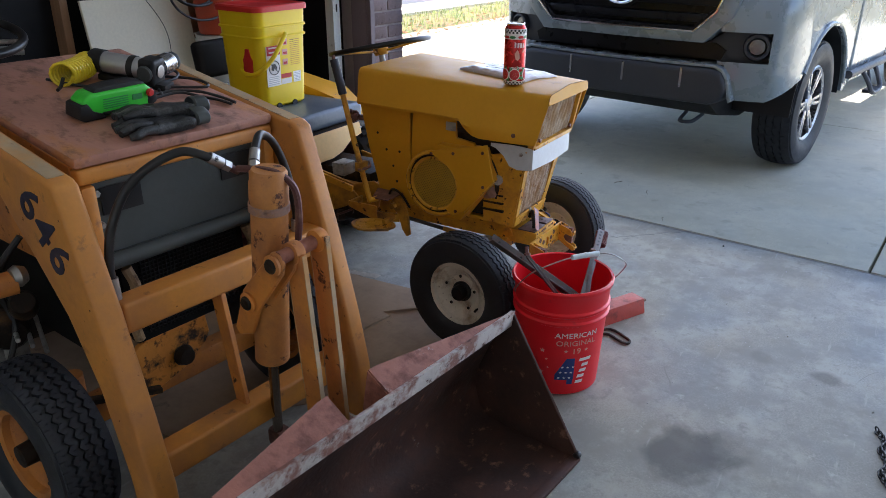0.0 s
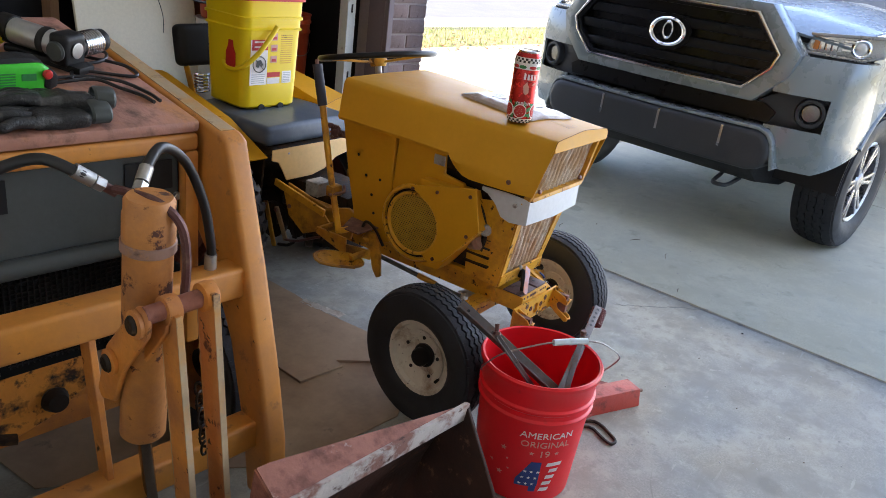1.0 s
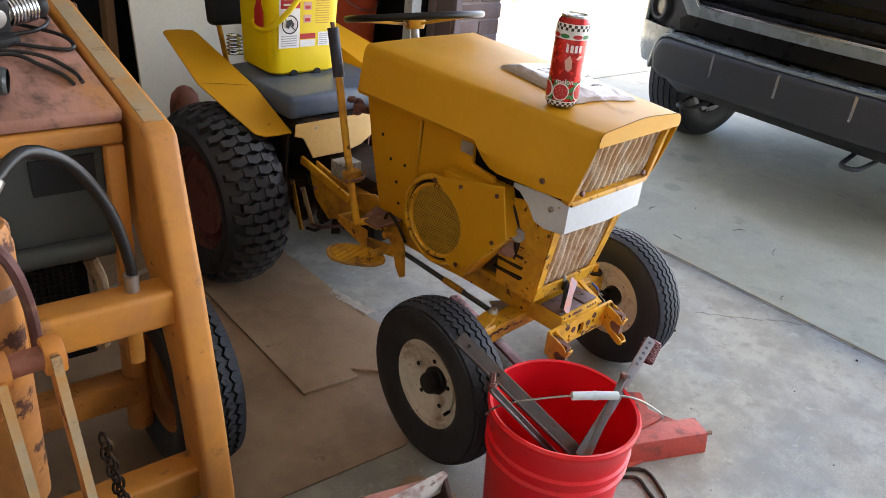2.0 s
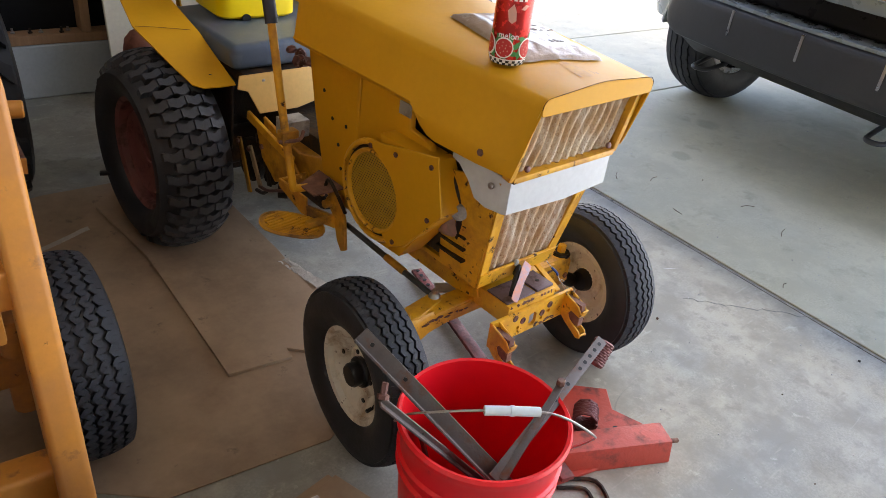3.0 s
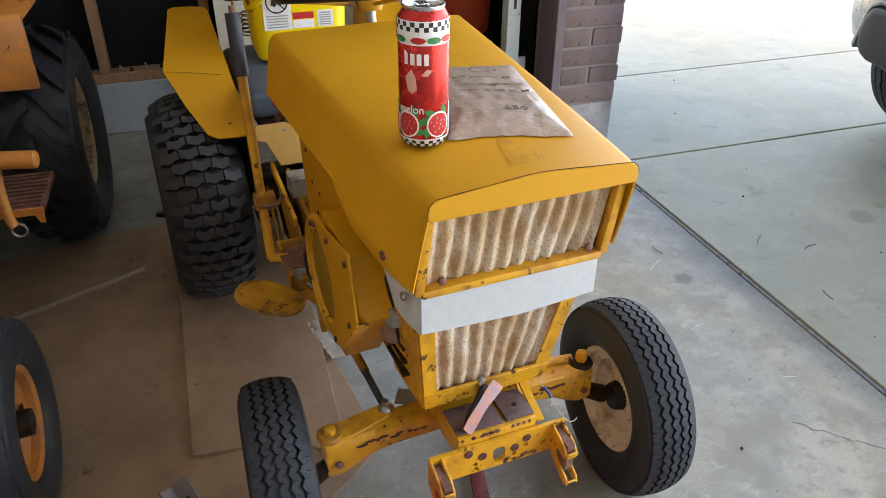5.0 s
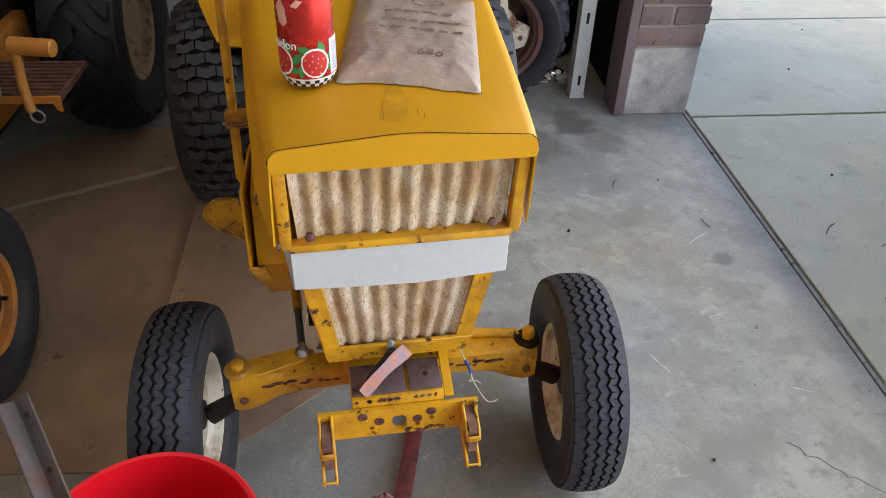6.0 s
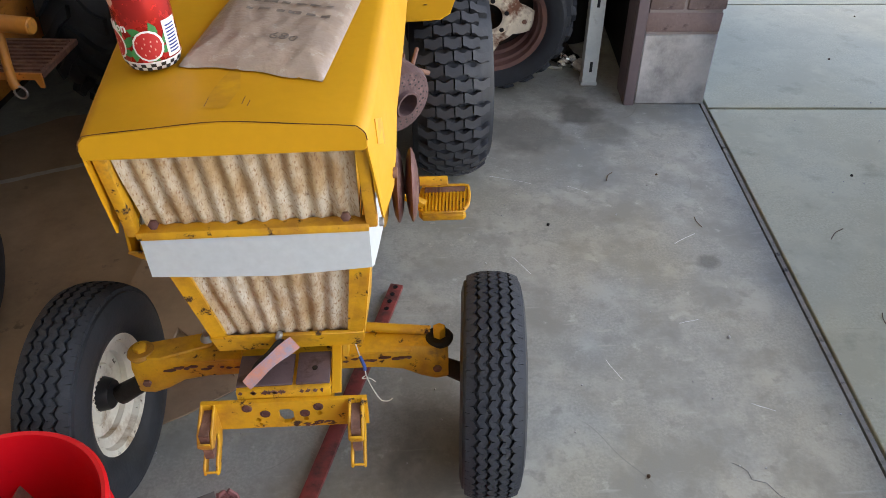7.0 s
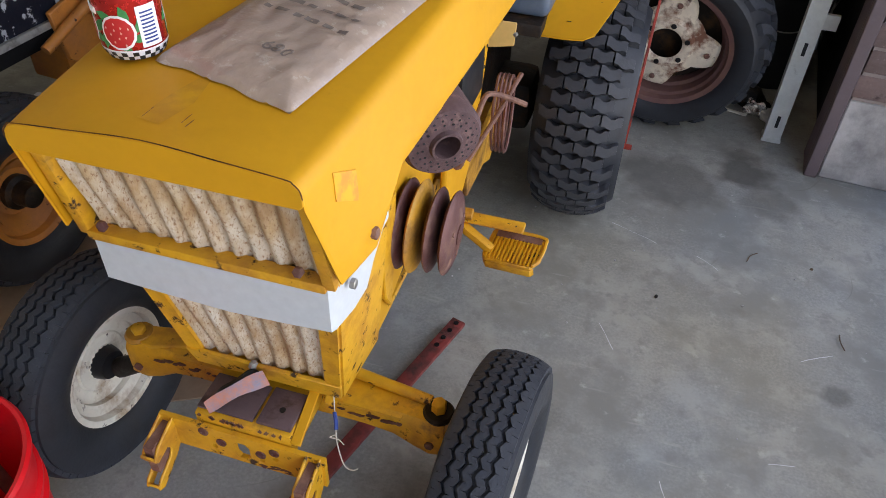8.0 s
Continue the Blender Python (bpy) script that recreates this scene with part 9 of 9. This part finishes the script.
add("lower_bumper", nose_piece(both([(0.590, 0.674), (0.632, 0.664), (0.660, 0.636), (0.678, 0.590), (0.680, 0.550), (0.664, 0.510), (0.632, 0.484), (0.590, 0.472)]), F - 0.012, F + 0.22, 0.034, 4), M_truckblack, "matt black lower bumper")
for s in (-1, 1):
    add("bumper_bezel", nose_piece([(s * y, z) for y, z in ((0.0, 0.690), (0.600, 0.694), (0.648, 0.676), (0.676, 0.640), (0.712, 0.505), (0.694, 0.492), (0.664, 0.620), (0.642, 0.656), (0.598, 0.676), (0.0, 0.674))], F + 0.000, F + 0.14, 0.006), M_truck, "grey bezel edging the black lower bumper")
add("intake", nose_piece(both([(0.56, 0.795), (0.62, 0.76), (0.60, 0.71)]), F + 0.09, F + 0.12, 0.0), M_gloss)
for y in (-0.43, -0.08, 0.275):
    add("bumper_slit", nose_piece([(y - 0.006, 0.556), (y + 0.006, 0.556), (y + 0.006, 0.664), (y - 0.006, 0.664)], F - 0.014, F + 0.01, 0.001), M_alloy)
add("skid_pan", prism([(F + 0.05, 0.480), (F + 0.20, 0.385), (F + 0.55, 0.320), (F + 0.75, 0.335), (F + 0.75, 0.48)], "y", -0.60, 0.60, 0.02, 2), M_blackplastic)

# hood and fenders as one skin each
rows = []
for i in range(9):
    x = -0.80 + 1.42 * i / 8
    row = []
    for j in range(17):
        y = -0.86 + 1.72 * j / 16
        t = abs(y) / 0.86
        z = 1.205 + 0.075 * min(1, i / 5) - 0.05 * t * t * t + 0.018 * math.exp(-((abs(y) - 0.45) / 0.12) ** 2) - (0.05 if i == 0 else 0.0)
        row.append((x + (0.10 * y * y + 0.75 * max(0, abs(y) - 0.62) ** 2) * (1 - i / 8), y, z))
    rows.append(row)
add("hood", sheet(rows, 0.012), M_truck, "broad grey hood with raised flanks")


def side_skin(s):
    """Fender and side with a round wheel arch, bulged outwards."""
    cz = ARCH_Z
    arch = [(ARCH_X + ARCH_R * math.cos(a), cz + ARCH_R * math.sin(a)) for a in [radians(139.5 - i * 10.7) for i in range(14)]]
    outline = [(-0.517, 1.002), (-0.60, 1.13), (0.62, 1.235), (0.62, 0.40)] + [(x, max(z, 0.40)) for x, z in reversed(arch)]
    own = prism(outline, "y", s * 0.86, s * 0.945, 0.012, 2)
    cut_along(own, "z", [0.55, 0.7, 0.85, 1.0, 1.1, 1.18])
    for v in own.verts:
        k = abs(v.co.y) > 0.9
        flare = math.exp(-((math.hypot(v.co.x - ARCH_X, v.co.z - cz) - 0.50) / 0.06) ** 2)
        if k:
            v.co.y = s * (0.925 + 0.030 * flare - 0.10 * max(0, v.co.z - 0.95) ** 1.3 - 0.10 * max(0.0, -v.co.x - 0.45))
    return own


for s in (-1, 1):
    add("front_fender", side_skin(s), M_truck, "grey fender with a wheel arch")
    lin = [[(ARCH_X + ARCH_R * math.cos(a), s * y, ARCH_Z + ARCH_R * math.sin(a)) for a in [math.pi * i / 14 for i in range(15)]] for y in (0.93, 0.55)]
    add("arch_liner", sheet(lin, 0.006), M_blackplastic)
    door = prism([(0.63, 0.42), (0.63, 1.24), (2.35, 1.26), (2.35, 0.42)], "y", s * 0.84, s * 0.935, 0.02, 3)
    dr = add("door", door, M_truck, "grey door with a pull handle")
    part("door_handle", box((1.38, s * 0.938, 1.04), (1.56, s * 0.965, 1.075), 0.008), M_truckblack, dr)
    part("door_gap", box((1.545, s * 0.934, 0.43), (1.552, s * 0.937, 1.25)), M_black, dr)
    bed = prism([(2.36, 0.45), (2.36, 1.27), (4.35, 1.28), (4.35, 0.55), (3.78, 0.55)] + [(3.24 + 0.48 * math.cos(a), 0.385 + 0.48 * math.sin(a)) for a in [radians(20 + i * 14) for i in range(11)]], "y", s * 0.84, s * 0.935, 0.015, 2)
    add("bed_side", bed, M_truck)
    stp = add("side_step", rod((0.46, s * 0.965, 0.500), (2.45, s * 0.965, 0.470), 0.026, 14), M_truckblack, "black tubular side step")
    for x in (0.80, 1.75):
        part("step_drop", tube([(x, s * 0.975, 0.478), (x + 0.03, s * 1.02, 0.40), (x + 0.06, s * 1.045, 0.335), (x + 0.27, s * 1.045, 0.335), (x + 0.30, s * 1.02, 0.40), (x + 0.33, s * 0.975, 0.478)], 0.016, 8, 3), M_truckblack, stp)
        part("step_tread", box((x + 0.06, s * 0.985, 0.330), (x + 0.27, s * 1.040, 0.345), 0.004), M_truckblack, stp)
        part("step_stay", rod((x + 0.165, s * 0.970, 0.475), (x + 0.165, s * 1.01, 0.345), 0.010, 8), M_truckblack, stp)
    lip = tube([(ARCH_X + (ARCH_R + 0.006) * math.cos(a), s * 0.950, ARCH_Z + (ARCH_R + 0.006) * math.sin(a)) for a in [radians(8 + i * 11.8) for i in range(13)]], 0.014, 8, 2)
    add("arch_lip", lip, M_truck, "rolled lip round the wheel arch")
    hook = add("tow_hook", tube([(-0.70, s * 0.40, 0.375), (-0.80, s * 0.41, 0.352), (-0.845, s * 0.43, 0.350), (-0.845, s * 0.47, 0.350), (-0.80, s * 0.49, 0.352), (-0.70, s * 0.50, 0.375)], 0.011, 8, 4), M_truckblack, "black tow hook under the bumper")
    add("wing_mirror", box((0.72, s * 0.96, 1.24), (0.86, s * 1.14, 1.42), 0.03, 3), M_truck)
    for wx in (ARCH_X, 3.24):
        wheel = add("road_wheel", lathe([(0.225, -0.10), (0.232, -0.095), (0.232, 0.098), (0.222, 0.104), (0.205, 0.095), (0.200, -0.10)], 44, None, None, True), M_alloy, "dark-tyred alloy wheel", None, pose(wx - (0.07 if s > 0 else 0.0), s * (0.862 if s > 0 else 0.806), 0.388, 0, 0, 90 if s > 0 else -90))
        shod(wheel, 0.388, 0.124, 0.225, 0.009, 0.018, rib_tread(0.388, 0.124, 5, 84, 0.0025, 0.030), M_roadtyre, "", 64)
        for k in range(6):
            a = k * math.pi / 3
            for o in (-0.16, 0.16):
                part("spoke", bar((0.075, 0.045 * math.cos(a + o), 0.045 * math.sin(a + o)), (0.088, 0.212 * math.cos(a + o * 0.75), 0.212 * math.sin(a + o * 0.75)), 0.024, 0.030, 0.005, None, (1, 0, 0)), M_alloy, wheel)
        part("wheel_back", lathe([(0, 0.02), (0.205, 0.02), (0.205, 0.03), (0, 0.03)], 36), M_gloss, wheel)
        part("centre_cap", lathe([(0.06, 0.05), (0.06, 0.082), (0.045, 0.095), (0, 0.097)], 24), M_alloy, wheel)
add("cab", prism([(0.60, 1.22), (1.18, 1.70), (1.40, 1.76), (2.10, 1.76), (2.30, 1.70), (2.36, 1.24)], "y", -0.70, 0.70, 0.06, 3), M_truck, "grey cab")
add("windscreen", plate([(0.63, -0.66, 1.255), (0.63, 0.66, 1.255), (1.17, 0.58, 1.705), (1.17, -0.58, 1.705)], 0.01), M_winglass, "raked windscreen")
for s in (-1, 1):
    add("side_window", prism([(0.85, 1.30), (1.30, 1.66), (2.12, 1.66), (2.25, 1.30)], "y", s * 0.700, s * 0.708, 0.002, 1), M_winglass)
add("bed_floor", box((2.36, -0.84, 0.60), (4.33, 0.84, 0.66)), M_truckblack)
add("tailgate", box((4.30, -0.84, 0.62), (4.36, 0.84, 1.27), 0.01), M_truck)
bm = box((-0.60, -0.50, 0.40), (4.2, 0.50, 0.52), 0.02)
add("chassis", bm, M_blackplastic)
add("front_axle", rod((0.0, -0.70, 0.36), (0.0, 0.70, 0.36), 0.05, 12), M_grease)
for s in (-1, 1):
    add("control_arm", bar((-0.10, s * 0.30, 0.33), (-0.02, s * 0.70, 0.31), 0.10, 0.06, 0.02), M_grease)
    add("brake_hub", lathe([(0, -0.08), (0.09, -0.08), (0.15, -0.04), (0.15, 0.02), (0, 0.02)], 24, None, pose(0, s * 0.66, 0.384, 0, 0, 90 if s > 0 else -90)), M_ali)
add("belly", box((-0.72, -0.62, 0.46), (0.60, 0.62, 1.10), 0.03), M_blackplastic)


# ---- small litter on the slab and driveway ----
def litter():
    r = random.Random(21)
    for x, y in ((0.694, -0.536), (0.685, -0.117), (0.98, 0.25), (1.05, -0.6), (0.45, -0.75), (1.0, 0.95), (0.62, 0.72), (0.9, -0.9), (1.6, 0.9), (1.9, 1.7), (2.2, 2.1), (1.75, 0.4), (0.1, -0.8), (0.3, -1.0)):
        s = r.uniform(0.0025, 0.0055)
        bm = bmesh.new()
        bmesh.ops.create_icosphere(bm, subdivisions=1, radius=s)
        for v in bm.verts:
            v.co = v.co * r.uniform(0.6, 1.2)
            v.co.z = max(v.co.z, -s * 0.4)
        solid("debris_crumb", bm, r.choice((M_stick, M_gap, M_footing)), "small crumb of dirt on the concrete", "debris", "crumbs", m=pose(x, y, s * 0.45, 0, 0, r.uniform(0, 360)))
    for x, y, a, n in ((1.42, 0.62, 40, 0.07), (1.55, 0.52, 10, 0.06), (1.38, 0.28, 80, 0.05), (1.05, 0.70, 100, 0.05), (1.7, 0.15, -30, 0.06), (1.62, -0.05, 20, 0.07), (0.85, 0.95, 60, 0.05), (1.25, -0.25, 15, 0.04)):
        bm = tube([(-n / 2, 0, 0.002), (0, 0.004, 0.004), (n / 2, -0.002, 0.002)], 0.0014, 5, 3)
        solid("dry_twig", bm, M_stick, "short dry twig on the concrete", "twig", "twigs", m=pose(x, y, 0.001, 0, 0, a))
    bm = bmesh.new()
    for _ in range(380):
        x, y = r.uniform(-0.6, 3.2), r.uniform(-1.4, 1.5)
        s = r.uniform(0.0008, 0.0028)
        bmesh.ops.create_icosphere(bm, subdivisions=1, radius=s, matrix=Matrix.Translation((x, y, s * 0.6)))
    solid("grit", bm, M_footing, "scattered grit on the concrete", kind="stuff")


litter()

# red rod leaning on the worn wheel, and rubbish at the track's foot
rp_ = thing("red_rod", Matrix.Identity(4), "thin red-painted steel rod leaning on the worn wheel", "rod")
part("rod_shaft", bar((0.469, 1.376, 0.004), (0.480, 1.452, 0.47), 0.016, 0.008, 0.002, None, (1, 0, 0)), M_redbar, rp_)
part("rod_foot", box((0.445, 1.362, 0.0), (0.492, 1.388, 0.005), 0.001), M_redbar, rp_)


def scrap(m, seed, material, label, size):
    bm = bmesh.new()
    bmesh.ops.create_icosphere(bm, subdivisions=3, radius=size)
    for v in bm.verts:
        n = noise.noise(v.co * (1.3 / size) + Vector((seed, 0, 0)))
        v.co *= 1 + 0.55 * n
        v.co.z = max(-size * 0.55, v.co.z * 0.8)
    for v in bm.verts:
        v.co.z += size * 0.55
    solid("crumpled_wrapper", bm, material, label, "litter", "rubbish by the track", m=m, sharp=12.0)


scrap(pose(0.868, 1.735, 0.0, 0, 0, 20), 2.0, M_canmetal, "crumpled silvery foil wrapper on the floor", 0.040)
scrap(pose(0.905, 1.700, 0.0, 0, 0, 70), 5.0, M_whitepail, "crumpled pale plastic wrapper on the floor", 0.026)
scrap(pose(0.845, 1.790, 0.0, 0, 0, 140), 8.0, M_grease, "crumpled dark rag on the floor", 0.050)
solid("pale_stick", bar((0.70, 1.74, 0.004), (0.84, 1.70, 0.004), 0.010, 0.006, 0.001), M_whiteboard, "short pale wooden stick on the floor", "stick")

# small things along the sill plate
rs = random.Random(12)
for k in range(7):
    u, v = -1.88 + 0.055 * k + rs.uniform(-0.015, 0.015), WALL_V + 0.035 + rs.uniform(-0.012, 0.02)
    h = rs.uniform(0.012, 0.026)
    solid("loose_bolt", lathe([(0, 0), (0.010, 0), (0.010, 0.006), (0.005, 0.007), (0.005, h), (0, h)], 6, None, pose(0, 0, 0, 0, -90, 0)), M_grease if k % 2 else M_steel, "loose rusty bolt standing on the sill", "bolt", "bolts on the sill", m=GARAGE @ Matrix.Translation((u, v, 0.2725)))

# mauve bottle behind the tractor's wheel
up_ = pose(0, 0, 0, 0, -90, 0)
solid("gas_bottle", lathe([(0, 0), (0.050, 0), (0.056, 0.008), (0.056, 0.440), (0.048, 0.480), (0.028, 0.505), (0.010, 0.514), (0, 0.516)], 28, None, up_), M_pink, "dull mauve steel bottle standing behind the wheel", "gas bottle", m=pose(-0.205, 1.60, 0.0))


# ---- pieces of the setting, last ----
pier_bricks()
